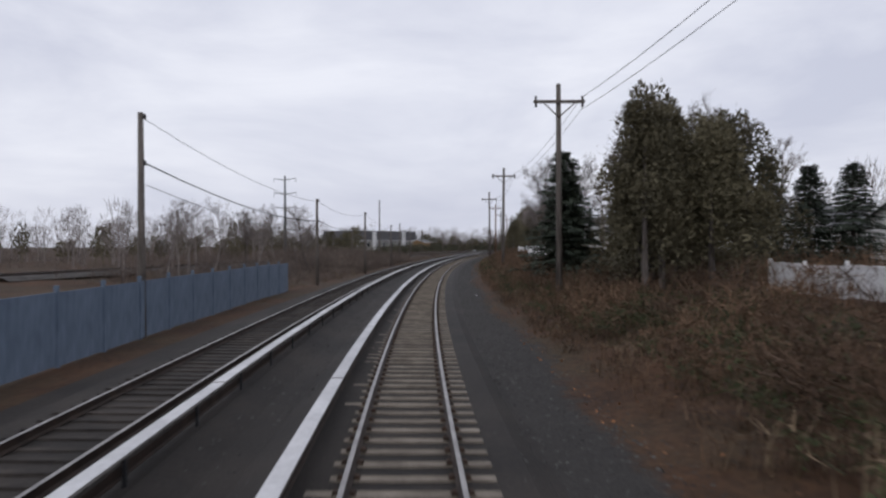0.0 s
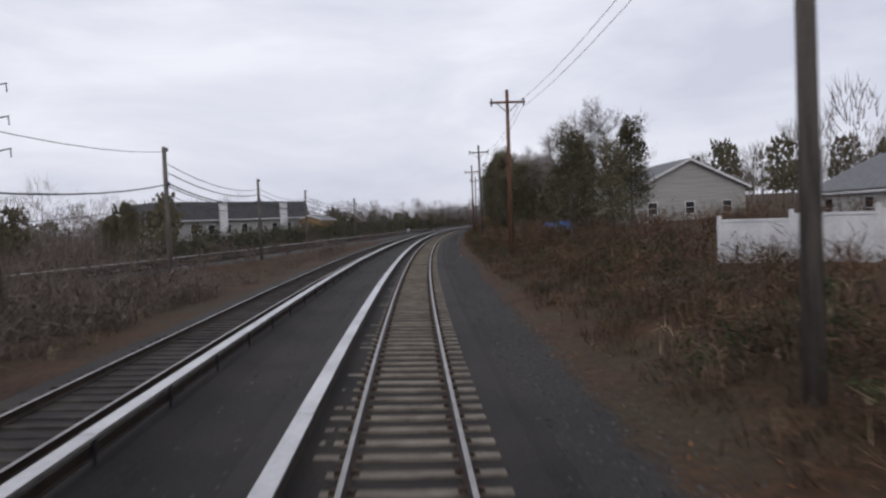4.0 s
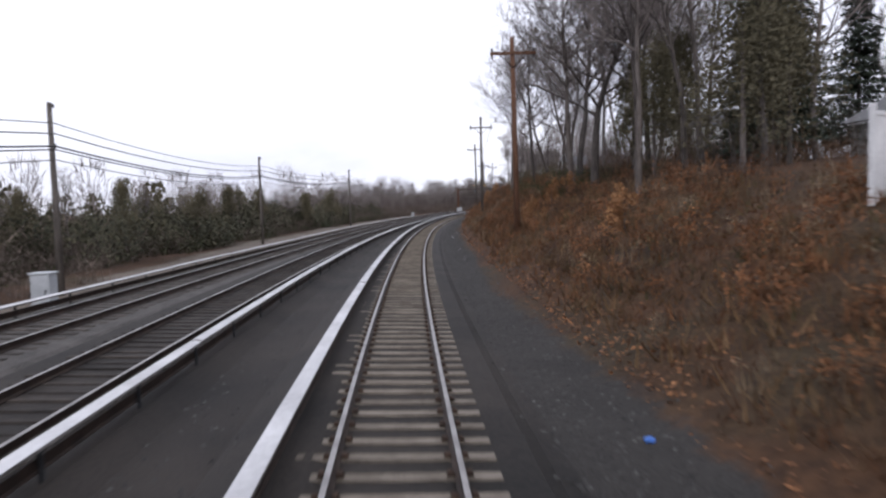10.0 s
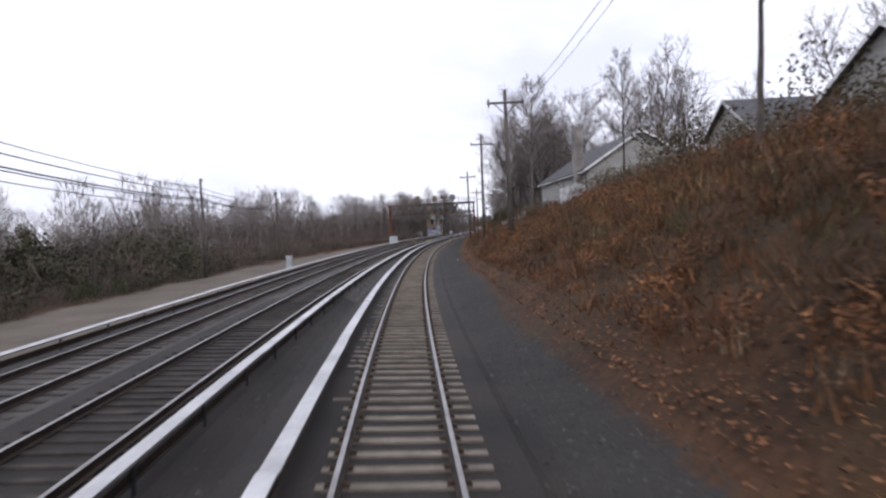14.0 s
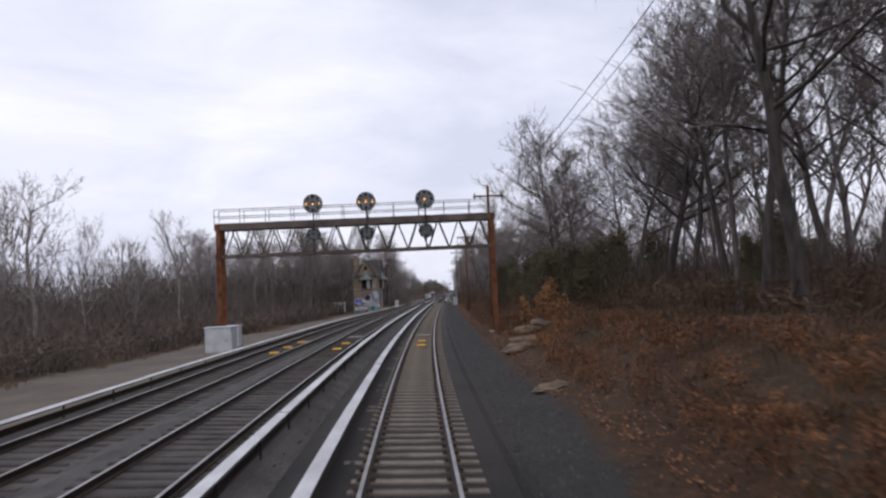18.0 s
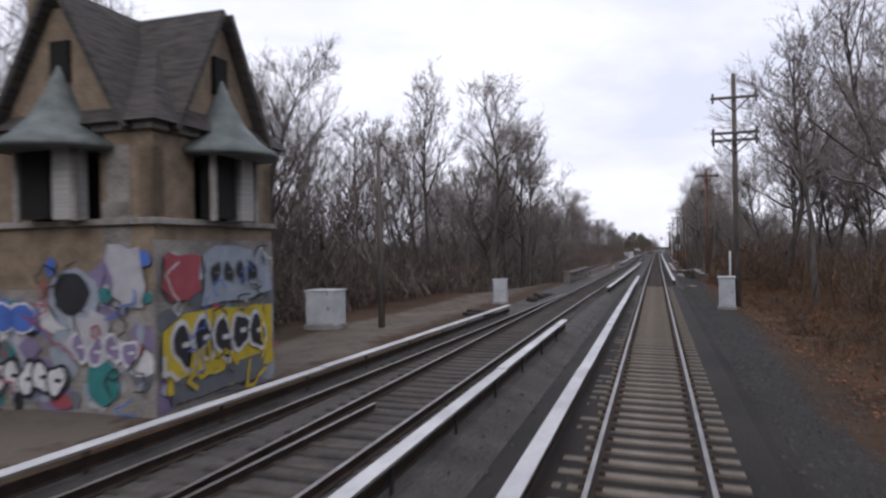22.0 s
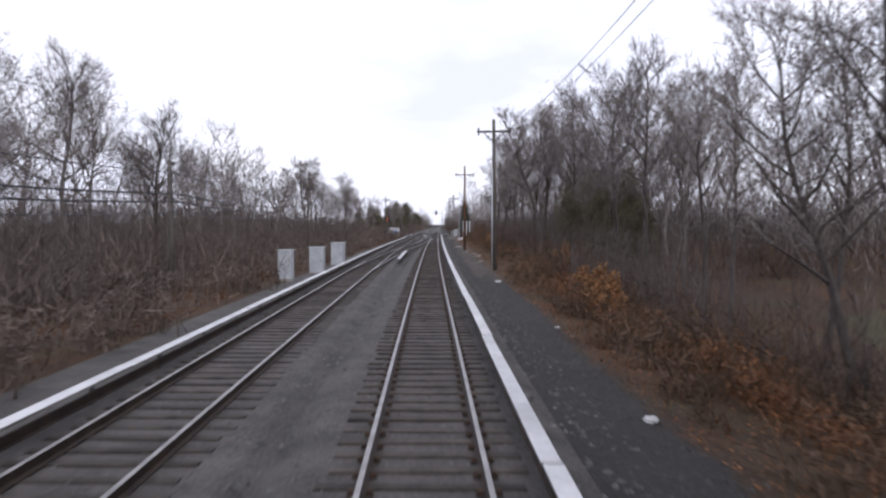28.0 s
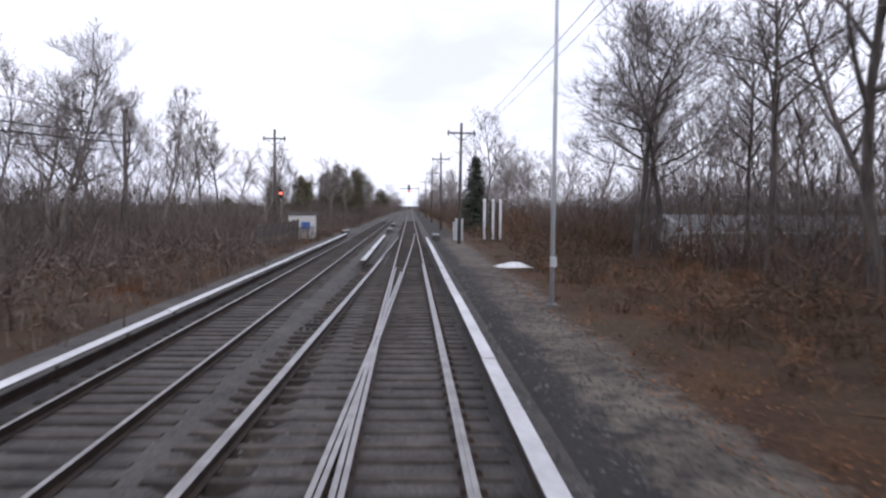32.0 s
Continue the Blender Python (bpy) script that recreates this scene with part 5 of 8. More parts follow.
TUFT = [tuft_model(i) for i in range(6)]
M_TAWNY = material("tawny_dead_grass", (0.062, 0.038, 0.02), (0.205, 0.128, 0.066), 0.2, 0.95, per="island", spread=0.4)
M_OLIVE = material("dull_olive_grass", (0.035, 0.032, 0.014), (0.12, 0.098, 0.045), 0.2, 0.95, per="island", spread=0.4)
M_RUSSET = material("russet_bank_growth", (0.055, 0.0255, 0.0125), (0.185, 0.088, 0.041), 0.25, 0.95, per="island", spread=0.4)
gather("dry_grass", TUFT, strew(1500, (228, 300), (4.8, 12), (0.25, 0.6), 402, TUFT) + strew(900, (300, 345), (4.8, 11), (0.2, 0.55), 403, TUFT)
       + strew(900, (415, 470), (4.8, 11), (0.25, 0.6), 404, TUFT) + strew(1700, (340, 420), (6, 14), (0.3, 0.7), 4041, TUFT) + strew(900, (560, 655), (5.2, 11), (0.2, 0.5), 405, TUFT) + strew(1300, (800, 930), (5.2, 13), (0.15, 0.45), 406, TUFT), M_TAWNY, "tawny dead grass on the trackside bank", "grass")
gather("brown_weeds", TUFT, strew(2600, (-5, 228), (4.6, 10), (0.25, 0.6), 401, TUFT), material("dark_brown_weeds", (0.03, 0.02, 0.0125), (0.095, 0.062, 0.038), 0.2, 0.95, per="island", spread=0.4), "dark brown matted weeds on the bank", "grass")
gather("olive_grass", TUFT, strew(1500, (20, 228), (5.0, 11), (0.2, 0.5), 411, TUFT) + strew(900, (228, 345), (5.5, 12), (0.2, 0.5), 412, TUFT) + strew(1300, (340, 425), (7, 14), (0.25, 0.6), 4121, TUFT) + strew(500, (415, 470), (5.5, 12), (0.2, 0.5), 413, TUFT)
       + strew(500, (455, 520), (7.5, 14), (0.15, 0.4), 414, TUFT) + strew(700, (-5, 250), (-19, -9.8), (0.2, 0.5), 415, TUFT), M_OLIVE, "dull olive grass and weeds on the bank", "grass")
gather("russet_growth", TUFT, strew(3300, (300, 425), (4.9, 12), (0.25, 0.6), 421, TUFT) + strew(1300, (228, 300), (4.6, 9), (0.2, 0.5), 422, TUFT) + strew(1700, (455, 560), (5.0, 12), (0.2, 0.5), 423, TUFT)
       + strew(900, (560, 650), (5.0, 10), (0.2, 0.45), 424, TUFT) + strew(800, (640, 672), (4.9, 12), (0.3, 0.8), 4241, TUFT) + strew(1000, (712, 800), (4.8, 10), (0.2, 0.5), 425, TUFT) + strew(700, (470, 660), (-26, -17.5), (0.3, 0.7), 426, TUFT) + strew(1800, (715, 960), (-19, -9.2), (0.3, 0.75), 427, TUFT), M_RUSSET, "russet low growth and leaf-caught stems on the bank", "grass")


def thicket_model(seed):
    """A dense leafless thicket clump, one metre high and as wide."""
    rng = random.Random(seed)
    v, f = [], []
    for i in range(160):
        p = Vector((rng.gauss(0, 0.42), rng.gauss(0, 0.42), rng.random() ** 1.5 * 0.8))
        d = Vector((rng.gauss(0, 0.5), rng.gauss(0, 0.5), 1.0)).normalized()
        u = d.orthogonal().normalized()
        b = len(v)
        w, L = 0.004 + 0.007 * rng.random(), rng.uniform(0.15, 0.55)
        v.extend((p - u * w, p + u * w, p + d * L))
        f.append((b, b + 1, b + 2))
    return v, f


CLUMP = [thicket_model(i) for i in range(5)]
gather("thicket", CLUMP, strew(150, (88, 138), (-27, -12), (1.9, 3.1), 200, CLUMP), M_BRUSHL, "grey-brown thicket along the sheet fence line", "brush")
gather("thicket", CLUMP, strew(232, (100, 300), (-48, -26), (2.2, 3.6), 201, CLUMP) + strew(232, (290, 450), (-36, -21), (2.2, 4.0), 202, CLUMP) + strew(287, (450, 600), (-44, -21), (2.4, 4.4), 203, CLUMP)
       + strew(232, (600, 665), (-38, -18), (2.6, 4.6), 204, CLUMP) + strew(287, (704, 800), (-36, -14), (2.4, 4.4), 205, CLUMP) + strew(331, (800, 980), (-40, -15), (2.4, 4.0), 206, CLUMP)
       + strew(166, (980, 1250), (-34, -9), (2.6, 4.4), 207, CLUMP), M_BRUSHL, "deep grey-brown thicket between the trees", "brush")
gather("thicket", CLUMP, strew(144, (0, 225), (13, 30), (1.4, 2.4), 211, CLUMP) + strew(190, (290, 425), (13, 34), (1.4, 2.6), 212, CLUMP) + strew(342, (456, 560), (13, 42), (1.8, 3.6), 213, CLUMP)
       + strew(287, (560, 665), (10, 36), (2.0, 4.0), 214, CLUMP) + strew(120, (640, 674), (6.2, 12), (1.2, 2.3), 2144, CLUMP) + strew(220, (646, 678), (8, 24), (2.4, 4.6), 2145, CLUMP) + strew(17, (712, 740), (6, 9), (1.2, 2.0), 215, CLUMP) + strew(67, (745, 800), (7, 14), (1.4, 2.8), 2150, CLUMP) + strew(342, (800, 980), (12, 40), (2.0, 3.8), 216, CLUMP)
       + strew(166, (980, 1250), (7, 34), (2.4, 4.4), 217, CLUMP), M_BRUSH, "deep brown thicket under the trees", "brush")


def litter(name, n, s_range, l_range, seed, mat, size, label, lift=0.015, clump=0.0):
    """Fallen leaves lying at all angles on the ground."""
    rng = random.Random(seed)
    V = np.empty((n * 4, 3), np.float32)
    T = np.empty((n * 2, 3), np.int32)
    for i in range(n):
        s = rng.uniform(*s_range)
        l = l_range[0] + (l_range[1] - l_range[0]) * rng.random() ** 1.5
        x, y = at_sl(s, l)
        c = Vector((float(x), float(y), ground_z(s, l) + lift + rng.random() * 0.05))
        a = Vector((rng.gauss(0, 1), rng.gauss(0, 1), rng.gauss(0, 0.35))).normalized()
        b = Vector((-a.y, a.x, rng.gauss(0, 0.35))).normalized()
        k = size * rng.uniform(0.6, 1.5)
        for j, q in enumerate((a, b * 0.6, -a, -b * 0.6)):
            V[i * 4 + j] = c + q * k
        T[i * 2], T[i * 2 + 1] = (i * 4, i * 4 + 1, i * 4 + 2), (i * 4, i * 4 + 2, i * 4 + 3)
    tagged(new(name, bulk(name, V, T, mat)), label, "leaf litter", kind="stuff")


litter("leaf_litter", 9000, (270, 440), (4.1, 5.6), 1011, M_LEAF, 0.05, "rust-orange drift of leaves along the path edge", 0.08)
litter("leaf_litter", 9000, (455, 640), (4.2, 6.2), 1012, M_LEAF, 0.045, "rust-orange drift of leaves along the path edge", 0.06)
litter("leaf_litter", 20000, (225, 440), (3.9, 9.5), 101, M_LEAF, 0.037, "rust-orange fallen leaves at the foot of the bank")
litter("leaf_litter", 24000, (440, 660), (4.0, 13.0), 102, M_LEAF, 0.037, "rust-orange fallen leaves under bare trees")
litter("leaf_litter", 26000, (708, 900), (4.4, 11.0), 103, M_LEAF, 0.034, "brown fallen leaves along the track edge")
litter("leaf_litter", 3000, (-5, 225), (3.6, 8.0), 104, M_LEAF, 0.04, "scattered brown leaves on the path edge")


M_GRIT = material("dark_grit", (0.018, 0.0175, 0.017), (0.078, 0.0755, 0.072), 8.0, 0.85, per="island", spread=0.5)


def stones(name, n, s_range, lat, l_range, seed, size=(0.025, 0.06), z=-0.225, mat=None):
    rng = random.Random(seed)
    octa = np.array([(1, 0, -0.6), (0, 1, -0.6), (-1, 0, -0.6), (0, -1, -0.6), (0.2, 0.1, 1)], np.float32)
    tri = np.array([(0, 1, 4), (1, 2, 4), (2, 3, 4), (3, 0, 4)], np.int32)
    V, T = np.empty((n * 5, 3), np.float32), np.empty((n * 4, 3), np.int32)
    for i in range(n):
        s, l = rng.uniform(*s_range), rng.uniform(*l_range)
        x, y = at_sl(s, lat(s) + l)
        k = rng.uniform(*size)
        q = octa * np.array([k * rng.uniform(0.7, 1.5), k * rng.uniform(0.7, 1.5), k * rng.uniform(0.5, 0.9)], np.float32)
        a = rng.uniform(0, 6.28)
        c, d = math.cos(a), math.sin(a)
        q = np.stack([q[:, 0] * c - q[:, 1] * d, q[:, 0] * d + q[:, 1] * c, q[:, 2]], 1) + np.array([x, y, (ground_z(s, l) + 0.01 if lat is lat_own and l > 2.45 else z - l * math.sin(float(cant(s))) * (abs(l) < 1.8) - (0.12 if abs(l) > 1.8 and s < 640 else 0))], np.float32)
        V[i * 5:i * 5 + 5], T[i * 4:i * 4 + 4] = q, tri + i * 5
    tagged(new(name, bulk(name, V, T, mat or M_STONE)), "loose grey ballast stones beside the rails", "ballast", kind="stuff")


stones("path_gravel", 26000, (2, 420), lat_own, (2.1, 4.3), 113, (0.016, 0.045), -0.25, M_GRIT)
stones("path_gravel", 22000, (420, 660), lat_own, (2.1, 4.3), 114, (0.016, 0.045), -0.25, M_GRIT)
stones("path_gravel", 16000, (708, 900), lat_own, (2.6, 4.8), 115, (0.014, 0.036), -0.25, M_GRIT)
stones("loose_ballast", 26000, (5, 660), lat_own, (-3.6, 2.3), 111, (0.02, 0.045), -0.225, M_GRIT)
stones("loose_ballast", 26000, (640, 905), lat_own, (-6.8, 3.2), 112, z=-0.2)

# ======== buildings, bridge, signal gantry ========
M_SLATE = material("dark_slate_roof", (0.045, 0.045, 0.05), (0.125, 0.122, 0.126), 2.0, 0.8, bump=0.5, stretch=(1, 1, 6))
M_GREYROOF = material("grey_shingle_roof", (0.11, 0.115, 0.12), (0.2, 0.2, 0.205), 2.5, 0.85, bump=0.4, stretch=(1, 1, 6))
M_SIDING = material("pale_siding", (0.5, 0.5, 0.49), (0.68, 0.68, 0.66), 0.8, 0.8, bump=0.3, stretch=(0.4, 0.4, 14))
M_GREYSIDE = material("grey_siding", (0.28, 0.275, 0.26), (0.4, 0.395, 0.375), 0.8, 0.8, bump=0.3, stretch=(0.4, 0.4, 14))
M_BRICK_BUFF = material("buff_brick", (0.13, 0.1, 0.072), (0.28, 0.217, 0.155), 2.2, 0.9, bump=0.5, fine=26.0, fine_mix=0.5)
M_BRICK_RED = material("red_brick", (0.13, 0.055, 0.035), (0.27, 0.13, 0.085), 2.2, 0.9, bump=0.5, fine=26.0)
M_TAN = material("tan_panel", (0.26, 0.16, 0.08), (0.42, 0.28, 0.16), 1.2, 0.85, bump=0.3, stretch=(6, 6, 0.4))
M_GLASS = material("dark_window_glass", (0.015, 0.018, 0.022), (0.04, 0.045, 0.05), 1.0, 0.12)
M_TOWER_ROOF = material("soot_dark_slates", (0.03, 0.027, 0.026), (0.088, 0.079, 0.073), 2.0, 0.85, bump=0.6, stretch=(1, 1, 6))
# near-black colour painting the shade of the unlit room inside the signal tower
M_ROOM_SHADE = material("painted_room_shade", (0.008, 0.008, 0.008), (0.02, 0.019, 0.018), 1.0, 0.95)
M_COPPER = material("weathered_metal_roof", (0.085, 0.10, 0.10), (0.19, 0.21, 0.205), 2.0, 0.7, bump=0.3)
M_CONC = material("stained_concrete", (0.13, 0.12, 0.11), (0.33, 0.31, 0.29), 0.9, 0.9, bump=0.5)
M_PINK = material("faded_pink_paint", (0.14, 0.112, 0.108), (0.29, 0.235, 0.225), 0.9, 0.75, bump=0.3)
M_BLUEFENCE = material("blue_sheet_fence", (0.075, 0.105, 0.15), (0.17, 0.215, 0.28), 0.35, 0.7, bump=0.2, stretch=(1, 1, 0.3))
M_TARP = material("blue_tarpaulin", (0.03, 0.09, 0.34), (0.07, 0.2, 0.55), 2.0, 0.5, bump=0.6)
M_ROCK = material("tan_boulder", (0.07, 0.05, 0.034), (0.2, 0.15, 0.105), 1.5, 0.9, bump=0.8)


def quad_prism(name, pts, thick, mat):
    """A flat polygon given thickness along its normal."""
    pts = [Vector(p) for p in pts]
    n = (pts[1] - pts[0]).cross(pts[2] - pts[0]).normalized() * thick
    k = len(pts)
    v = pts + [p + n for p in pts]
    f = [tuple(range(k))[::-1], tuple(range(k, 2 * k))] + [(i, (i + 1) % k, k + (i + 1) % k, k + i) for i in range(k)]
    return mesh_of(name, v, f, mat)


def window_on(parent, centre, w, h, axis, trim, pane=None):
    """A framed window set on a wall; axis 'x' lies in a wall facing +-y, 'y' in one facing +-x."""
    def sized(a, b, c):
        return (a, c, b) if axis == "x" else (c, a, b)
    fr = part("window", box_data("window", sized(w, h, 0.10), pane or M_GLASS, 0, (0, 0, 0)), parent, Matrix.Translation(centre))
    t = 0.09
    for dx, dz, a, b in ((0, h / 2, w + 2 * t, t), (0, -h / 2, w + 2 * t, t), (-w / 2, 0, t, h), (w / 2, 0, t, h), (0, 0, w, 0.05)):
        off = (dx, 0, dz) if axis == "x" else (0, dx, dz)
        part("window_frame", box_data("window_frame", sized(a, b, 0.15), trim), fr, Matrix.Translation(off))


def house(s, l, turn, w, d, h, rise, wall_mat, roof_mat, base=None, storeys=1, label="", chimney=False, ridge="x", trim=None):
    """A house with gable roof: w along its x, d along its y; ridge along x or y."""
    z = ground_z(s, l) - 0.3 if base is None else base
    e = tagged(holder("house", spot(s, l, z, turn)), label, "house", "houses behind the line")
    trim = trim or M_WHITE
    if ridge == "y":
        prof = [(-w / 2, 0), (w / 2, 0), (w / 2, h), (0, h + rise), (-w / 2, h)]
        pts = [[(x, -d / 2, q) for x, q in prof], [(x, d / 2, q) for x, q in prof]]
    else:
        prof = [(-d / 2, 0), (d / 2, 0), (d / 2, h), (0, h + rise), (-d / 2, h)]
        pts = [[(-w / 2, y, q) for y, q in prof], [(w / 2, y, q) for y, q in prof]]
    v = pts[0] + pts[1]
    f = [(0, 1, 2, 3, 4), (9, 8, 7, 6, 5)] + [(i, 5 + i, 5 + (i + 1) % 5, (i + 1) % 5) for i in range(5)]
    part("wall", mesh_of("wall", v, f, wall_mat), e)
    o, k = 0.45, 0.16
    for side in (-1, 1):
        if ridge == "y":
            drop = rise * (0.45 / (w / 2))
            a = [(0, -d / 2 - o, h + rise + 0.02), (0, d / 2 + o, h + rise + 0.02), (side * (w / 2 + o), d / 2 + o, h - drop + 0.02), (side * (w / 2 + o), -d / 2 - o, h - drop + 0.02)]
        else:
            drop = rise * (0.45 / (d / 2))
            a = [(-w / 2 - o, 0, h + rise + 0.02), (w / 2 + o, 0, h + rise + 0.02), (w / 2 + o, side * (d / 2 + o), h - drop + 0.02), (-w / 2 - o, side * (d / 2 + o), h - drop + 0.02)]
        up = (Vector(a[1]) - Vector(a[0])).cross(Vector(a[2]) - Vector(a[0])).z > 0
        part("roof", quad_prism("roof", a if up else a[::-1], k, roof_mat), e)
        for end in (0, 1):
            hi, lo = Vector(a[0 if end == 0 else 1]), Vector(a[3 if end == 0 else 2])
            out = (Vector((0, -1, 0)) if end == 0 else Vector((0, 1, 0))) if ridge == "y" else (Vector((-1, 0, 0)) if end == 0 else Vector((1, 0, 0)))
            board = [lo + Vector((0, 0, 0.17)), hi + Vector((0, 0, 0.17)), hi - Vector((0, 0, 0.08)), lo - Vector((0, 0, 0.08))]
            n_ = (board[1] - board[0]).cross(board[2] - board[0])
            part("rake_board", quad_prism("rake_board", [b + out * 0.004 for b in (board if n_.dot(out) > 0 else board[::-1])], 0.04, trim), e)
        p, q = Vector(a[2]), Vector(a[3])
        part("fascia", box_data("fascia", ((p - q).length if ridge == "x" else 0.05, 0.05 if ridge == "x" else (p - q).length, 0.2), trim, 0, (p + q) / 2 + Vector((0, 0, 0.03))), e)
    for st in range(storeys):
        zc = 1.55 + st * 2.75
        if zc + 0.7 > h:
            break
        for side in (-1, 1):
            n = max(2, int(w / 3.2))
            for i in range(n):
                window_on(e, ((i + 0.5) * w / n - w / 2, side * d / 2, zc), 1.0, 1.25, "x", trim)
            n = max(1, int(d / 3.6))
            for i in range(n):
                window_on(e, (side * w / 2, (i + 0.5) * d / n - d / 2, zc), 0.95, 1.2, "y", trim)
    if chimney:
        part("chimney", box_data("chimney", (0.8, 0.9, h + rise + 0.9), M_CONC, 0.02, (chimney[0], chimney[1], (h + rise + 0.9) / 2)), e)
    return e


# houses on the right
house(180, 27.5, 4, 12, 9, 3.6, 2.9, M_GREYSIDE, M_GREYROOF, 1.6, 1, "grey gable-end house behind a white fence", ridge="y")
house(138, 28, -6, 8.5, 13, 2.6, 2.0, M_SIDING, M_GREYROOF, 1.1, 1, "long white ranch house with a broad chimney", (-0.3, -6.9), ridge="y")
house(198, 22.5, 8, 8, 8, 3.8, 2.4, M_SIDING, M_GREYROOF, None, 1, "white house with a grey shingle roof", ridge="y")
house(105, 35, 8, 12, 8, 2.5, 1.7, M_SIDING, M_GREYROOF, None, 1, "low white house with a pale grey roof")
house(78, 44, 25, 12, 8, 2.9, 2.2, M_SIDING, M_GREYROOF, None, 1, "white house partly hidden by bare trees")
house(120, 56, -10, 11, 8, 4.8, 2.6, M_GREYSIDE, M_SLATE, None, 2, "two-storey grey house on the rise")
house(44, 36, 10, 10, 8, 3.2, 2.2, M_SIDING, M_GREYROOF, None, 1, "cream house beyond the white fence")
gabled = house(289.5, 33, 2, 11, 9, 2.9, 2.9, M_GREYSIDE, M_GREYROOF, 4.2, 1, "grey-sided house with white trim above a fence", ridge="y")
window_on(gabled, (-1.6, -4.5, 3.9), 1.0, 1.2, "x", M_WHITE)
window_on(gabled, (1.6, -4.5, 3.9), 1.0, 1.2, "x", M_WHITE)
house(299, 34.6, 2, 13, 9, 3.1, 3.5, M_GREYSIDE, M_GREYROOF, 4.2, 1, "wide grey wing with white trim behind the front gable", ridge="y")
house(304, 38, 30, 11, 8, 3.0, 2.0, M_BRICK_BUFF, M_SLATE, None, 1, "low brown house under tall trees")
house(239, 13.6, 8, 6, 4, 2.0, 0.5, M_GREYSIDE, M_SLATE, 1.8, 1, "small grey outbuilding under evergreens")
house(380, 44.5, 0, 17, 9, 7.8, 2.7, M_SIDING, M_SLATE, 6.3, 3, "tall pale house with a dark roof on the hill", (-6.5, -3.0))
house(398, 30, 5, 15, 9, 3.0, 2.8, M_GREYSIDE, M_SLATE, 5.4, 1, "pale house with a broad dark roof on the hill")
house(418, 29, 0, 10, 8, 3.0, 2.4, M_GREYSIDE, M_SLATE, None, 1, "grey house with a dark roof on the hill")
house(441.5, 20.2, 93, 23, 10, 4.4, 3.2, M_GREYSIDE, M_SLATE, 3.2, 1, "large pale house with a long dark roof above the wall", (-9.3, 5.35))
house(912, 27, 0, 16, 8, 2.1, 0.9, M_SIDING, M_GREYROOF, None, 1, "low white building behind bare trunks")
# houses on the left

def long_building():
    """A long block whose upper storey is a dark, slightly raked band over pale walls."""
    e = tagged(holder("commercial_building", spot(226.5, -39.8, -0.6, 55.0)), "long pale building under a deep dark mansard band", "building", "houses behind the line")
    w, d = 30.0, 12.0
    part("wall", box_data("wall", (w, d, 5.2), M_GREYSIDE, 0.02, (0, 0, 2.6)), e)
    v = []
    for z, o in ((5.2, 0.55), (8.1, 0.0), (8.25, 0.0)):
        v += [(-w / 2 - o, -d / 2 - o, z), (w / 2 + o, -d / 2 - o, z), (w / 2 + o, d / 2 + o, z), (-w / 2 - o, d / 2 + o, z)]
    f = [(3, 2, 1, 0), (8, 9, 10, 11)] + [(k * 4 + i, k * 4 + (i + 1) % 4, k * 4 + 4 + (i + 1) % 4, k * 4 + 4 + i) for k in range(2) for i in range(4)]
    part("mansard", mesh_of("mansard", v, f, M_SLATE), e, None, "dark shingled mansard band")
    part("eave_trim", box_data("eave_trim", (w + 1.3, d + 1.3, 0.16), M_WHITE, 0.02, (0, 0, 5.12)), e)
    for x in (-4.0, 9.0):
        part("pilaster", box_data("pilaster", (1.4, 0.5, 8.0), M_WHITE, 0.02, (x, -d / 2 - 0.62, 4.0)), e)
        part("pilaster", box_data("pilaster", (1.4, 0.5, 8.0), M_WHITE, 0.02, (x, d / 2 + 0.62, 4.0)), e)
    for side in (-1, 1):
        for i in range(9):
            window_on(e, ((i + 0.5) * w / 9 - w / 2 + 0.6, side * d / 2, 3.6), 1.3, 1.5, "x", M_WHITE)
    for z in (2.6,):
        window_on(e, (w / 2, 0, z), 1.6, 1.6, "y", M_WHITE)
        window_on(e, (-w / 2, 0, z), 1.6, 1.6, "y", M_WHITE)


long_building()
house(236.5, -24.8, 80, 6, 5, 4.8, 0.8, M_TAN, M_GREYROOF, None, 1, "small tan-panelled building beyond the hedge")
house(262, -36, 60, 9, 8, 3.2, 2.6, M_SIDING, M_SLATE, None, 1, "white gabled house in dark shrubs", ridge="y")
for s_, l_ in ((470, -37), (479, -39), (489, -42)):
    house(s_, l_, 15, 7, 8, 3.0, 2.2, M_SIDING, M_GREYROOF, -2.6, 1, "white gabled house in a hollow behind the trees", ridge="y")


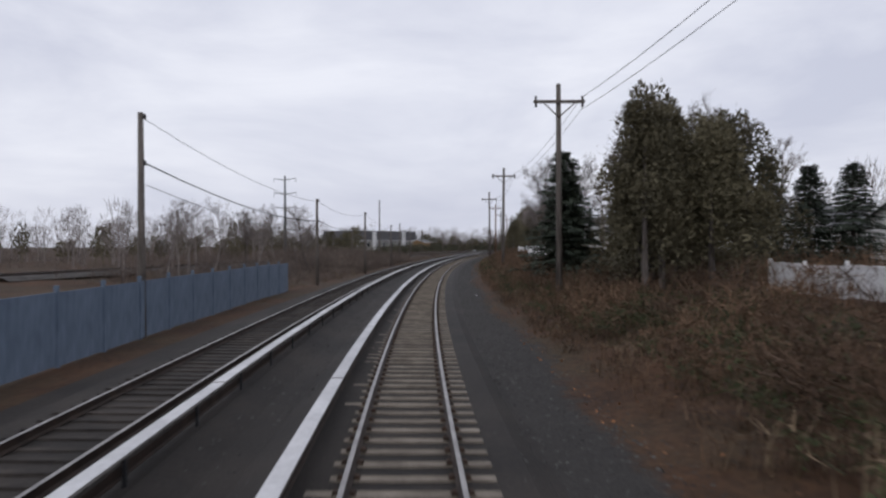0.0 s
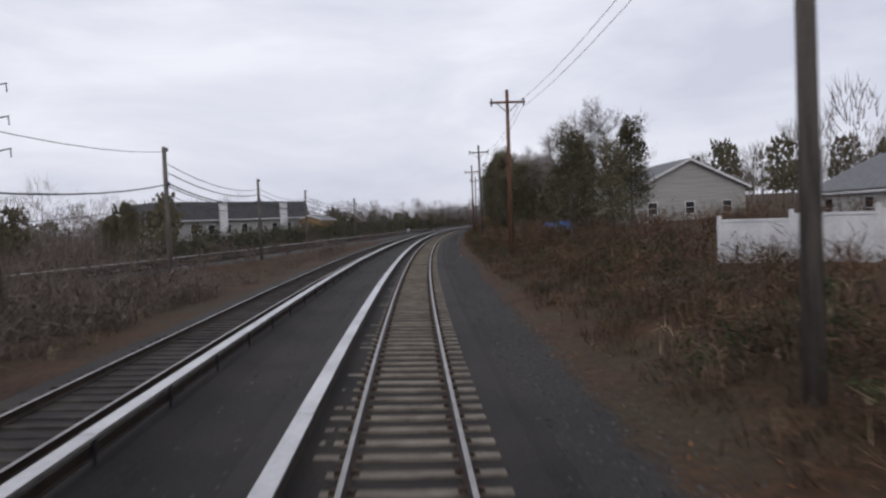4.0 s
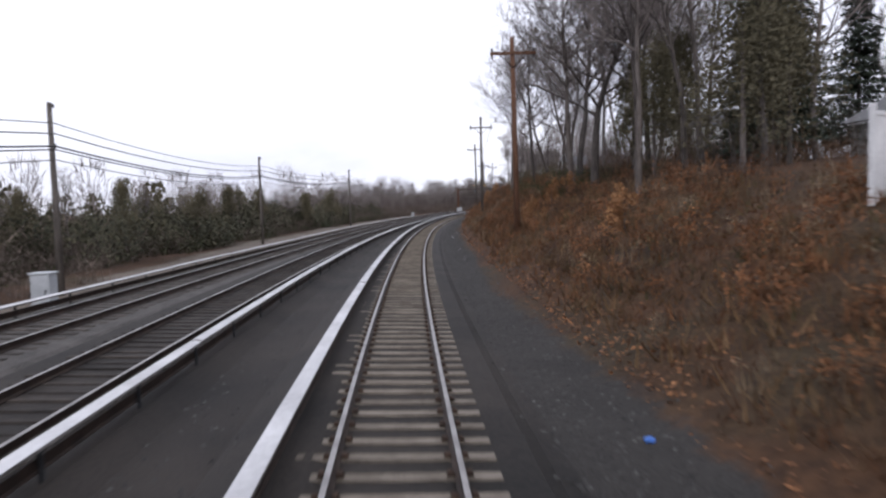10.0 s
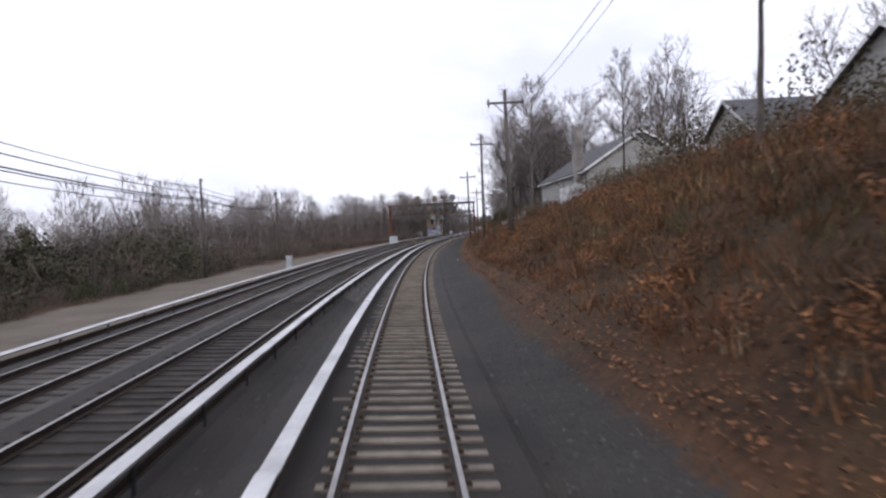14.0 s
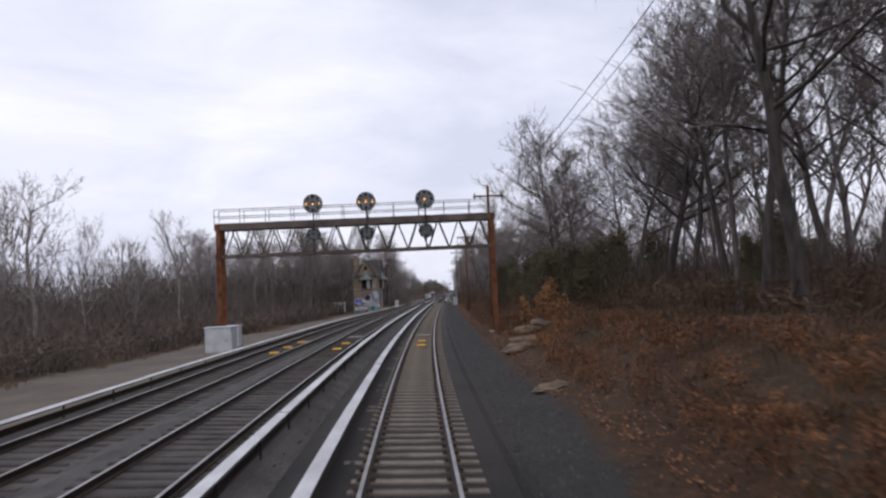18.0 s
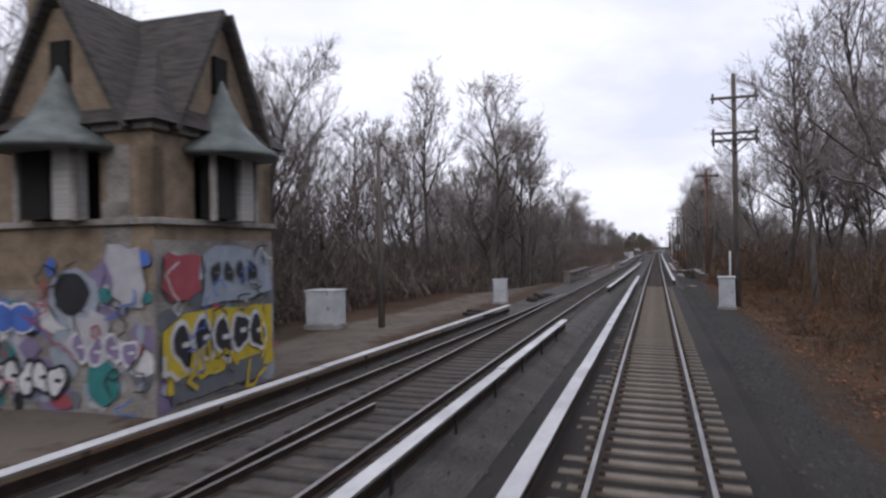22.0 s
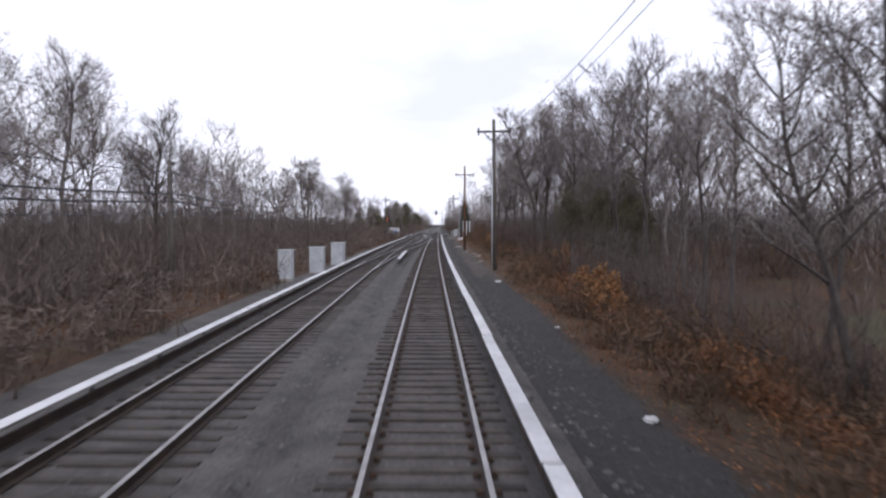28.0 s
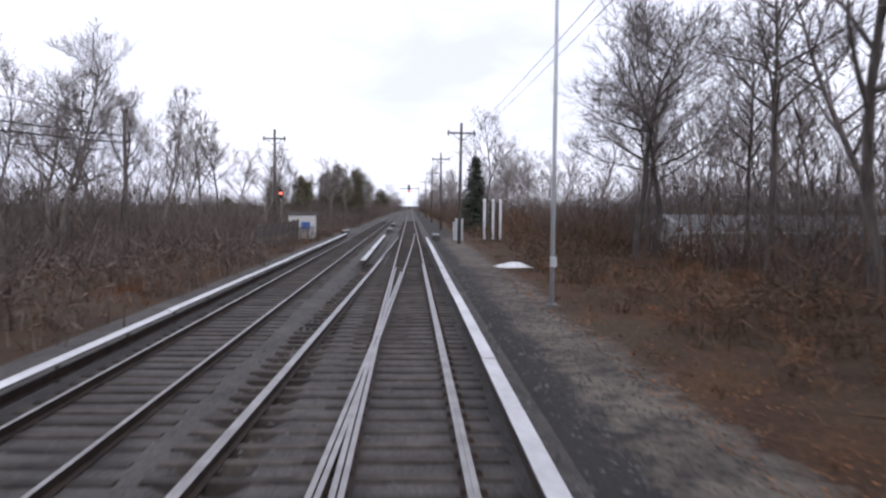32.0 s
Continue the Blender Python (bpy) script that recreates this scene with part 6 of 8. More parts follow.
# ---- derelict signal tower: square plan, corner at s = 595.3, l = -9.9 ----
def graffiti(parent, axis, x0, x1, seed):
    """Overlapping painted shapes on a wall: ragged blobs, bars and strokes, 4 mm proud each."""
    rng = random.Random(seed)
    tones = [(0.42, 0.42, 0.45), (0.3, 0.34, 0.4), (0.08, 0.16, 0.5), (0.55, 0.42, 0.04), (0.03, 0.03, 0.035), (0.35, 0.08, 0.1), (0.04, 0.2, 0.2), (0.6, 0.6, 0.62), (0.22, 0.18, 0.3), (0.14, 0.15, 0.17)]
    mats = [material("graffiti_paint", tuple(c * 0.75 for c in t), t, 3.0, 0.7, fine=30.0) for t in tones]
    top = (lambda px: 2.75 if axis == "x" and px < x0 + 1.9 else 3.7)
    for i in range(70):
        big = i < 22
        cx = rng.uniform(x0 + 0.2, x1 - 0.2)
        cz = rng.uniform(0.25, top(cx) - 0.3)
        w, h = (rng.uniform(0.35, 0.8), rng.uniform(0.25, 0.55)) if big else (rng.uniform(0.08, 0.35), rng.uniform(0.08, 0.3))
        n, ph = rng.randint(12, 18), rng.uniform(0, 6)
        pts = []
        for k in range(n):
            a = ph + 6.283 * k / n
            q = rng.uniform(0.75, 1.1)
            px = min(max(cx + math.cos(a) * w * q, x0 + 0.03), x1 - 0.03)
            pz = min(max(cz + math.sin(a) * h * q, 0.05), top(cx))
            pts.append((px, pz))
        y = -0.004 - 0.001 * i
        v3 = [((px, y, pz) if axis == "x" else (-y, px, pz)) for px, pz in pts]
        col = mats[rng.choice([0, 0, 1, 1, 7, 9, 9, 8, 1]) if big else rng.choice([0, 1, 1, 7, 9, 8, 9, 4, 2, 6, 5])]
        part("painted_mark", mesh_of("painted_mark", v3, [tuple(range(n))], col), parent)

    def shape(pts, tone, lift):
        y = -0.08 - lift
        v3 = [((px, y, pz) if axis == "x" else (-y, px, pz)) for px, pz in pts]
        part("painted_mark", mesh_of("painted_mark", v3, [tuple(range(len(pts)))], mats[tone]), parent)

    def stroke(cx, cz, size, tone, lift, wide):
        """A looping painted line of short bars, like one rough sprayed sign."""
        a = rng.uniform(0, 6.28)
        px, pz = cx, cz
        for k in range(rng.randint(4, 8)):
            a += rng.uniform(-1.9, 1.9)
            qx = min(max(px + math.cos(a) * size, x0 + 0.08), x1 - 0.08)
            qz = min(max(pz + math.sin(a) * size, 0.1), 3.65)
            d = Vector((qx - px, qz - pz))
            if d.length > 0.05:
                d.normalize()
                ex, ez = -d.y * wide, d.x * wide
                shape([(px - d.x * wide - ex, pz - d.y * wide - ez), (qx + d.x * wide - ex, qz + d.y * wide - ez), (qx + d.x * wide * 0.6 + ex, qz + d.y * wide * 0.6 + ez), (px + ex, pz + ez)], tone, lift + 0.0015 * k)
            px, pz = qx, qz

    def patch(px, pz, w, h, tone, lift):
        """A ragged-edged fill."""
        n = 14
        pts = []
        for k in range(n):
            f = 4.0 * k / n
            c = [(f, 0), (1, f - 1), (3 - f, 1), (0, 4 - f)][int(f)]
            pts.append((min(max(px + c[0] * w + rng.uniform(-0.13, 0.13), x0 + 0.03), x1 - 0.03), min(max(pz + c[1] * h + rng.uniform(-0.13, 0.13), 0.05), 3.7)))
        shape(pts, tone, lift)

    def blob(cx, cz, w, h, tone, lift, rough=0.06, n=22):
        """A rounded fill with a slightly uneven sprayed edge."""
        shape([(min(max(cx + w * math.cos(6.2832 * k / n) * (1 + rng.uniform(-rough, rough)), x0 + 0.03), x1 - 0.03),
                min(max(cz + h * math.sin(6.2832 * k / n) * (1 + rng.uniform(-rough, rough)), 0.05), 3.7)) for k in range(n)], tone, lift)

    def fat_sign(cx, cz, size, fill, line, lift):
        """One swollen painted sign: an outline shape, its fill, and a cut across it."""
        turn = rng.uniform(-0.25, 0.25)
        for grow, tone, up in ((1.28, line, 0.0), (1.0, fill, 0.003)):
            pts = []
            for k in range(16):
                a = 6.2832 * k / 16
                q = size * grow * (1.0 + 0.22 * math.cos(2 * a + turn * 9) + 0.12 * math.cos(3 * a + turn * 17))
                pts.append((min(max(cx + 0.62 * q * math.cos(a + turn), x0 + 0.03), x1 - 0.03), min(max(cz + q * math.sin(a + turn), 0.05), 3.7)))
            shape(pts, tone, lift + up)
        d = size * 0.16
        shape([(cx - d * 0.4, cz - size * 0.1), (cx + size * 0.5, cz - size * 0.1), (cx + size * 0.5, cz + d), (cx - d * 0.4, cz + d)], line, lift + 0.006)

    if axis == "y":
        patch(x0 + 0.15, 0.35, 4.2, 1.75, 3, 0.0)
        patch(x0 + 0.4, 0.3, 3.6, 0.5, 9, 0.003)
        for i in range(5):
            fat_sign(x0 + 0.75 + i * 0.72, 1.45 + 0.08 * (i % 2), 0.46, 4, 7, 0.008 + 0.008 * i)
        for i in range(7):
            stroke(x0 + 0.5 + i * 0.55, 0.75, 0.32, rng.choice([3, 3, 7]), 0.055, 0.05)
        patch(x0 + 0.15, 2.5, 1.25, 0.95, 5, 0.003)
        patch(x0 + 1.5, 2.35, 2.8, 1.2, 1, 0.002)
        for i in range(4):
            fat_sign(x0 + 1.95 + i * 0.5, 3.0, 0.24, 4, 9, 0.008 + 0.008 * i)
    else:
        for cx in (x0 + 0.5, x0 + 1.1):
            blob(cx, 2.1, 0.42, 0.36, 7, 0.0)
            blob(cx, 2.1, 0.37, 0.31, 2, 0.003)
        blob(x0 + 2.55, 2.55, 0.68, 0.66, 1, 0.002)
        blob(x0 + 2.5, 2.65, 0.5, 0.46, 4, 0.005)
        patch(x0 + 2.4, 1.2, 1.0, 1.0, 0, 0.008)
        patch(x0 + 3.5, 2.3, 0.9, 1.35, 0, 0.004)
        blob(x0 + 3.3, 0.75, 0.42, 0.5, 6, 0.006)
        for i in range(5):
            fat_sign(x0 + 0.4 + i * 0.42, 0.75 + 0.06 * (i % 2), 0.34, 7, 4, 0.012 + 0.008 * i)
        for i in range(4):
            fat_sign(x0 + 2.7 + i * 0.45, 1.5 - 0.1 * (i % 2), 0.26, 8, 7, 0.014 + 0.008 * i)
    for i in range(16):
        stroke(rng.uniform(x0 + 0.3, x1 - 0.3), rng.uniform(0.4, 3.3), rng.uniform(0.15, 0.3), rng.choice([4, 4, 7, 2, 5]), 0.065, 0.02)


def signal_tower():
    W = 4.6
    e = tagged(holder("signal_tower", spot(597.6, -12.2, -0.45)), "derelict buff-brick signal tower covered in graffiti", "building")
    h = 6.3
    hw = W / 2

    def wall_with_hole(name, u0, u1, z0, z1, axis, side, t=0.35):
        """One face as four slabs round a window opening."""
        pieces = ((-hw, hw, 0, z0), (-hw, hw, z1, h), (-hw, u0, z0, z1), (u1, hw, z0, z1))
        for a, b, c, d in pieces:
            size, cen = (b - a, t, d - c), ((a + b) / 2, side * (hw - t / 2), (c + d) / 2)
            if axis == "y":
                size = (t, b - a - 2 * t if (a, b) == (-hw, hw) else b - a - 0.0, d - c)
                cen = (side * (hw - t / 2), (a + b) / 2, (c + d) / 2)
            part("wall", box_data("wall", size, M_BRICK_BUFF, 0, cen), e)

    wall_with_hole("wall", -0.95, 0.95, 4.25, 5.75, "x", -1)
    wall_with_hole("wall", -0.95, 0.95, 4.25, 5.75, "x", 1)
    wall_with_hole("wall", -0.95, 0.95, 4.25, 5.75, "y", 1)
    wall_with_hole("wall", -0.95, 0.95, 4.25, 5.75, "y", -1)
    # floor and a solid block in near-black, painting the room's shade behind the windows
    part("floor", box_data("floor", (W - 0.7, W - 0.7, 0.2), M_ROOM_SHADE, 0, (0, 0, 3.9)), e)
    part("inner_lining", box_data("inner_lining", (W - 1.4, W - 1.4, 2.2), M_ROOM_SHADE, 0, (0, 0, 5.2)), e)
    for ax, side in (("x", -1), ("y", 1)):
        m = Matrix.Identity(4) if ax == "x" else Matrix.Rotation(radians(90), 4, "Z")
        part("sill_course", box_data("sill_course", (W + 0.16, 0.14, 0.14), M_CONC, 0.02, (0, -hw - 0.05, 4.17)), e, m)
        part("cornice", box_data("cornice", (W + 0.3, 0.16, 0.2), M_CONC, 0.02, (0, -hw - 0.06, 6.2)), e, m)
        # half-round window bay under a flared metal hood
        bay = part("window_bay", box_data("window_bay", (0.5, 0.5, 1.55), M_GREYSIDE, 0.03, (0.42, -hw - 0.28, 5.0)), e, m, "weathered board panel of a broken bay")
        # solid black box: the shade of the bay's opening put into colour
        part("opening", box_data("opening", (0.75, 0.42, 1.45), M_ROOM_SHADE, 0, (-0.38, -hw - 0.24, 5.0)), bay)
        part("post", box_data("post", (0.12, 0.12, 1.6), M_CONC, 0.01, (-0.85, -hw - 0.45, 5.0)), bay)
        part("post", box_data("post", (0.12, 0.12, 1.6), M_CONC, 0.01, (0.75, -hw - 0.5, 5.0)), bay)
        hood = lathe_data("hood", [(1.35, 5.72), (1.38, 5.8), (1.0, 6.05), (0.62, 6.45), (0.3, 7.0), (0.05, 7.6)], M_COPPER, 14)
        part("hood", hood, e, m @ Matrix.Translation((0, -hw - 0.1, 0)), "flared grey metal hood")
        # gable
        g = [(-1.7, -hw - 0.02, h), (1.7, -hw - 0.02, h), (0.35, -hw - 0.02, 8.9), (-0.35, -hw - 0.02, 8.9)]
        part("gable_wall", quad_prism("gable_wall", [Vector(p) for p in g], -0.3, M_BRICK_BUFF), e, m)
        # black box on the gable, its colour standing in for the shaded hollow
        part("gable_window", box_data("gable_window", (0.5, 0.12, 0.9), M_ROOM_SHADE, 0, (0, -hw - 0.06, 7.7)), e, m)
        for sd in (-1, 1):
            a = [(sd * 1.95, -hw - 0.35, h - 0.15), (sd * 1.95, 0, h - 0.15), (sd * 0.2, 0, 9.25), (sd * 0.2, -hw - 0.35, 9.25)]
            part("roof", quad_prism("roof", a if sd < 0 else a[::-1], 0.14, M_TOWER_ROOF), e, m)
    hip = [(-hw - 0.35, -hw - 0.35, 6.25), (hw + 0.35, -hw - 0.35, 6.25), (hw + 0.35, hw + 0.35, 6.25), (-hw - 0.35, hw + 0.35, 6.25), (-0.6, 0, 9.1), (0.6, 0, 9.1)]
    part("roof", mesh_of("roof", hip, [(0, 1, 5, 4), (1, 2, 5), (2, 3, 4, 5), (3, 0, 4), (3, 2, 1, 0)], M_TOWER_ROOF), e, None, "dark slate hip roof with sagging edge")
    part("whitewash_patch", box_data("whitewash_patch", (0.75, 0.012, 2.3), M_CONC, 0.004, (1.35, -hw - 0.008, 4.2 - 0.75)), e, None, "pale painted patch climbing the corner")
    part("whitewash_patch", box_data("whitewash_patch", (0.6, 0.012, 1.5), M_CONC, 0.004, (1.42, -hw - 0.008, 5.05)), e)
    part("chimney", box_data("chimney", (0.75, 0.75, 3.4), M_BRICK_BUFF, 0.03, (-1.9, -0.8, 8.1)), e)
    part("chimney_cap", lathe_data("chimney_cap", [(0.16, 9.8), (0.2, 10.0), (0.17, 10.3)], M_BRICK_RED, 10), e, Matrix.Translation((-1.9, -0.8, 0)))
    lower = part("painted_front", box_data("painted_front", (W + 0.02, 0.012, 2.7), M_CONC, 0, (0, -hw - 0.006, 1.37)), e, None, "whitewashed lower wall full of graffiti")
    lower2 = part("painted_side", box_data("painted_side", (0.012, W + 0.02, 3.75), M_CONC, 0, (hw + 0.006, 0, 1.9)), e, None, "whitewashed side wall full of graffiti")
    before = set(bpy.data.objects)
    graffiti(lower, "x", -hw, hw, 7)
    for ob in set(bpy.data.objects) - before:
        ob.matrix_local = Matrix.Translation((0, -hw - 0.014, 0))
    before = set(bpy.data.objects)
    graffiti(lower2, "y", -hw, hw, 9)
    for ob in set(bpy.data.objects) - before:
        ob.matrix_local = Matrix.Translation((hw + 0.014, 0, 0))


signal_tower()


# ---- signal gantry across the tracks ----
M_AMBER = bpy.data.materials.new("amber_lamp")
M_AMBER.use_nodes = True
M_AMBER.node_tree.nodes["Principled BSDF"].inputs["Base Color"].default_value = (0.9, 0.4, 0.05, 1)
M_AMBER.node_tree.nodes["Principled BSDF"].inputs["Emission Color"].default_value = (1.0, 0.5, 0.1, 1)
M_AMBER.node_tree.nodes["Principled BSDF"].inputs["Emission Strength"].default_value = 1.8
M_RED = bpy.data.materials.new("red_lamp")
M_RED.use_nodes = True
M_RED.node_tree.nodes["Principled BSDF"].inputs["Base Color"].default_value = (0.8, 0.06, 0.03, 1)
M_RED.node_tree.nodes["Principled BSDF"].inputs["Emission Color"].default_value = (1.0, 0.12, 0.06, 1)
M_RED.node_tree.nodes["Principled BSDF"].inputs["Emission Strength"].default_value = 5.0
M_LENS = material("unlit_lens", (0.2, 0.21, 0.22), (0.4, 0.41, 0.42), 5.0, 0.25)
M_DISC = material("grey_signal_disc", (0.12, 0.125, 0.13), (0.22, 0.225, 0.24), 2.0, 0.6)


M_GANTRY = material("brown_weathered_steel", (0.062, 0.05, 0.044), (0.155, 0.125, 0.108), 1.3, 0.75, metal=0.15, bump=0.25)


def signal_gantry():
    e = tagged(holder("signal_gantry", spot(522.6, 0, 0)), "steel signal bridge with round position-light signals, rusted leg", "signal gantry")
    x0, x1, zb, zt, y0, y1 = -14.3, 5.4, 5.95, 8.0, -0.55, 0.55
    for y in (y0, y1):
        part("top_chord", box_data("top_chord", (x1 - x0, 0.14, 0.42), M_GANTRY, 0.01, ((x0 + x1) / 2, y, zt)), e)
        part("bottom_chord", box_data("bottom_chord", (x1 - x0, 0.12, 0.2), M_GANTRY, 0.01, ((x0 + x1) / 2, y, zb)), e)
        n = 13
        for i in range(n):
            a = x0 + 0.4 + (x1 - x0 - 0.8) * i / n
            b = x0 + 0.4 + (x1 - x0 - 0.8) * (i + 1) / n
            p, q = ((a, y, zb), ((a + b) / 2, y, zt)), (((a + b) / 2, y, zt), (b, y, zb))
            for u, v in (p, q):
                part("diagonal", tube_data("diagonal", u, v, 0.045, 0.045, M_GANTRY, 4), e)
    for i in range(15):
        a = x0 + (x1 - x0) * i / 14
        part("cross_beam", box_data("cross_beam", (0.09, y1 - y0, 0.1), M_GANTRY, 0, (a, 0, zb - 0.06)), e)
    for x, mat, foot in ((x0 + 0.25, M_RUST, -0.5), (x1 - 0.25, M_RUST, -0.3)):
        for y in (y0, y1):
            part("leg", box_data("leg", (0.3, 0.16, zt + 0.2 - foot), mat, 0.01, (x, y, (zt + 0.2 + foot) / 2)), e, None, "rust-red steel leg" if mat is M_RUST else "")
        for k in range(6):
            z = foot + 0.9 + k * 1.15
            part("lacing", tube_data("lacing", (x, y0, z), (x, y1, z + 0.9), 0.035, 0.035, mat, 4), e)
        part("footing", box_data("footing", (0.9, 1.9, 0.5), M_CONC, 0.04, (x, 0, foot)), e)
    deck = part("walkway", box_data("walkway", (x1 - x0, 1.0, 0.06), M_GANTRY, 0, ((x0 + x1) / 2, 0, zt + 0.25)), e)
    for y in (y0, y1):
        for z in (zt + 0.75, zt + 1.25):
            part("handrail", tube_data("handrail", (x0, y, z), (x1, y, z), 0.025, 0.025, M_GANTRY, 6), deck)
        for i in range(12):
            a = x0 + (x1 - x0) * i / 11
            part("railing_post", tube_data("railing_post", (a, y, zt + 0.25), (a, y, zt + 1.25), 0.025, 0.025, M_GANTRY, 6), deck)
    for lx, lit in ((-7.3, (3, 0, 4)), (-3.6, (3, 0, 4)), (0.5, (0,))):
        for z, r, shape in ((9.35, 0.68, "disc"), (7.15, 0.54, "lower")):
            head = tube_data("signal_head", (0, -0.08, 0), (0, 0.04, 0), r, r, M_DISC, 24 if shape == "disc" else 8)
            hd = part("signal_head", head, e, Matrix.Translation((lx, y0 - 0.35, z)))
            spots = [(0, 0)] + [(r * 0.7 * math.cos(math.pi * k / 4), r * 0.7 * math.sin(math.pi * k / 4)) for k in range(8)]
            for k, (dx, dz) in enumerate(spots):
                on = shape == "disc" and k in ((0, 1, 5) if len(lit) == 3 else (0,))
                lens = part("lamp", tube_data("lamp", (dx, -0.09, dz), (dx, -0.14, dz), 0.075, 0.075, M_AMBER if on else (M_LENS if k % 2 == 0 else M_BLACK), 10), hd)
                part("lamp_hood", tube_data("lamp_hood", (dx, -0.1, dz + 0.05), (dx, -0.34, dz + 0.07), 0.09, 0.075, M_BLACK, 8, False), hd)
            part("mast", tube_data("mast", (lx, y0 - 0.22, zb), (lx, y0 - 0.22, 9.3), 0.05, 0.05, M_GANTRY, 8), e)
    return e


signal_gantry()


# ---- road bridge under the line, parapets, road, cars ----
def skew(l):
    """Station of the road's middle at offset l."""
    return 688.9 + 0.865 * l


def strip(name, offs, l0, l1, z, mat, label, category, parent=None, dash=0.0):
    """A band across the road's direction from offs[0] to offs[1] (metres along s), following the skewed road."""
    v, f = [], []
    n = 24
    if dash:
        ls = [(a, a + dash) for a in np.arange(l0, l1, dash * 3)]
    else:
        ls = [(l0 + (l1 - l0) * i / n, l0 + (l1 - l0) * (i + 1) / n) for i in range(n)]
    for a, b in ls:
        k = len(v)
        for l, o in ((a, offs[0]), (b, offs[0]), (b, offs[1]), (a, offs[1])):
            x, y = at_sl(skew(l) + o, l)
            v.append((float(x), float(y), z))
        f.append((k + 3, k + 2, k + 1, k))
    ob = new(name, mesh_of(name, v, f, mat))
    return tagged(ob, label, category, kind="structure")


strip("road", (-7.6, 8.9), -40, 16, -5.22, M_ASPHALT, "wet dark asphalt road passing under the railway bridge", "road")
strip("road", (-7.6, 6.2), 16, 90, -5.22, M_ASPHALT, "wet dark asphalt road passing under the railway bridge", "road")
M_PAINT = material("white_road_paint", (0.45, 0.45, 0.45), (0.65, 0.65, 0.65), 2.0, 0.6)
M_PAINTY = material("yellow_road_paint", (0.42, 0.27, 0.05), (0.6, 0.4, 0.09), 2.0, 0.6)
strip("road_line", (-5.1, -4.85), -40, 60, -5.21, M_PAINT, "worn white edge line", "road marking")
strip("road_line", (4.3, 4.55), 24.6, 60, -5.21, M_PAINT, "worn white edge line", "road marking")
strip("road_line", (-0.4, -0.2), -40, 60, -5.21, M_PAINTY, "double yellow centre line", "road marking")
strip("road_line", (0.05, 0.25), -40, 60, -5.21, M_PAINTY, "double yellow centre line", "road marking")
strip("road_line", (4.3, 4.5), -40, 23, -5.208, M_PAINT, "dashed white lane line", "road marking", dash=1.2)
# side road: its two edges, (s, l)
SIDE_L = [(690, -7), (697.5, 1.0), (704.9, 8.6), (710.5, 14.2), (716.3, 19.8), (722.5, 23.8), (727.6, 26.4), (736, 29.3), (744.3, 30.9), (758, 31.6), (775, 31.6), (792, 34), (803, 42), (808, 60), (810, 95)]
SIDE_R = [(686, -7), (693, 1.0), (700.7, 8.6), (705.6, 14.2), (710.4, 19.8), (714.6, 24.6), (720.0, 28.6), (729.6, 32.6), (744, 35.6), (758, 36.6), (775, 36.8), (789, 38.5), (798, 45), (803, 61), (805, 95)]


def smooth_line(pts, per=6):
    """A rounded line through the points."""
    out = []
    for i in range(len(pts) - 1):
        p0, p1, p2, p3 = (Vector(pts[max(0, min(len(pts) - 1, k))]) for k in (i - 1, i, i + 1, i + 2))
        for k in range(per):
            f = k / per
            out.append(0.5 * ((2 * p1) + (p2 - p0) * f + (2 * p0 - 5 * p1 + 4 * p2 - p3) * f * f + (3 * p1 - p0 - 3 * p2 + p3) * f ** 3))
    return out + [Vector(pts[-1])]


EDGE_L, EDGE_R = smooth_line(SIDE_L), smooth_line(SIDE_R)


def ribbon(name, a, b, start, z, mat, label, category):
    """A band between the two edges, from fraction a to fraction b of the width (a width in metres where b is None)."""
    v, fc = [], []
    for p, q in list(zip(EDGE_L, EDGE_R))[start:]:
        for f in (a, b):
            c = p.lerp(q, f)
            x, y = at_sl(c.x, c.y)
            v.append((float(x), float(y), z + max(0.0, (c.x - 745) * 0.012)))
    for i in range(len(v) // 2 - 1):
        fc.append((2 * i, 2 * i + 1, 2 * i + 3, 2 * i + 2))
    return tagged(new(name, mesh_of(name, v, fc, mat)), label, category, kind="structure")


ribbon("road", -0.06, 1.06, 12, -5.205, M_ASPHALT, "side road curving away through grass", "road")
ribbon("road_line", 0.0, 0.045, 0, -5.19, M_PAINT, "white edge line of the side road", "road marking")
ribbon("road_line", 0.955, 1.0, 30, -5.19, M_PAINT, "white edge line of the side road", "road marking")


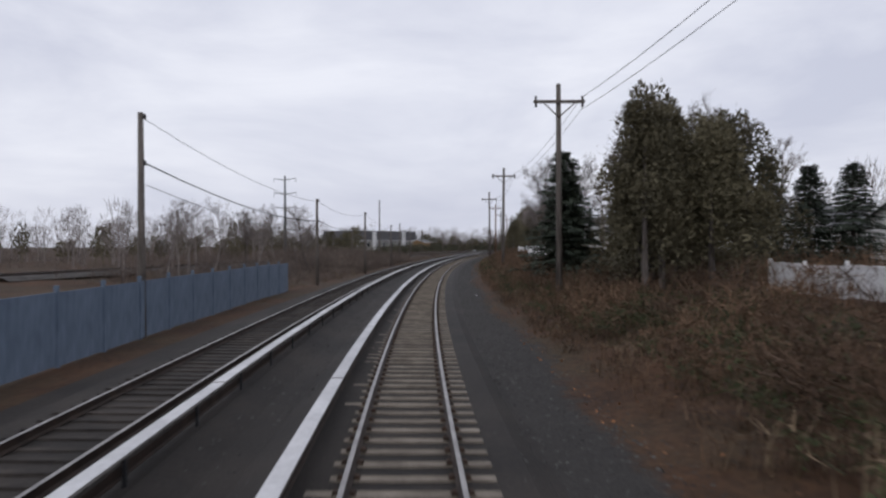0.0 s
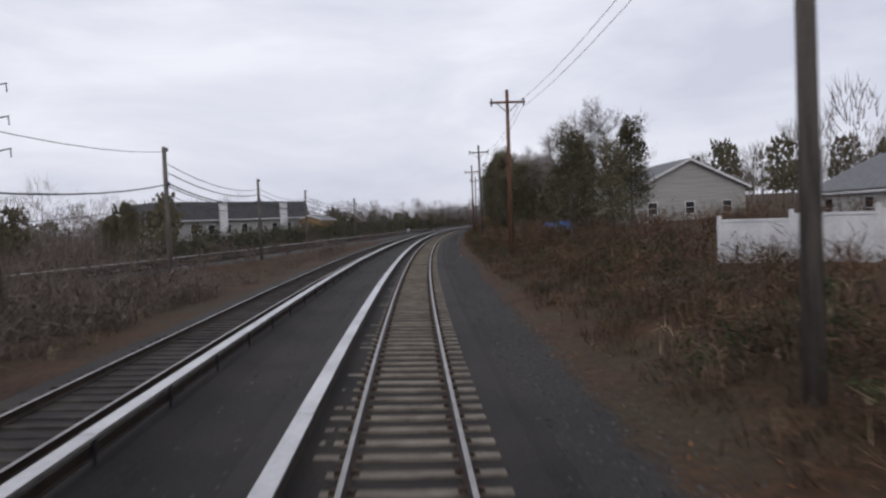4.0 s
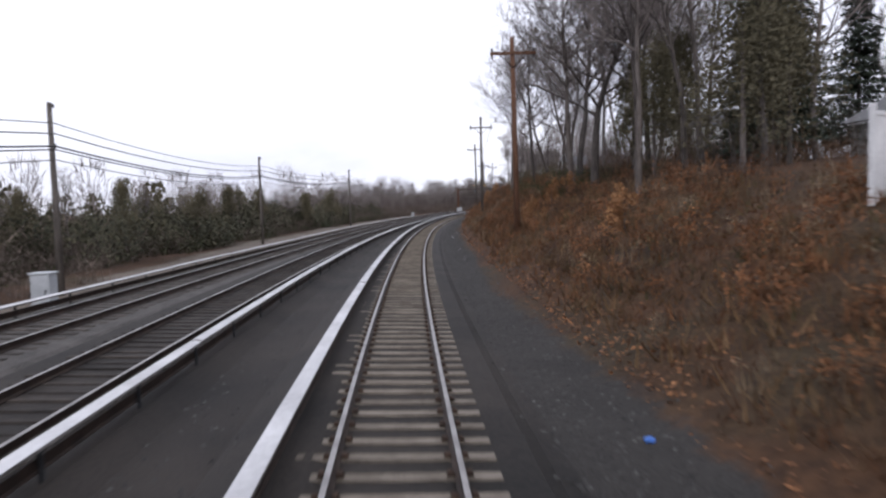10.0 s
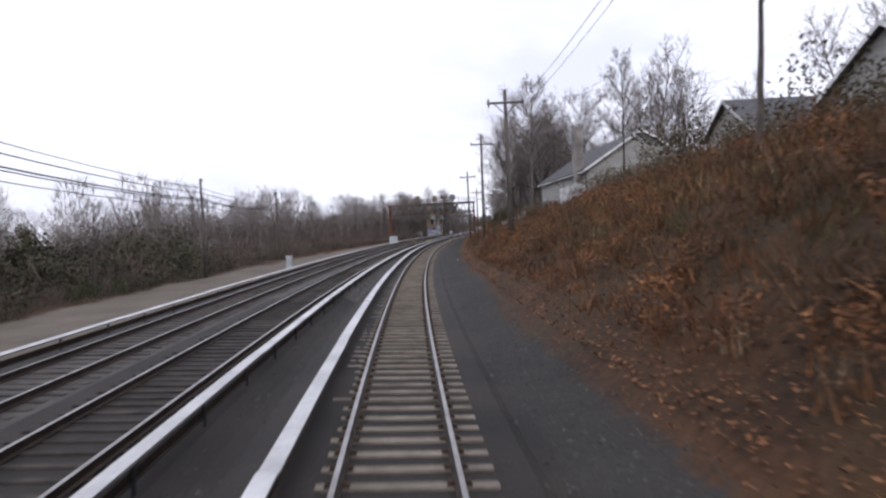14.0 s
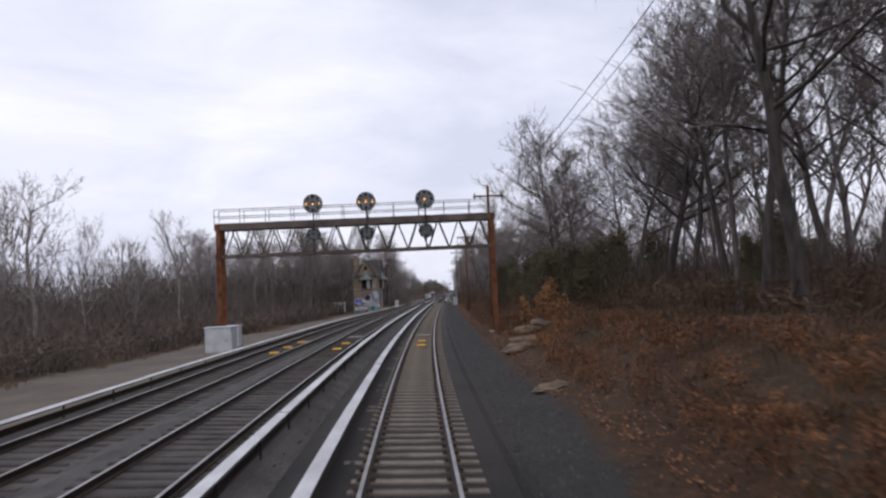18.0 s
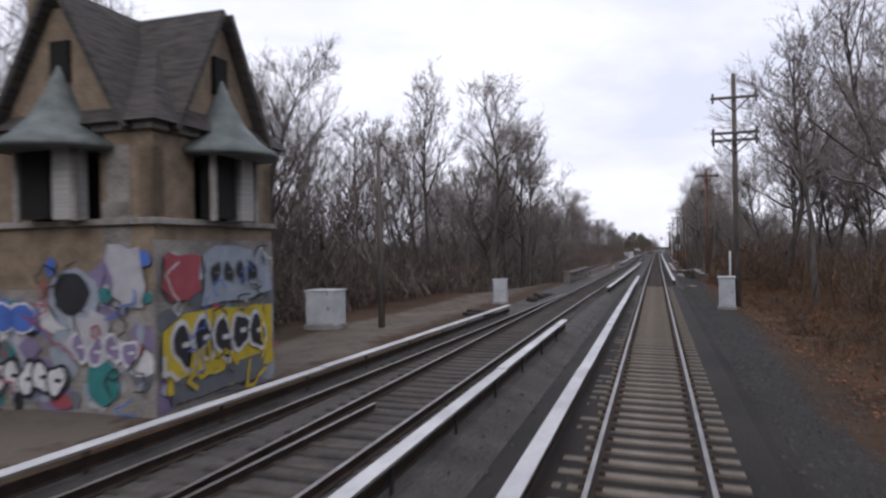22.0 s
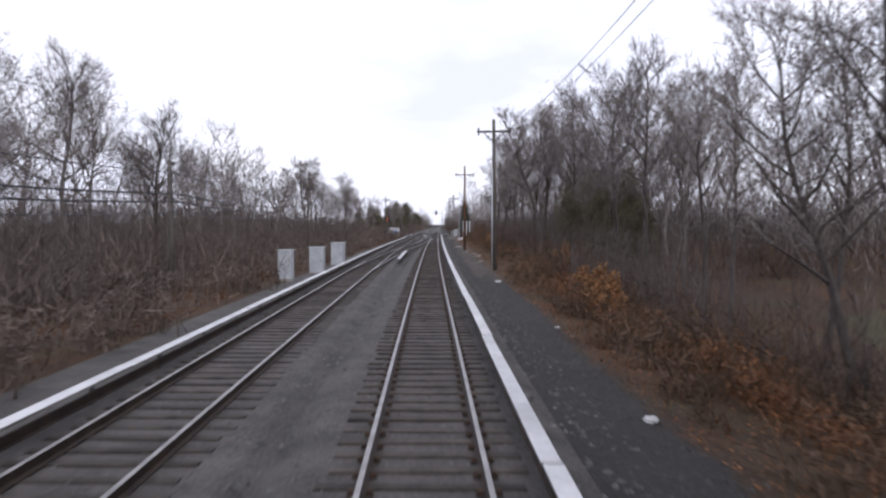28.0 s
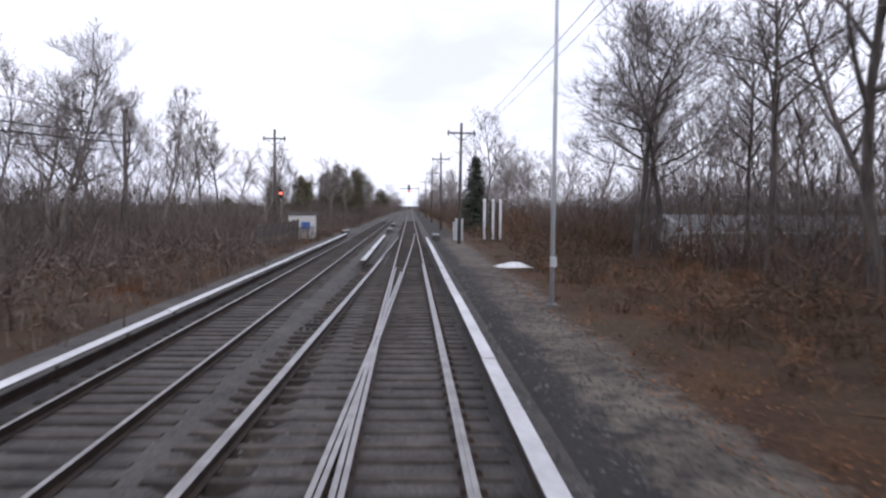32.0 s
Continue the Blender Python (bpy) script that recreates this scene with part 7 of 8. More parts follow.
def car(s, l, turn, paint, label, lights=False):
    z = -5.2
    e = tagged(holder("car", spot(s, l, z, turn)), label, "car", "cars on the road")
    L, Wd = 4.6, 1.8
    prof = [(-2.3, 0.35), (-2.28, 0.75), (-1.45, 0.92), (-0.75, 1.38), (0.75, 1.42), (1.55, 1.0), (2.25, 0.92), (2.3, 0.4)]
    v, f = [], []
    for x, k in ((-Wd / 2, 1.0), (-Wd / 2 + 0.12, 1.02), (Wd / 2 - 0.12, 1.02), (Wd / 2, 1.0)):
        for y, h in prof:
            inset = 0.14 * max(0.0, h - 0.9) / 0.5 * (1 if x > 0 else -1) if abs(abs(x) - Wd / 2) < 0.01 else 0.0
            v.append((x - inset, y, h * k))
    n = len(prof)
    for j in range(3):
        for i in range(n - 1):
            f.append((j * n + i, j * n + i + 1, (j + 1) * n + i + 1, (j + 1) * n + i))
        f.append((j * n, (j + 1) * n, (j + 1) * n + n - 1, j * n + n - 1))
    f += [tuple(range(n))[::-1], tuple(3 * n + i for i in range(n))]
    part("body", mesh_of("body", v, f, paint), e)
    part("windscreen", quad_prism("windscreen", [(-0.68, -1.42, 0.96), (0.68, -1.42, 0.96), (0.6, -0.8, 1.37), (-0.6, -0.8, 1.37)], 0.02, M_GLASS), e)
    part("rear_window", quad_prism("rear_window", [(0.68, 1.53, 1.03), (-0.68, 1.53, 1.03), (-0.6, 0.82, 1.41), (0.6, 0.82, 1.41)], 0.02, M_GLASS), e)
    for sd in (-1, 1):
        part("side_window", box_data("side_window", (0.03, 1.5, 0.3), M_GLASS, 0, (sd * 0.84, 0.02, 1.16)), e)
    for x in (-0.82, 0.82):
        for y in (-1.45, 1.4):
            w = part("wheel", tube_data("tyre", (x - 0.1, y, 0.33), (x + 0.1, y, 0.33), 0.33, 0.33, M_BLACK, 16), e)
            part("rim", tube_data("rim", (x - 0.11, y, 0.33), (x + 0.11, y, 0.33), 0.19, 0.19, M_STEEL, 10), w)
    for x in (-0.65, 0.65):
        part("headlight", box_data("headlight", (0.35, 0.06, 0.16), M_HEAD if lights else M_LENS, 0.02, (x, -2.3, 0.66)), e)
        part("tail_light", box_data("tail_light", (0.3, 0.06, 0.2), M_TAIL, 0.02, (x, 2.28, 0.78)), e)


M_HEAD = bpy.data.materials.new("lit_headlight")
M_HEAD.use_nodes = True
M_HEAD.node_tree.nodes["Principled BSDF"].inputs["Emission Color"].default_value = (1.0, 0.96, 0.9, 1)
M_HEAD.node_tree.nodes["Principled BSDF"].inputs["Emission Strength"].default_value = 4.0
M_TAIL = material("red_lens", (0.2, 0.01, 0.01), (0.4, 0.02, 0.02), 5.0, 0.3)
M_CARDARK = material("dark_car_paint", (0.012, 0.015, 0.02), (0.025, 0.03, 0.036), 2.0, 0.25)
M_CARGREY = material("grey_car_paint", (0.08, 0.085, 0.09), (0.13, 0.135, 0.14), 2.0, 0.25)
car(706.2, 17.8, -50, M_CARDARK, "dark saloon car on the wet road")
car(726, 27.6, -28, M_CARGREY, "grey car with lit headlights on the side road", True)


M_CONC_DARK = material("grimy_concrete", (0.05, 0.045, 0.04), (0.17, 0.155, 0.14), 0.8, 0.9, bump=0.5)
M_GIRDER_POST = material("purple_brown_steel", (0.06, 0.035, 0.032), (0.15, 0.095, 0.09), 2.5, 0.75, bump=0.4)
M_WORN = material("worn_coping", (0.085, 0.073, 0.068), (0.2, 0.178, 0.17), 0.9, 0.85, bump=0.4)


def scrawl(parent, centre, across, along, mat, seed, size=0.25, wide=0.05, turns=9):
    """One sprayed sign: short bars in a looping row, laid on a surface spanned by two directions."""
    rng = random.Random(seed)
    c, u, w = Vector(centre), Vector(across), Vector(along)
    p, a = Vector((0.0, 0.0)), 0.0
    n = u.cross(w).normalized()
    for k in range(turns):
        a += rng.uniform(0.9, 2.0) * rng.choice((1, 1, -1))
        q = Vector((p.x + math.cos(a) * size * 0.7 + size * 0.12, max(-size, min(size, p.y + math.sin(a) * size))))
        d = (q - p).normalized() * wide
        e = Vector((-d.y, d.x))
        v = [c + u * z.x + w * z.y + n * (0.004 + 0.002 * k) for z in (p - d - e, q + d - e, q + d + e, p - d + e)]
        part("painted_mark", mesh_of("painted_mark", v, [(0, 1, 2, 3)], mat), parent)
        p = q


def bridge():
    e = tagged(holder("railway_bridge"), "skew railway bridge with pink-painted girders over a road", "bridge", kind="structure")
    part("deck", sweep("deck", [(-8.3, -1.3), (2.5, -1.3), (2.5, -0.46), (-8.3, -0.46)], 670.5, 708.5, lat_own, M_CONC_DARK, 4.0, tilt=False), e)
    for off, lab, half in ((2.2, 1, 0.27), (-7.75, -1, 0.22)):
        g = part("girder", sweep("girder", [(off - 0.1, -1.6), (off + 0.1, -1.6), (off + 0.1, 0.06), (off - 0.1, 0.06)], 670.0, 709.0, lat_own, M_PINK, 4.0, tilt=False), e, None, "faded pink plate girder")
        part("flange", sweep("flange", [(off - half, 0.06), (off + half, 0.06), (off + half, 0.1), (off - half, 0.1)], 670.0, 709.0, lat_own, M_PINK if lab > 0 else M_WORN, 4.0, tilt=False), g)
        part("handrail", sweep("handrail", [(off + 0.22 * lab, 0.42), (off + 0.22 * lab + 0.05, 0.42), (off + 0.22 * lab + 0.05, 0.47), (off + 0.22 * lab, 0.47)], 670.0, 709.0, lat_own, M_PINK, 4.0, tilt=False), g)
        s = 670.6
        post = box_data("post", (0.06, 0.06, 0.34), M_GIRDER_POST, 0, (0, 0, 0.26))
        while s < 709:
            part("post", post, g, spot(s, off + 0.25 * lab, 0))
            s += 2.35
    part("trough", sweep("trough", [(1.68, -0.4), (1.88, -0.4), (1.88, -0.02), (1.68, -0.02)], 670, 709, lat_own, M_CLIP, 4.0, tilt=False), e, None, "dark cable trough")
    for sa, sb in ((666.5, 675.0), (704.0, 712.5)):
        v = []
        for z in (-6.0, -0.47):
            for s, l in ((sa, -8.6), (sa, 3.2), (sb, 3.2), (sb, -8.6)):
                x, y = at_sl(s, l)
                v.append((float(x), float(y), z))
        part("abutment", mesh_of("abutment", v, [(0, 1, 2, 3), (7, 6, 5, 4), (0, 4, 5, 1), (1, 5, 6, 2), (2, 6, 7, 3), (3, 7, 4, 0)], M_CONC), e)
    # parapets on the approaches
    for s0, s1, l, h in ((657.5, 676, 4.75, 0.0), (650, 669.5, -8.05, 0.62), (709.5, 722, 3.4, 0.12), (709.5, 716, -8.1, 0.4)):
        pa = part("parapet", sweep("parapet", [(l - 0.22, -3.0 if l > 4 else -0.8), (l + 0.22, -3.0 if l > 4 else -0.8), (l + 0.22, h - 0.14), (l - 0.22, h - 0.14)], s0, s1, lat_own, M_CONC_DARK, 3.0, tilt=False), e, None, "stained concrete parapet")
        part("coping", sweep("coping", [(l - 0.32, h - 0.14), (l + 0.32, h - 0.14), (l + 0.32, h), (l - 0.32, h)], s0 - 0.1, s1 + 0.1, lat_own, M_WORN, 3.0, tilt=False), pa)
        part("end_block", box_data("end_block", (0.7, 0.7, 1.2), M_CONC_DARK, 0.05, (0, 0, 0)), pa, spot(s0 - 0.3, l, h - 0.5))
    rng = random.Random(3)
    mats = [material("graffiti_paint", c, tuple(min(1, k * 1.3) for k in c), 3.0, 0.7) for c in ((0.02, 0.02, 0.02), (0.5, 0.5, 0.5), (0.4, 0.36, 0.05))]
    for i in range(26):
        s, z, w, h = rng.uniform(651, 667), rng.uniform(-0.35, 0.25), rng.uniform(0.2, 0.8), rng.uniform(0.1, 0.3)
        v = []
        for a, b in ((-w, -h), (w * 0.8, -h * rng.uniform(0.5, 1)), (w, h), (-w * 0.7, h * rng.uniform(0.5, 1))):
            x, y = at_sl(s + a * 0.5, -8.05 + 0.226 + 0.002 * i)
            v.append((float(x), float(y), z + b * 0.6))
        part("painted_mark", mesh_of("painted_mark", v, [(0, 1, 2, 3)], rng.choice(mats)), e)


bridge()
M_SPRAY = material("black_spray_paint", (0.012, 0.012, 0.012), (0.035, 0.034, 0.034), 3.0, 0.7)
M_TAG = material("pale_spray_paint", (0.42, 0.42, 0.44), (0.66, 0.66, 0.68), 3.0, 0.7)
inner = tagged(holder("parapet_tags", spot(660, -7.82, 0.0)), "black and white sprayed tags on the concrete parapet", "graffiti", kind="structure")
for i in range(26):
    scrawl(inner, (0.012 + 0.001 * i, -9.3 + i * 0.66, 0.12 + 0.06 * (i % 3)), (0, 1, 0), (0, 0, 1), M_SPRAY if i % 3 else M_TAG, 120 + i, 0.24, 0.05, 10)
wing = tagged(holder("wing_wall", spot(675.3, 4.1, -0.1)), "broad concrete wing wall top sprayed with pale tags", "wall", kind="structure")
part("cap", box_data("cap", (2.9, 2.2, 0.25), M_CONC_DARK, 0.03, (0, 0, -0.13)), wing)
part("stem", box_data("stem", (2.7, 1.9, 5.0), M_CONC_DARK, 0.0, (0, 0, -2.8)), wing)
for i in range(4):
    scrawl(wing, (-1.3 + 0.7 * i, -0.6 + 0.25 * (i % 2), 0.0), (1, 0, 0), (0, 1, 0), M_TAG, 60 + i, 0.38, 0.05, 9)
    scrawl(wing, (-1.2 + 0.7 * i, 0.4 + 0.25 * (i % 2), 0.0), (1, 0, 0), (0, 1, 0), M_TAG, 70 + i, 0.34, 0.045, 9)
tags = tagged(holder("wall_tags", spot(666.5, 4.75, 0.0)), "row of pale sprayed tags along the wall coping", "graffiti", kind="structure")
for i in range(28):
    scrawl(tags, (0.0, -8.2 + i * 0.6, 0.002), (0, 1, 0), (-1, 0, 0), M_TAG, 80 + i, 0.2, 0.045, 11)
M_GUARD = material("dull_guard_rail", (0.06, 0.055, 0.05), (0.15, 0.135, 0.125), 1.5, 0.6, metal=0.3)
guard = tagged(holder("guard_rail"), "dull steel guard rail on posts along the road edge", "guard rail", kind="structure")
g_beam, g_post = [], box_data("post", (0.14, 0.14, 0.85), M_GUARD, 0.01, (0, 0, 0.4))
for i in range(22):
    l = 7.5 + i * 1.35
    s = skew(l) - 8.3 - 0.02 * i
    part("post", g_post, guard, spot(s, l, -5.32, -49))
    x, y = at_sl(s, l)
    g_beam.append((float(x), float(y)))
g_v, g_f = [], []
for x, y in g_beam:
    for dy, z in ((0.10, -4.86), (0.14, -4.74), (0.08, -4.66), (0.14, -4.58), (0.10, -4.46)):
        g_v.append((x - dy * 0.7, y + dy * 0.7, z))
for i in range(len(g_beam) - 1):
    for j in range(4):
        g_f.append((i * 5 + j, i * 5 + j + 1, i * 5 + j + 6, i * 5 + j + 5))
part("beam", mesh_of("beam", g_v, g_f, M_GUARD), guard)
stub = tagged(holder("marker_post", spot(649.7, 4.5, -0.5)), "short dark timber stub beside the path", "post", "marker posts")
part("post", box_data("post", (0.2, 0.2, 0.85), M_POLE, 0.02, (0, 0, 0.4)), stub)
stick = tagged(holder("marker_post", spot(647.4, 5.0, -0.5) @ Matrix.Rotation(radians(12), 4, "Y")), "thin pale leaning marker stake", "post", "marker posts")
part("post", tube_data("post", (0, 0, 0), (0, 0, 1.3), 0.035, 0.03, M_CONC, 8), stick)
cone = tagged(holder("traffic_cone", spot(689.6, -6.15, -0.46)), "orange traffic cone on the bridge edge", "cone")
M_ORANGE = material("orange_plastic", (0.5, 0.09, 0.02), (0.75, 0.16, 0.03), 3.0, 0.5)
part("cone", lathe_data("cone", [(0.17, 0.03), (0.15, 0.06), (0.03, 0.72)], M_ORANGE, 12), cone)
part("base", box_data("base", (0.38, 0.38, 0.04), M_BLACK, 0.01, (0, 0, 0.02)), cone)
part("stripe", lathe_data("stripe", [(0.117, 0.25), (0.093, 0.4)], M_WHITE, 12), cone)


# ======== fences ========
def panel_fence(name, pts, h, mat, label, post_mat, pitch=2.4, thick=0.05, cap=True, group="fences", lift=0.0):
    """Panels and posts along a line of (s, l) points."""
    e = tagged(holder(name), label, "fence", group)
    for (s0, l0), (s1, l1) in zip(pts[:-1], pts[1:]):
        L = math.hypot(s1 - s0, l1 - l0)
        n = max(1, round(L / pitch))
        for i in range(n):
            a, b = i / n, (i + 1) / n
            sa, la, sb, lb = s0 + (s1 - s0) * a, l0 + (l1 - l0) * a, s0 + (s1 - s0) * b, l0 + (l1 - l0) * b
            x0, y0 = at_sl(sa, la)
            x1, y1 = at_sl(sb, lb)
            za, zb = ground_z(sa, la) + lift, ground_z(sb, lb) + lift
            zm = (za + zb) / 2
            d = Vector((float(x1 - x0), float(y1 - y0), 0))
            m = Matrix.Translation(((float(x0 + x1)) / 2, (float(y0 + y1)) / 2, zm)) @ Matrix.Rotation(math.atan2(d.y, d.x), 4, "Z")
            part("panel", box_data("panel", (d.length - 0.1, thick, h), mat, 0, (0, 0, h / 2 + 0.05)), e, m)
            if cap:
                part("top_rail", box_data("top_rail", (d.length - 0.1, thick + 0.05, 0.1), post_mat, 0.01, (0, 0, h + 0.06)), e, m)
            part("post", box_data("post", (0.12, 0.12, h + 0.25), post_mat, 0.01, (-d.length / 2, 0, (h + 0.25) / 2)), e, m)
    return e


panel_fence("sheet_fence", [(-22, -9.9), (14, -10.0), (51.5, -10.6)], 2.1, M_BLUEFENCE, "faded blue sheet-metal fence along the ballast", M_BLUEFENCE, 3.0, 0.05, False, "sheet fences")
panel_fence("vinyl_fence", [(29, 15.0), (16, 15.5), (0, 17)], 1.1, M_WHITE, "white vinyl panel fence on the bank", M_WHITE)
panel_fence("vinyl_fence", [(82.6, 10.4), (82, 18), (81.5, 34)], 1.3, M_WHITE, "white vinyl garden fence across the bank", M_WHITE, lift=0.2)
panel_fence("vinyl_fence", [(128, 11.3), (121, 15.5), (117, 18.3)], 1.5, M_WHITE, "white vinyl garden fence before houses", M_WHITE)
panel_fence("vinyl_fence", [(274.5, 10.3), (279, 17), (281, 24), (280.5, 38)], 1.95, M_WHITE, "long white vinyl fence on top of the bank", M_WHITE, lift=-0.3)
panel_fence("vinyl_fence", [(424, 14.2), (431, 13.3)], 1.9, M_WHITE, "tall white fence panels above the slope", M_WHITE)
M_GRIME = material("grimy_white_boards", (0.14, 0.13, 0.12), (0.48, 0.465, 0.45), 0.9, 0.8, bump=0.3)
panel_fence("vinyl_fence", [(433, 10.2), (444, 9.7), (456, 9.5)], 1.5, M_GRIME, "grimy white fence half hidden by brush", M_GRIME, lift=-0.45)
panel_fence("vinyl_fence", [(357, 12.6), (355.5, 16), (354, 20)], 1.5, M_GRIME, "stepped pale fence on top of the bank", M_GRIME, 1.8)
M_CHAIN = material("grey_wood_fence", (0.06, 0.05, 0.045), (0.13, 0.11, 0.1), 1.5, 0.9, bump=0.4)
panel_fence("board_fence", [(915, -11.5), (935, -11.2)], 1.8, M_CHAIN, "dark weathered board fence", M_CHAIN)


# ======== trackside equipment ========
def cabinet(s, l, w, d, h, label, turn=0.0, base=None, pipe=False):
    z = ground_z(s, l) if base is None else base
    e = tagged(holder("equipment_cabinet", spot(s, l, z - 0.05, turn)), label, "cabinet", "trackside cabinets")
    part("plinth", box_data("plinth", (w + 0.15, d + 0.15, 0.22), M_CONC, 0.02, (0, 0, 0.08)), e)
    part("body", box_data("body", (w, d, h), M_BOX, 0.02, (0, 0, 0.19 + h / 2)), e)
    part("lid", box_data("lid", (w + 0.1, d + 0.1, 0.07), M_BOX, 0.02, (0, 0, 0.22 + h)), e)
    dr = part("door", box_data("door", (w - 0.12, 0.03, h - 0.14), M_BOX, 0.01, (0, -d / 2 - 0.012, 0.19 + h / 2)), e)
    part("handle", box_data("handle", (0.03, 0.05, 0.16), M_BLACK, 0.008, (w * 0.3, -d / 2 - 0.045, 0.19 + h / 2)), dr)
    for k in (0.25, 0.75):
        part("hinge", box_data("hinge", (0.03, 0.03, 0.12), M_STEEL, 0, (-w / 2 + 0.05, -d / 2 - 0.035, 0.19 + h * k)), dr)
    if pipe:
        part("conduit", tube_data("conduit", (w * 0.25, d / 2 + 0.06, 0), (w * 0.25, d / 2 + 0.06, h + 1.6), 0.05, 0.05, M_BOX, 8), e)


cabinet(622.6, 3.68, 0.8, 1.15, 1.5, "pale grey steel relay cabinet beside a pole", -4, None, True)
cabinet(625.6, -9.25, 0.8, 0.7, 1.35, "small pale grey cabinet on sandy ground", 3)
cabinet(611.5, -14.2, 1.4, 1.2, 1.5, "grey cabinet behind the signal tower")
cabinet(604.5, -18.8, 2.6, 2.2, 1.8, "long pale grey equipment shed beside the tower")
cabinet(791.5, -8.6, 0.8, 0.8, 1.65, "pale grey cabinet by the third rail")
cabinet(797.6, -7.75, 0.95, 0.85, 1.7, "pale grey upright cabinet by the track")
cabinet(806.9, -7.6, 1.0, 1.3, 1.75, "tall pale grey cabinet by the track")
cabinet(945, 5.9, 0.9, 0.9, 1.7, "white cabinet at the end of the path")
cabinet(518.5, -12.9, 1.7, 1.2, 1.55, "blue-grey cabinet beneath the gantry")
cabinet(523.0, -13.4, 0.9, 0.8, 1.4, "grey cabinet beneath the gantry")
cabinet(286.0, -13.4, 0.7, 0.6, 1.3, "small grey cabinet in the grass")
cabinet(430.0, -12.2, 0.5, 0.5, 1.2, "slim white cabinet by the path")


def yellow_box(s, lat, off=0.0):
    e = tagged(holder("track_transponder", spot(s, lat(s) + off, -0.165)), "flat yellow plastic box fixed between the rails", "transponder", "yellow track boxes")
    part("housing", box_data("housing", (0.5, 0.34, 0.1), M_YELLOW, 0.03, (0, 0, 0.05)), e)
    part("base_plate", box_data("base_plate", (0.66, 0.42, 0.02), M_BLACK, 0, (0, 0, 0.005)), e)
    for dx in (-0.28, 0.28):
        part("bolt", tube_data("bolt", (dx, 0, 0.01), (dx, 0, 0.05), 0.03, 0.03, M_STEEL, 6), e)


for s, lat in ((513.2, lat_own), (516.6, lat_own), (513.4, lat_two), (517.5, lat_two), (516.3, lat_three), (512.6, lat_three), (520.5, lat_three)):
    yellow_box(s, lat)
plate = box_data("cover_plate", (1.0, 0.9, 0.06), M_CONC, 0.02, (0, 0, 0.03))
for s, lat, o in ((522.5, lat_own, 0.0), (519.5, lat_two, 1.0), (521.0, lat_three, 0.2), (524.0, lat_two, -0.1)):
    e = tagged(holder("switch_cover", spot(s, lat(s) + o, -0.165)), "pale grey steel cover plate between rails", "cover plate", "cover plates")
    part("cover_plate", plate, e)

# transmission pylon far on the left
py = tagged(holder("transmission_pole", spot(187.7, -54.3, -0.6)), "tall grey transmission mast with three pairs of arms", "pylon")
part("mast", tube_data("mast", (0, 0, 0), (0, 0, 23.4), 0.55, 0.22, M_STEEL, 10), py)
for z in (22.6, 18.6, 14.6):
    for sx in (-1, 1):
        part("arm", tube_data("arm", (0, 0, z - 0.5), (sx * 3.3, 0, z), 0.14, 0.08, M_STEEL, 6), py)
        part("insulator", tube_data("insulator", (sx * 3.2, 0, z), (sx * 3.2, 0, z - 1.1), 0.07, 0.07, M_INSUL, 6), py)


def boulder(s, l, size, seed, label="weathered tan boulder at the foot of the bank"):
    rng = random.Random(seed)
    bm = bmesh.new()
    bmesh.ops.create_icosphere(bm, subdivisions=3, radius=1.0)
    for v in bm.verts:
        n = noise.noise(v.co * 1.3 + Vector((seed * 3.1, 0, 0))) * 0.5 + noise.noise(v.co * 3.1 + Vector((seed, 4, 0))) * 0.22
        v.co *= 1 + n
        v.co = Vector((v.co.x * size[0], v.co.y * size[1], v.co.z * size[2]))
    me = bpy.data.meshes.new("boulder")
    bm.to_mesh(me)
    bm.free()
    me.materials.append(M_ROCK)
    ob = new("boulder", me)
    ob.matrix_world = spot(s, l, ground_z(s, l) + size[2] * 0.1, rng.uniform(0, 360))
    tagged(ob, label, "rock", "rocks")


for i, (s, l, size) in enumerate(((367, 4.4, (0.5, 0.75, 0.16)), (369.5, 5.0, (0.4, 0.6, 0.16)), (365.5, 4.1, (0.25, 0.35, 0.11)), (506.5, 4.9, (0.6, 0.9, 0.28)), (509, 5.4, (0.7, 0.9, 0.3)),
                                  (495, 4.2, (0.4, 0.6, 0.2)), (512.5, 6.2, (0.8, 1.1, 0.35)), (514, 7.2, (0.9, 1.0, 0.4)), (511.2, 5.3, (0.5, 0.7, 0.22)), (515.5, 6.0, (0.45, 0.6, 0.2)))):
    boulder(s, l, size, i + 1)


def rumpled(name, s, l, w, d, h, mat, label, category, seed):
    """A crumpled sheet lying over something."""
    rng = random.Random(seed)
    n = 14
    v, f = [], []
    for i in range(n + 1):
        for j in range(n + 1):
            x, y = (i / n - 0.5) * w, (j / n - 0.5) * d
            k = max(0.0, 1 - (2 * x / w) ** 4) * max(0.0, 1 - (2 * y / d) ** 4)
            v.append((x + rng.gauss(0, 0.02), y + rng.gauss(0, 0.02), h * k * (0.7 + 0.5 * noise.noise((x * 1.1 + seed, y * 1.1, 0))) + 0.03 + rng.random() * 0.05))
    for i in range(n):
        for j in range(n):
            a = i * (n + 1) + j
            f.append((a, a + n + 1, a + n + 2, a + 1))
    ob = new(name, mesh_of(name, v, f, mat))
    ob.matrix_world = spot(s, l, ground_z(s, l), rng.uniform(-20, 20))
    so = ob.modifiers.new("thickness", "SOLIDIFY")
    so.thickness = 0.02
    tagged(ob, label, category)


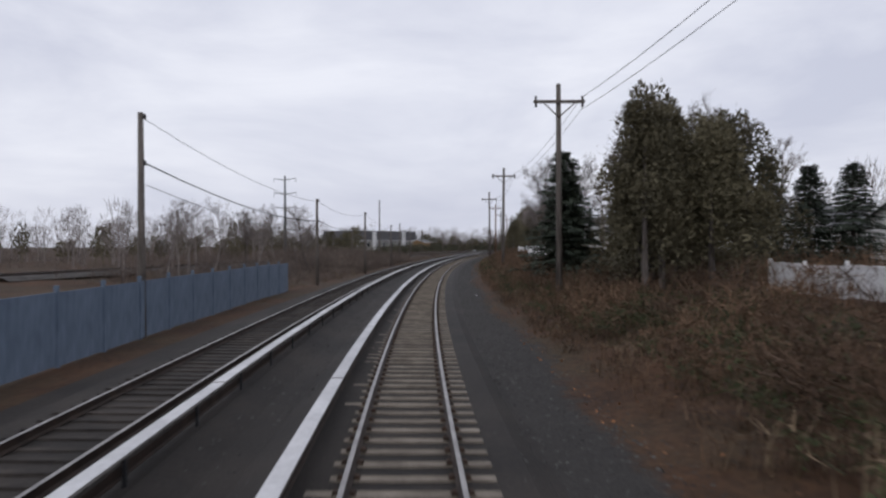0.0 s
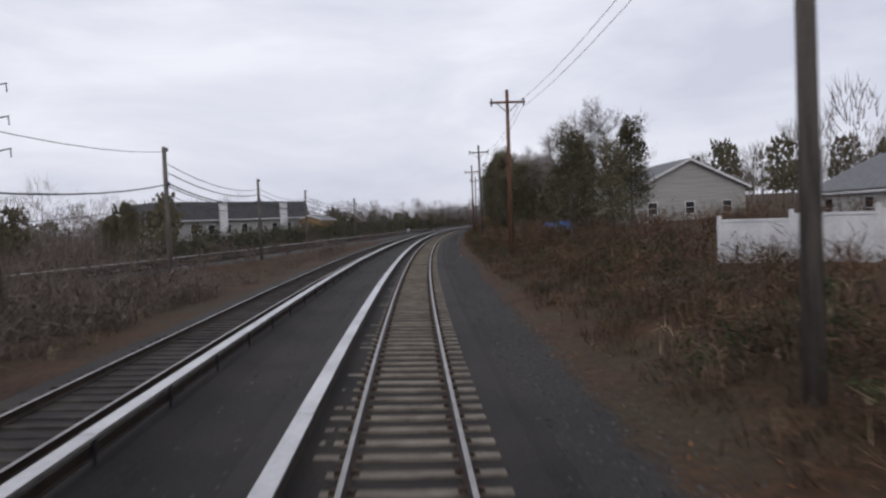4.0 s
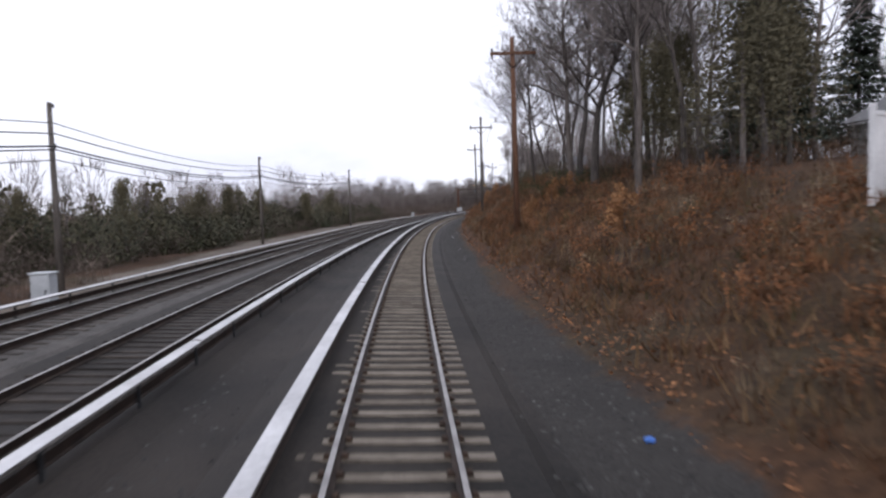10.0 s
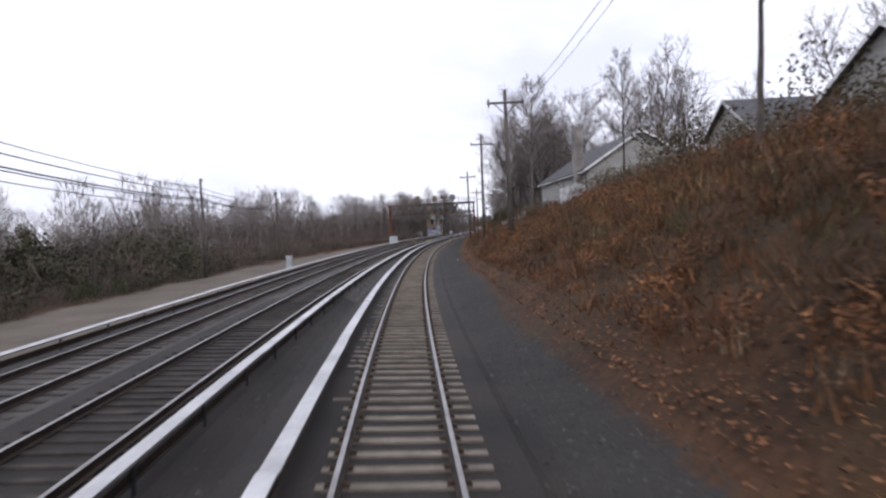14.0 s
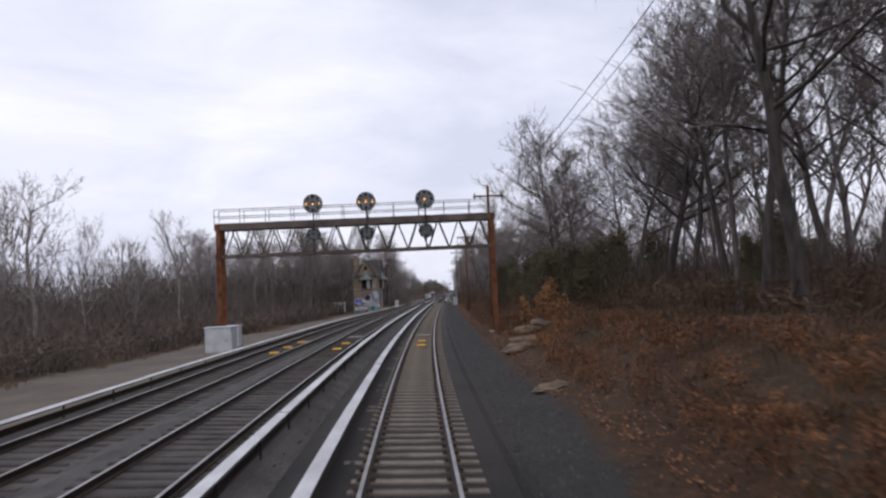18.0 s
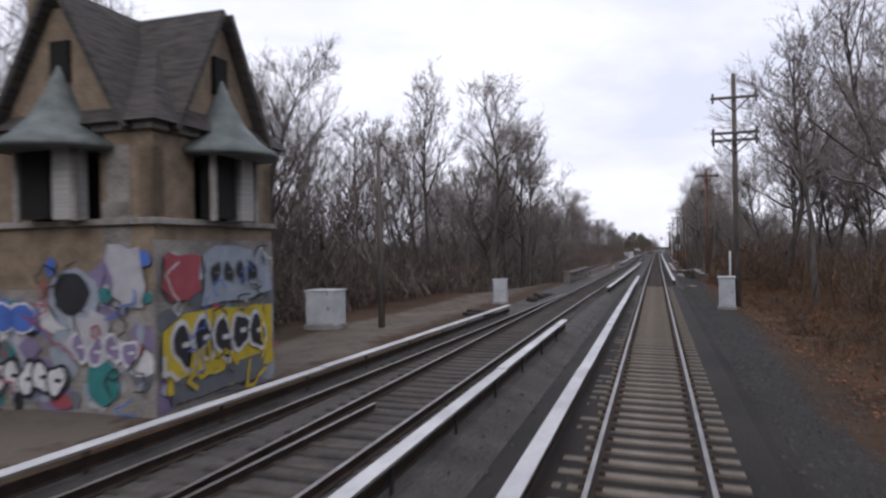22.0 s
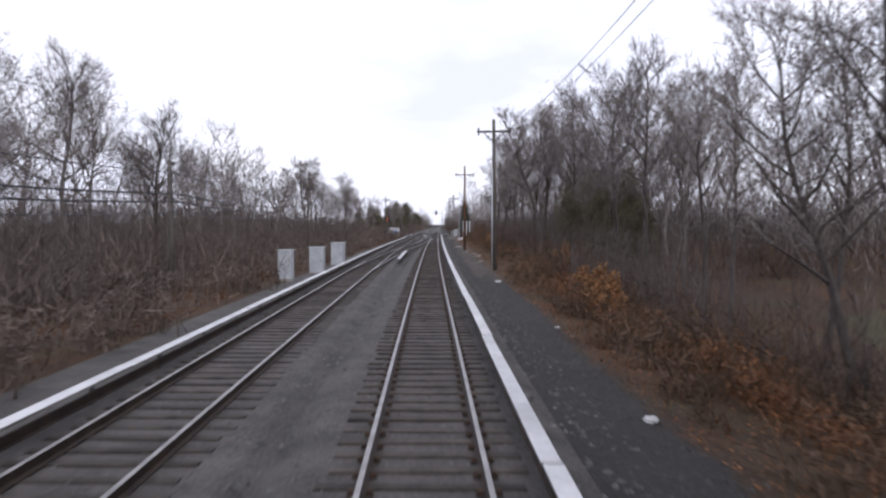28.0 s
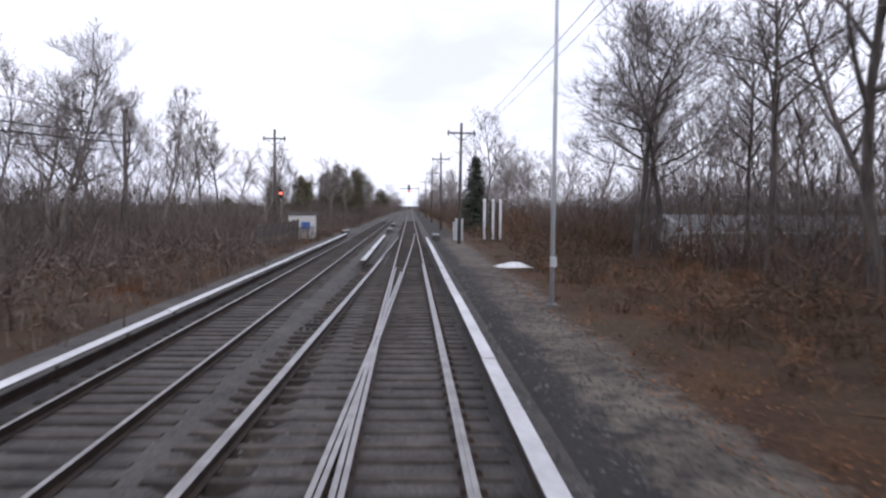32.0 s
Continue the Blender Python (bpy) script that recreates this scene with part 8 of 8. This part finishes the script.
rumpled("tarpaulin", 176, 14.0, 3.6, 2.4, 1.3, M_TARP, "crumpled bright blue tarpaulin over a heap", "tarpaulin", 2)
rumpled("plastic_sheet", 900.2, 5.7, 1.8, 1.4, 0.25, M_WHITE, "crumpled pale plastic sheet dumped on the path", "rubbish", 5)
mast = tagged(holder("slim_mast", spot(886, 4.9, -0.6)), "slim pale grey steel mast beside the path", "mast")
part("shaft", tube_data("shaft", (0, 0, 0), (0, 0, 11.5), 0.085, 0.055, M_BOX, 10), mast)
part("base_flange", tube_data("base_flange", (0, 0, 0.15), (0, 0, 0.25), 0.2, 0.2, M_STEEL, 10), mast)
part("junction_box", box_data("junction_box", (0.22, 0.16, 0.35), M_BOX, 0.02, (0, -0.14, 1.7)), mast)


def dead_boughs(s, l, spread, n, seed, label):
    """Pale fallen branches lying tangled on the bank."""
    rng = random.Random(seed)
    e = tagged(holder("fallen_branches", spot(s, l, ground_z(s, l))), label, "dead branches", "fallen branches")
    for i in range(n):
        p = Vector((rng.gauss(0, spread * 0.4), rng.gauss(0, spread), 0))
        a = rng.uniform(0, 6.28)
        rows, r = [], rng.uniform(0.011, 0.027)
        base = ground_z(s, l)
        q = p.copy()
        v, f = [], []
        steps = rng.randint(4, 7)
        for k in range(steps + 1):
            gz = ground_z(s + q.y, l + q.x) - base
            c = Vector((q.x, q.y, gz + 0.06 + 0.55 * math.sin(math.pi * k / steps) * rng.random()))
            rr = r * (1 - 0.75 * k / steps)
            for j in range(5):
                b = 6.283 * j / 5
                v.append((c.x + rr * math.cos(b) * abs(math.sin(a)), c.y + rr * math.cos(b) * abs(math.cos(a)) * 0.6, c.z + rr * math.sin(b)))
            a += rng.gauss(0, 0.45)
            q += Vector((math.cos(a), math.sin(a), 0)) * rng.uniform(0.3, 0.6)
        for k in range(steps):
            for j in range(5):
                f.append((k * 5 + j, k * 5 + (j + 1) % 5, (k + 1) * 5 + (j + 1) % 5, (k + 1) * 5 + j))
        part("branch", mesh_of("branch", v, f, M_DEADWOOD), e)


M_DEADWOOD = material("bleached_deadwood", (0.11, 0.085, 0.062), (0.27, 0.215, 0.16), 4.0, 0.9, bump=0.4)
dead_boughs(326.5, 6.4, 1.8, 34, 1, "tangle of pale fallen branches on the slope")
dead_boughs(328.0, 7.8, 2.2, 34, 2, "bleached dead branches lying on leaf-covered bank")
dead_boughs(331.5, 6.6, 1.2, 8, 3, "few pale dead boughs beside the path")
dead_boughs(243.5, 5.4, 0.8, 3, 4, "single pale fallen boughs in the grass")
dead_boughs(196, 6.8, 1.3, 30, 6, "pale tangle of dead brush on the bank")
dead_boughs(198.5, 8.0, 1.3, 12, 7, "bleached dead twigs heaped on the bank")
dead_boughs(15.5, 7.8, 1.0, 5, 5, "pale dead stems leaning in dark brush")
slab = tagged(holder("manhole_cover", spot(850.6, 3.75, -0.4, 8)), "square pale concrete manhole slab in the path", "manhole")
part("frame", box_data("frame", (1.0, 0.95, 0.12), M_CONC, 0.02, (0, 0, 0.05)), slab)
part("cover", box_data("cover", (0.78, 0.72, 0.05), M_CONC, 0.015, (0, 0, 0.125)), slab)
for s, l in ((930, 7.3), (930.4, 8.2), (931, 9.0)):
    p_ = tagged(holder("striped_post", spot(s, l, ground_z(s, l))), "tall white post with a dark side", "post", "white posts")
    part("post", box_data("post", (0.25, 0.25, 4.0), M_WHITE, 0.01, (0, 0, 2.0)), p_)
    part("dark_side", box_data("dark_side", (0.26, 0.2, 3.6), M_BLACK, 0, (-0.14, 0.0, 1.9)), p_)
# signal bracket, kiosk and switch gear at the far end
far_signal = tagged(holder("signal_mast", spot(1075, 2.6, -0.4)), "distant signal on a bracket arm over the line", "signal")
part("mast", tube_data("mast", (0, 0, 0), (0, 0, 9.3), 0.14, 0.11, M_STEEL, 10), far_signal)
part("bracket_arm", box_data("bracket_arm", (6.0, 0.2, 0.22), M_STEEL, 0.02, (-2.8, 0, 8.6)), far_signal)
lamp_head = part("signal_head", box_data("signal_head", (0.75, 0.35, 2.3), M_BLACK, 0.05, (-3.0, -0.25, 8.6)), far_signal)
for z in (7.9, 8.6, 9.3):
    part("lamp", tube_data("lamp", (-3.0, -0.43, z), (-3.0, -0.48, z), 0.16, 0.16, M_RED if z < 8 else M_LENS, 12), lamp_head)
kiosk = tagged(holder("line_hut", spot(934, -11.0, -0.5, 4)), "small pale lineside hut with a blue panel", "hut")
part("wall", box_data("wall", (2.6, 2.2, 2.5), M_SIDING, 0.02, (0, 0, 1.25)), kiosk)
part("roof", box_data("roof", (3.0, 2.6, 0.16), M_SLATE, 0.03, (0, 0, 2.58)), kiosk)
part("panel", box_data("panel", (0.9, 0.05, 0.7), M_TARP, 0.01, (0.4, -1.12, 1.4)), kiosk)
part("door", box_data("door", (0.75, 0.05, 1.9), M_GREYSIDE, 0.01, (-0.7, -1.12, 0.98)), kiosk)
stop = tagged(holder("signal_post", spot(931, -12.6, -0.5)), "slim lineside signal showing a red light", "signal")
part("post", tube_data("post", (0, 0, 0), (0, 0, 4.4), 0.06, 0.05, M_STEEL, 8), stop)
head_ = part("signal_head", box_data("signal_head", (0.34, 0.26, 0.8), M_BLACK, 0.03, (0, -0.1, 4.6)), stop)
part("lamp", tube_data("lamp", (0, -0.24, 4.6), (0, -0.29, 4.6), 0.1, 0.1, M_RED, 12), head_)
M_MACHINE = material("grimy_machine_case", (0.03, 0.03, 0.031), (0.09, 0.088, 0.086), 3.0, 0.6)
for s, l, turn in ((944, -2.35, 0), (966, -2.5, 3), (938, -7.0, -4), (928, 2.5, 2)):
    m_ = tagged(holder("switch_machine", spot(s, l, -0.25, turn)), "low dark switch machine with a pale lid beside the rail", "switch machine", "switch machines")
    part("case", box_data("case", (0.7, 1.5, 0.45), M_MACHINE, 0.05, (0, 0, 0.25)), m_)
    part("lid", box_data("lid", (0.6, 0.9, 0.1), M_BOX, 0.03, (0, 0.2, 0.51)), m_)
    part("throw_rod", tube_data("throw_rod", (0.3, -0.4, 0.1), (1.5 if l < 0 else -1.5, -0.4, 0.1), 0.03, 0.03, M_CLIP, 6), m_)
cabinet(928.5, 4.6, 0.9, 0.8, 1.6, "white upright cabinet at the path's end")
# broken pale slabs lying along the path edge
for s, l, w, d, turn in ((849.5, 4.4, 1.1, 0.5, 12), (834, 4.3, 1.5, 0.45, -6), (828, 4.7, 0.8, 0.4, 30), (821.5, 4.7, 1.3, 0.5, 4), (812, 4.5, 0.7, 0.35, -22), (644, 2.95, 0.9, 0.35, 20), (858, 4.9, 0.9, 0.5, -15)):
    b_ = new("broken_slab", box_data("broken_slab", (d, w, 0.1), M_CONC, 0.025, (0, 0, 0.05)))
    b_.matrix_world = spot(s, l, ground_z(s, l) - 0.015, turn)
    tagged(b_, "broken pale concrete slab lying on the path edge", "slab", "broken slabs")
# discarded sleepers beside the second track
for k, (s, l, turn, up) in enumerate(((627.2, -7.1, 62, 0), (628.4, -7.4, 48, 0), (629.3, -7.0, 75, 0), (628.5, -7.2, 20, 0.2), (631.8, -7.3, 80, 0), (632.6, -7.5, 66, 0), (617.5, -8.6, 70, 0), (619, -8.9, 58, 0))):
    b_ = new("discarded_sleeper", box_data("discarded_sleeper", (0.24, 1.9, 0.19), M_OLD_TIE, 0.02, (0, 0, 0.095)))
    b_.matrix_world = spot(s, l, -0.44 + up, turn)
    tagged(b_, "dark discarded timber sleeper beside the track", "sleeper", "discarded sleepers")

# small rubbish along the path
rng = random.Random(77)
M_SCRAP = material("grimy_plastic", (0.3, 0.3, 0.3), (0.55, 0.55, 0.54), 6.0, 0.7)
for s, l, big, mat in ((45, 3.3, 0.10, M_WHITE), (64, 3.4, 0.08, M_WHITE), (164.5, 3.4, 0.13, M_YELLOW), (165.5, 3.9, 0.08, M_WHITE), (172, 3.5, 0.08, M_WHITE), (196, 3.5, 0.1, M_WHITE), (219, 3.6, 0.2, M_BOX), (217, 4.4, 0.16, M_WHITE),
                       (246, 3.2, 0.08, M_WHITE), (269, 3.4, 0.12, M_TARP), (300, 3.1, 0.09, M_WHITE), (308, 3.2, 0.08, M_WHITE), (325, 3.0, 0.14, M_WHITE), (333, 3.5, 0.1, M_WHITE), (430, 3.4, 0.12, M_WHITE),
                       (541, 3.7, 0.1, M_WHITE), (569, 5.4, 0.1, M_WHITE), (762, 3.9, 0.22, M_WHITE), (773, 4.3, 0.14, M_WHITE), (790, 4.0, 0.3, M_WHITE), (824, 5.2, 0.25, M_WHITE), (168, -2.4, 0.1, M_WHITE), (171, -2.2, 0.08, M_WHITE), (85, -2.6, 0.09, M_WHITE)):
    big, mat = big * 0.6, M_SCRAP if mat is M_WHITE else mat
    bm = bmesh.new()
    bmesh.ops.create_icosphere(bm, subdivisions=2, radius=big)
    for v in bm.verts:
        v.co = Vector((v.co.x * 1.3, v.co.y, v.co.z * 0.5)) * rng.uniform(0.75, 1.2)
    me = bpy.data.meshes.new("litter_scrap")
    bm.to_mesh(me)
    bm.free()
    me.materials.append(mat)
    ob = new("litter_scrap", me)
    ob.matrix_world = spot(s, l, (ground_z(s, l) if l > 0 else -0.42) + big * 0.3, rng.uniform(0, 360))
    tagged(ob, "crumpled bright scrap of litter on the stones", "litter", "litter scraps")
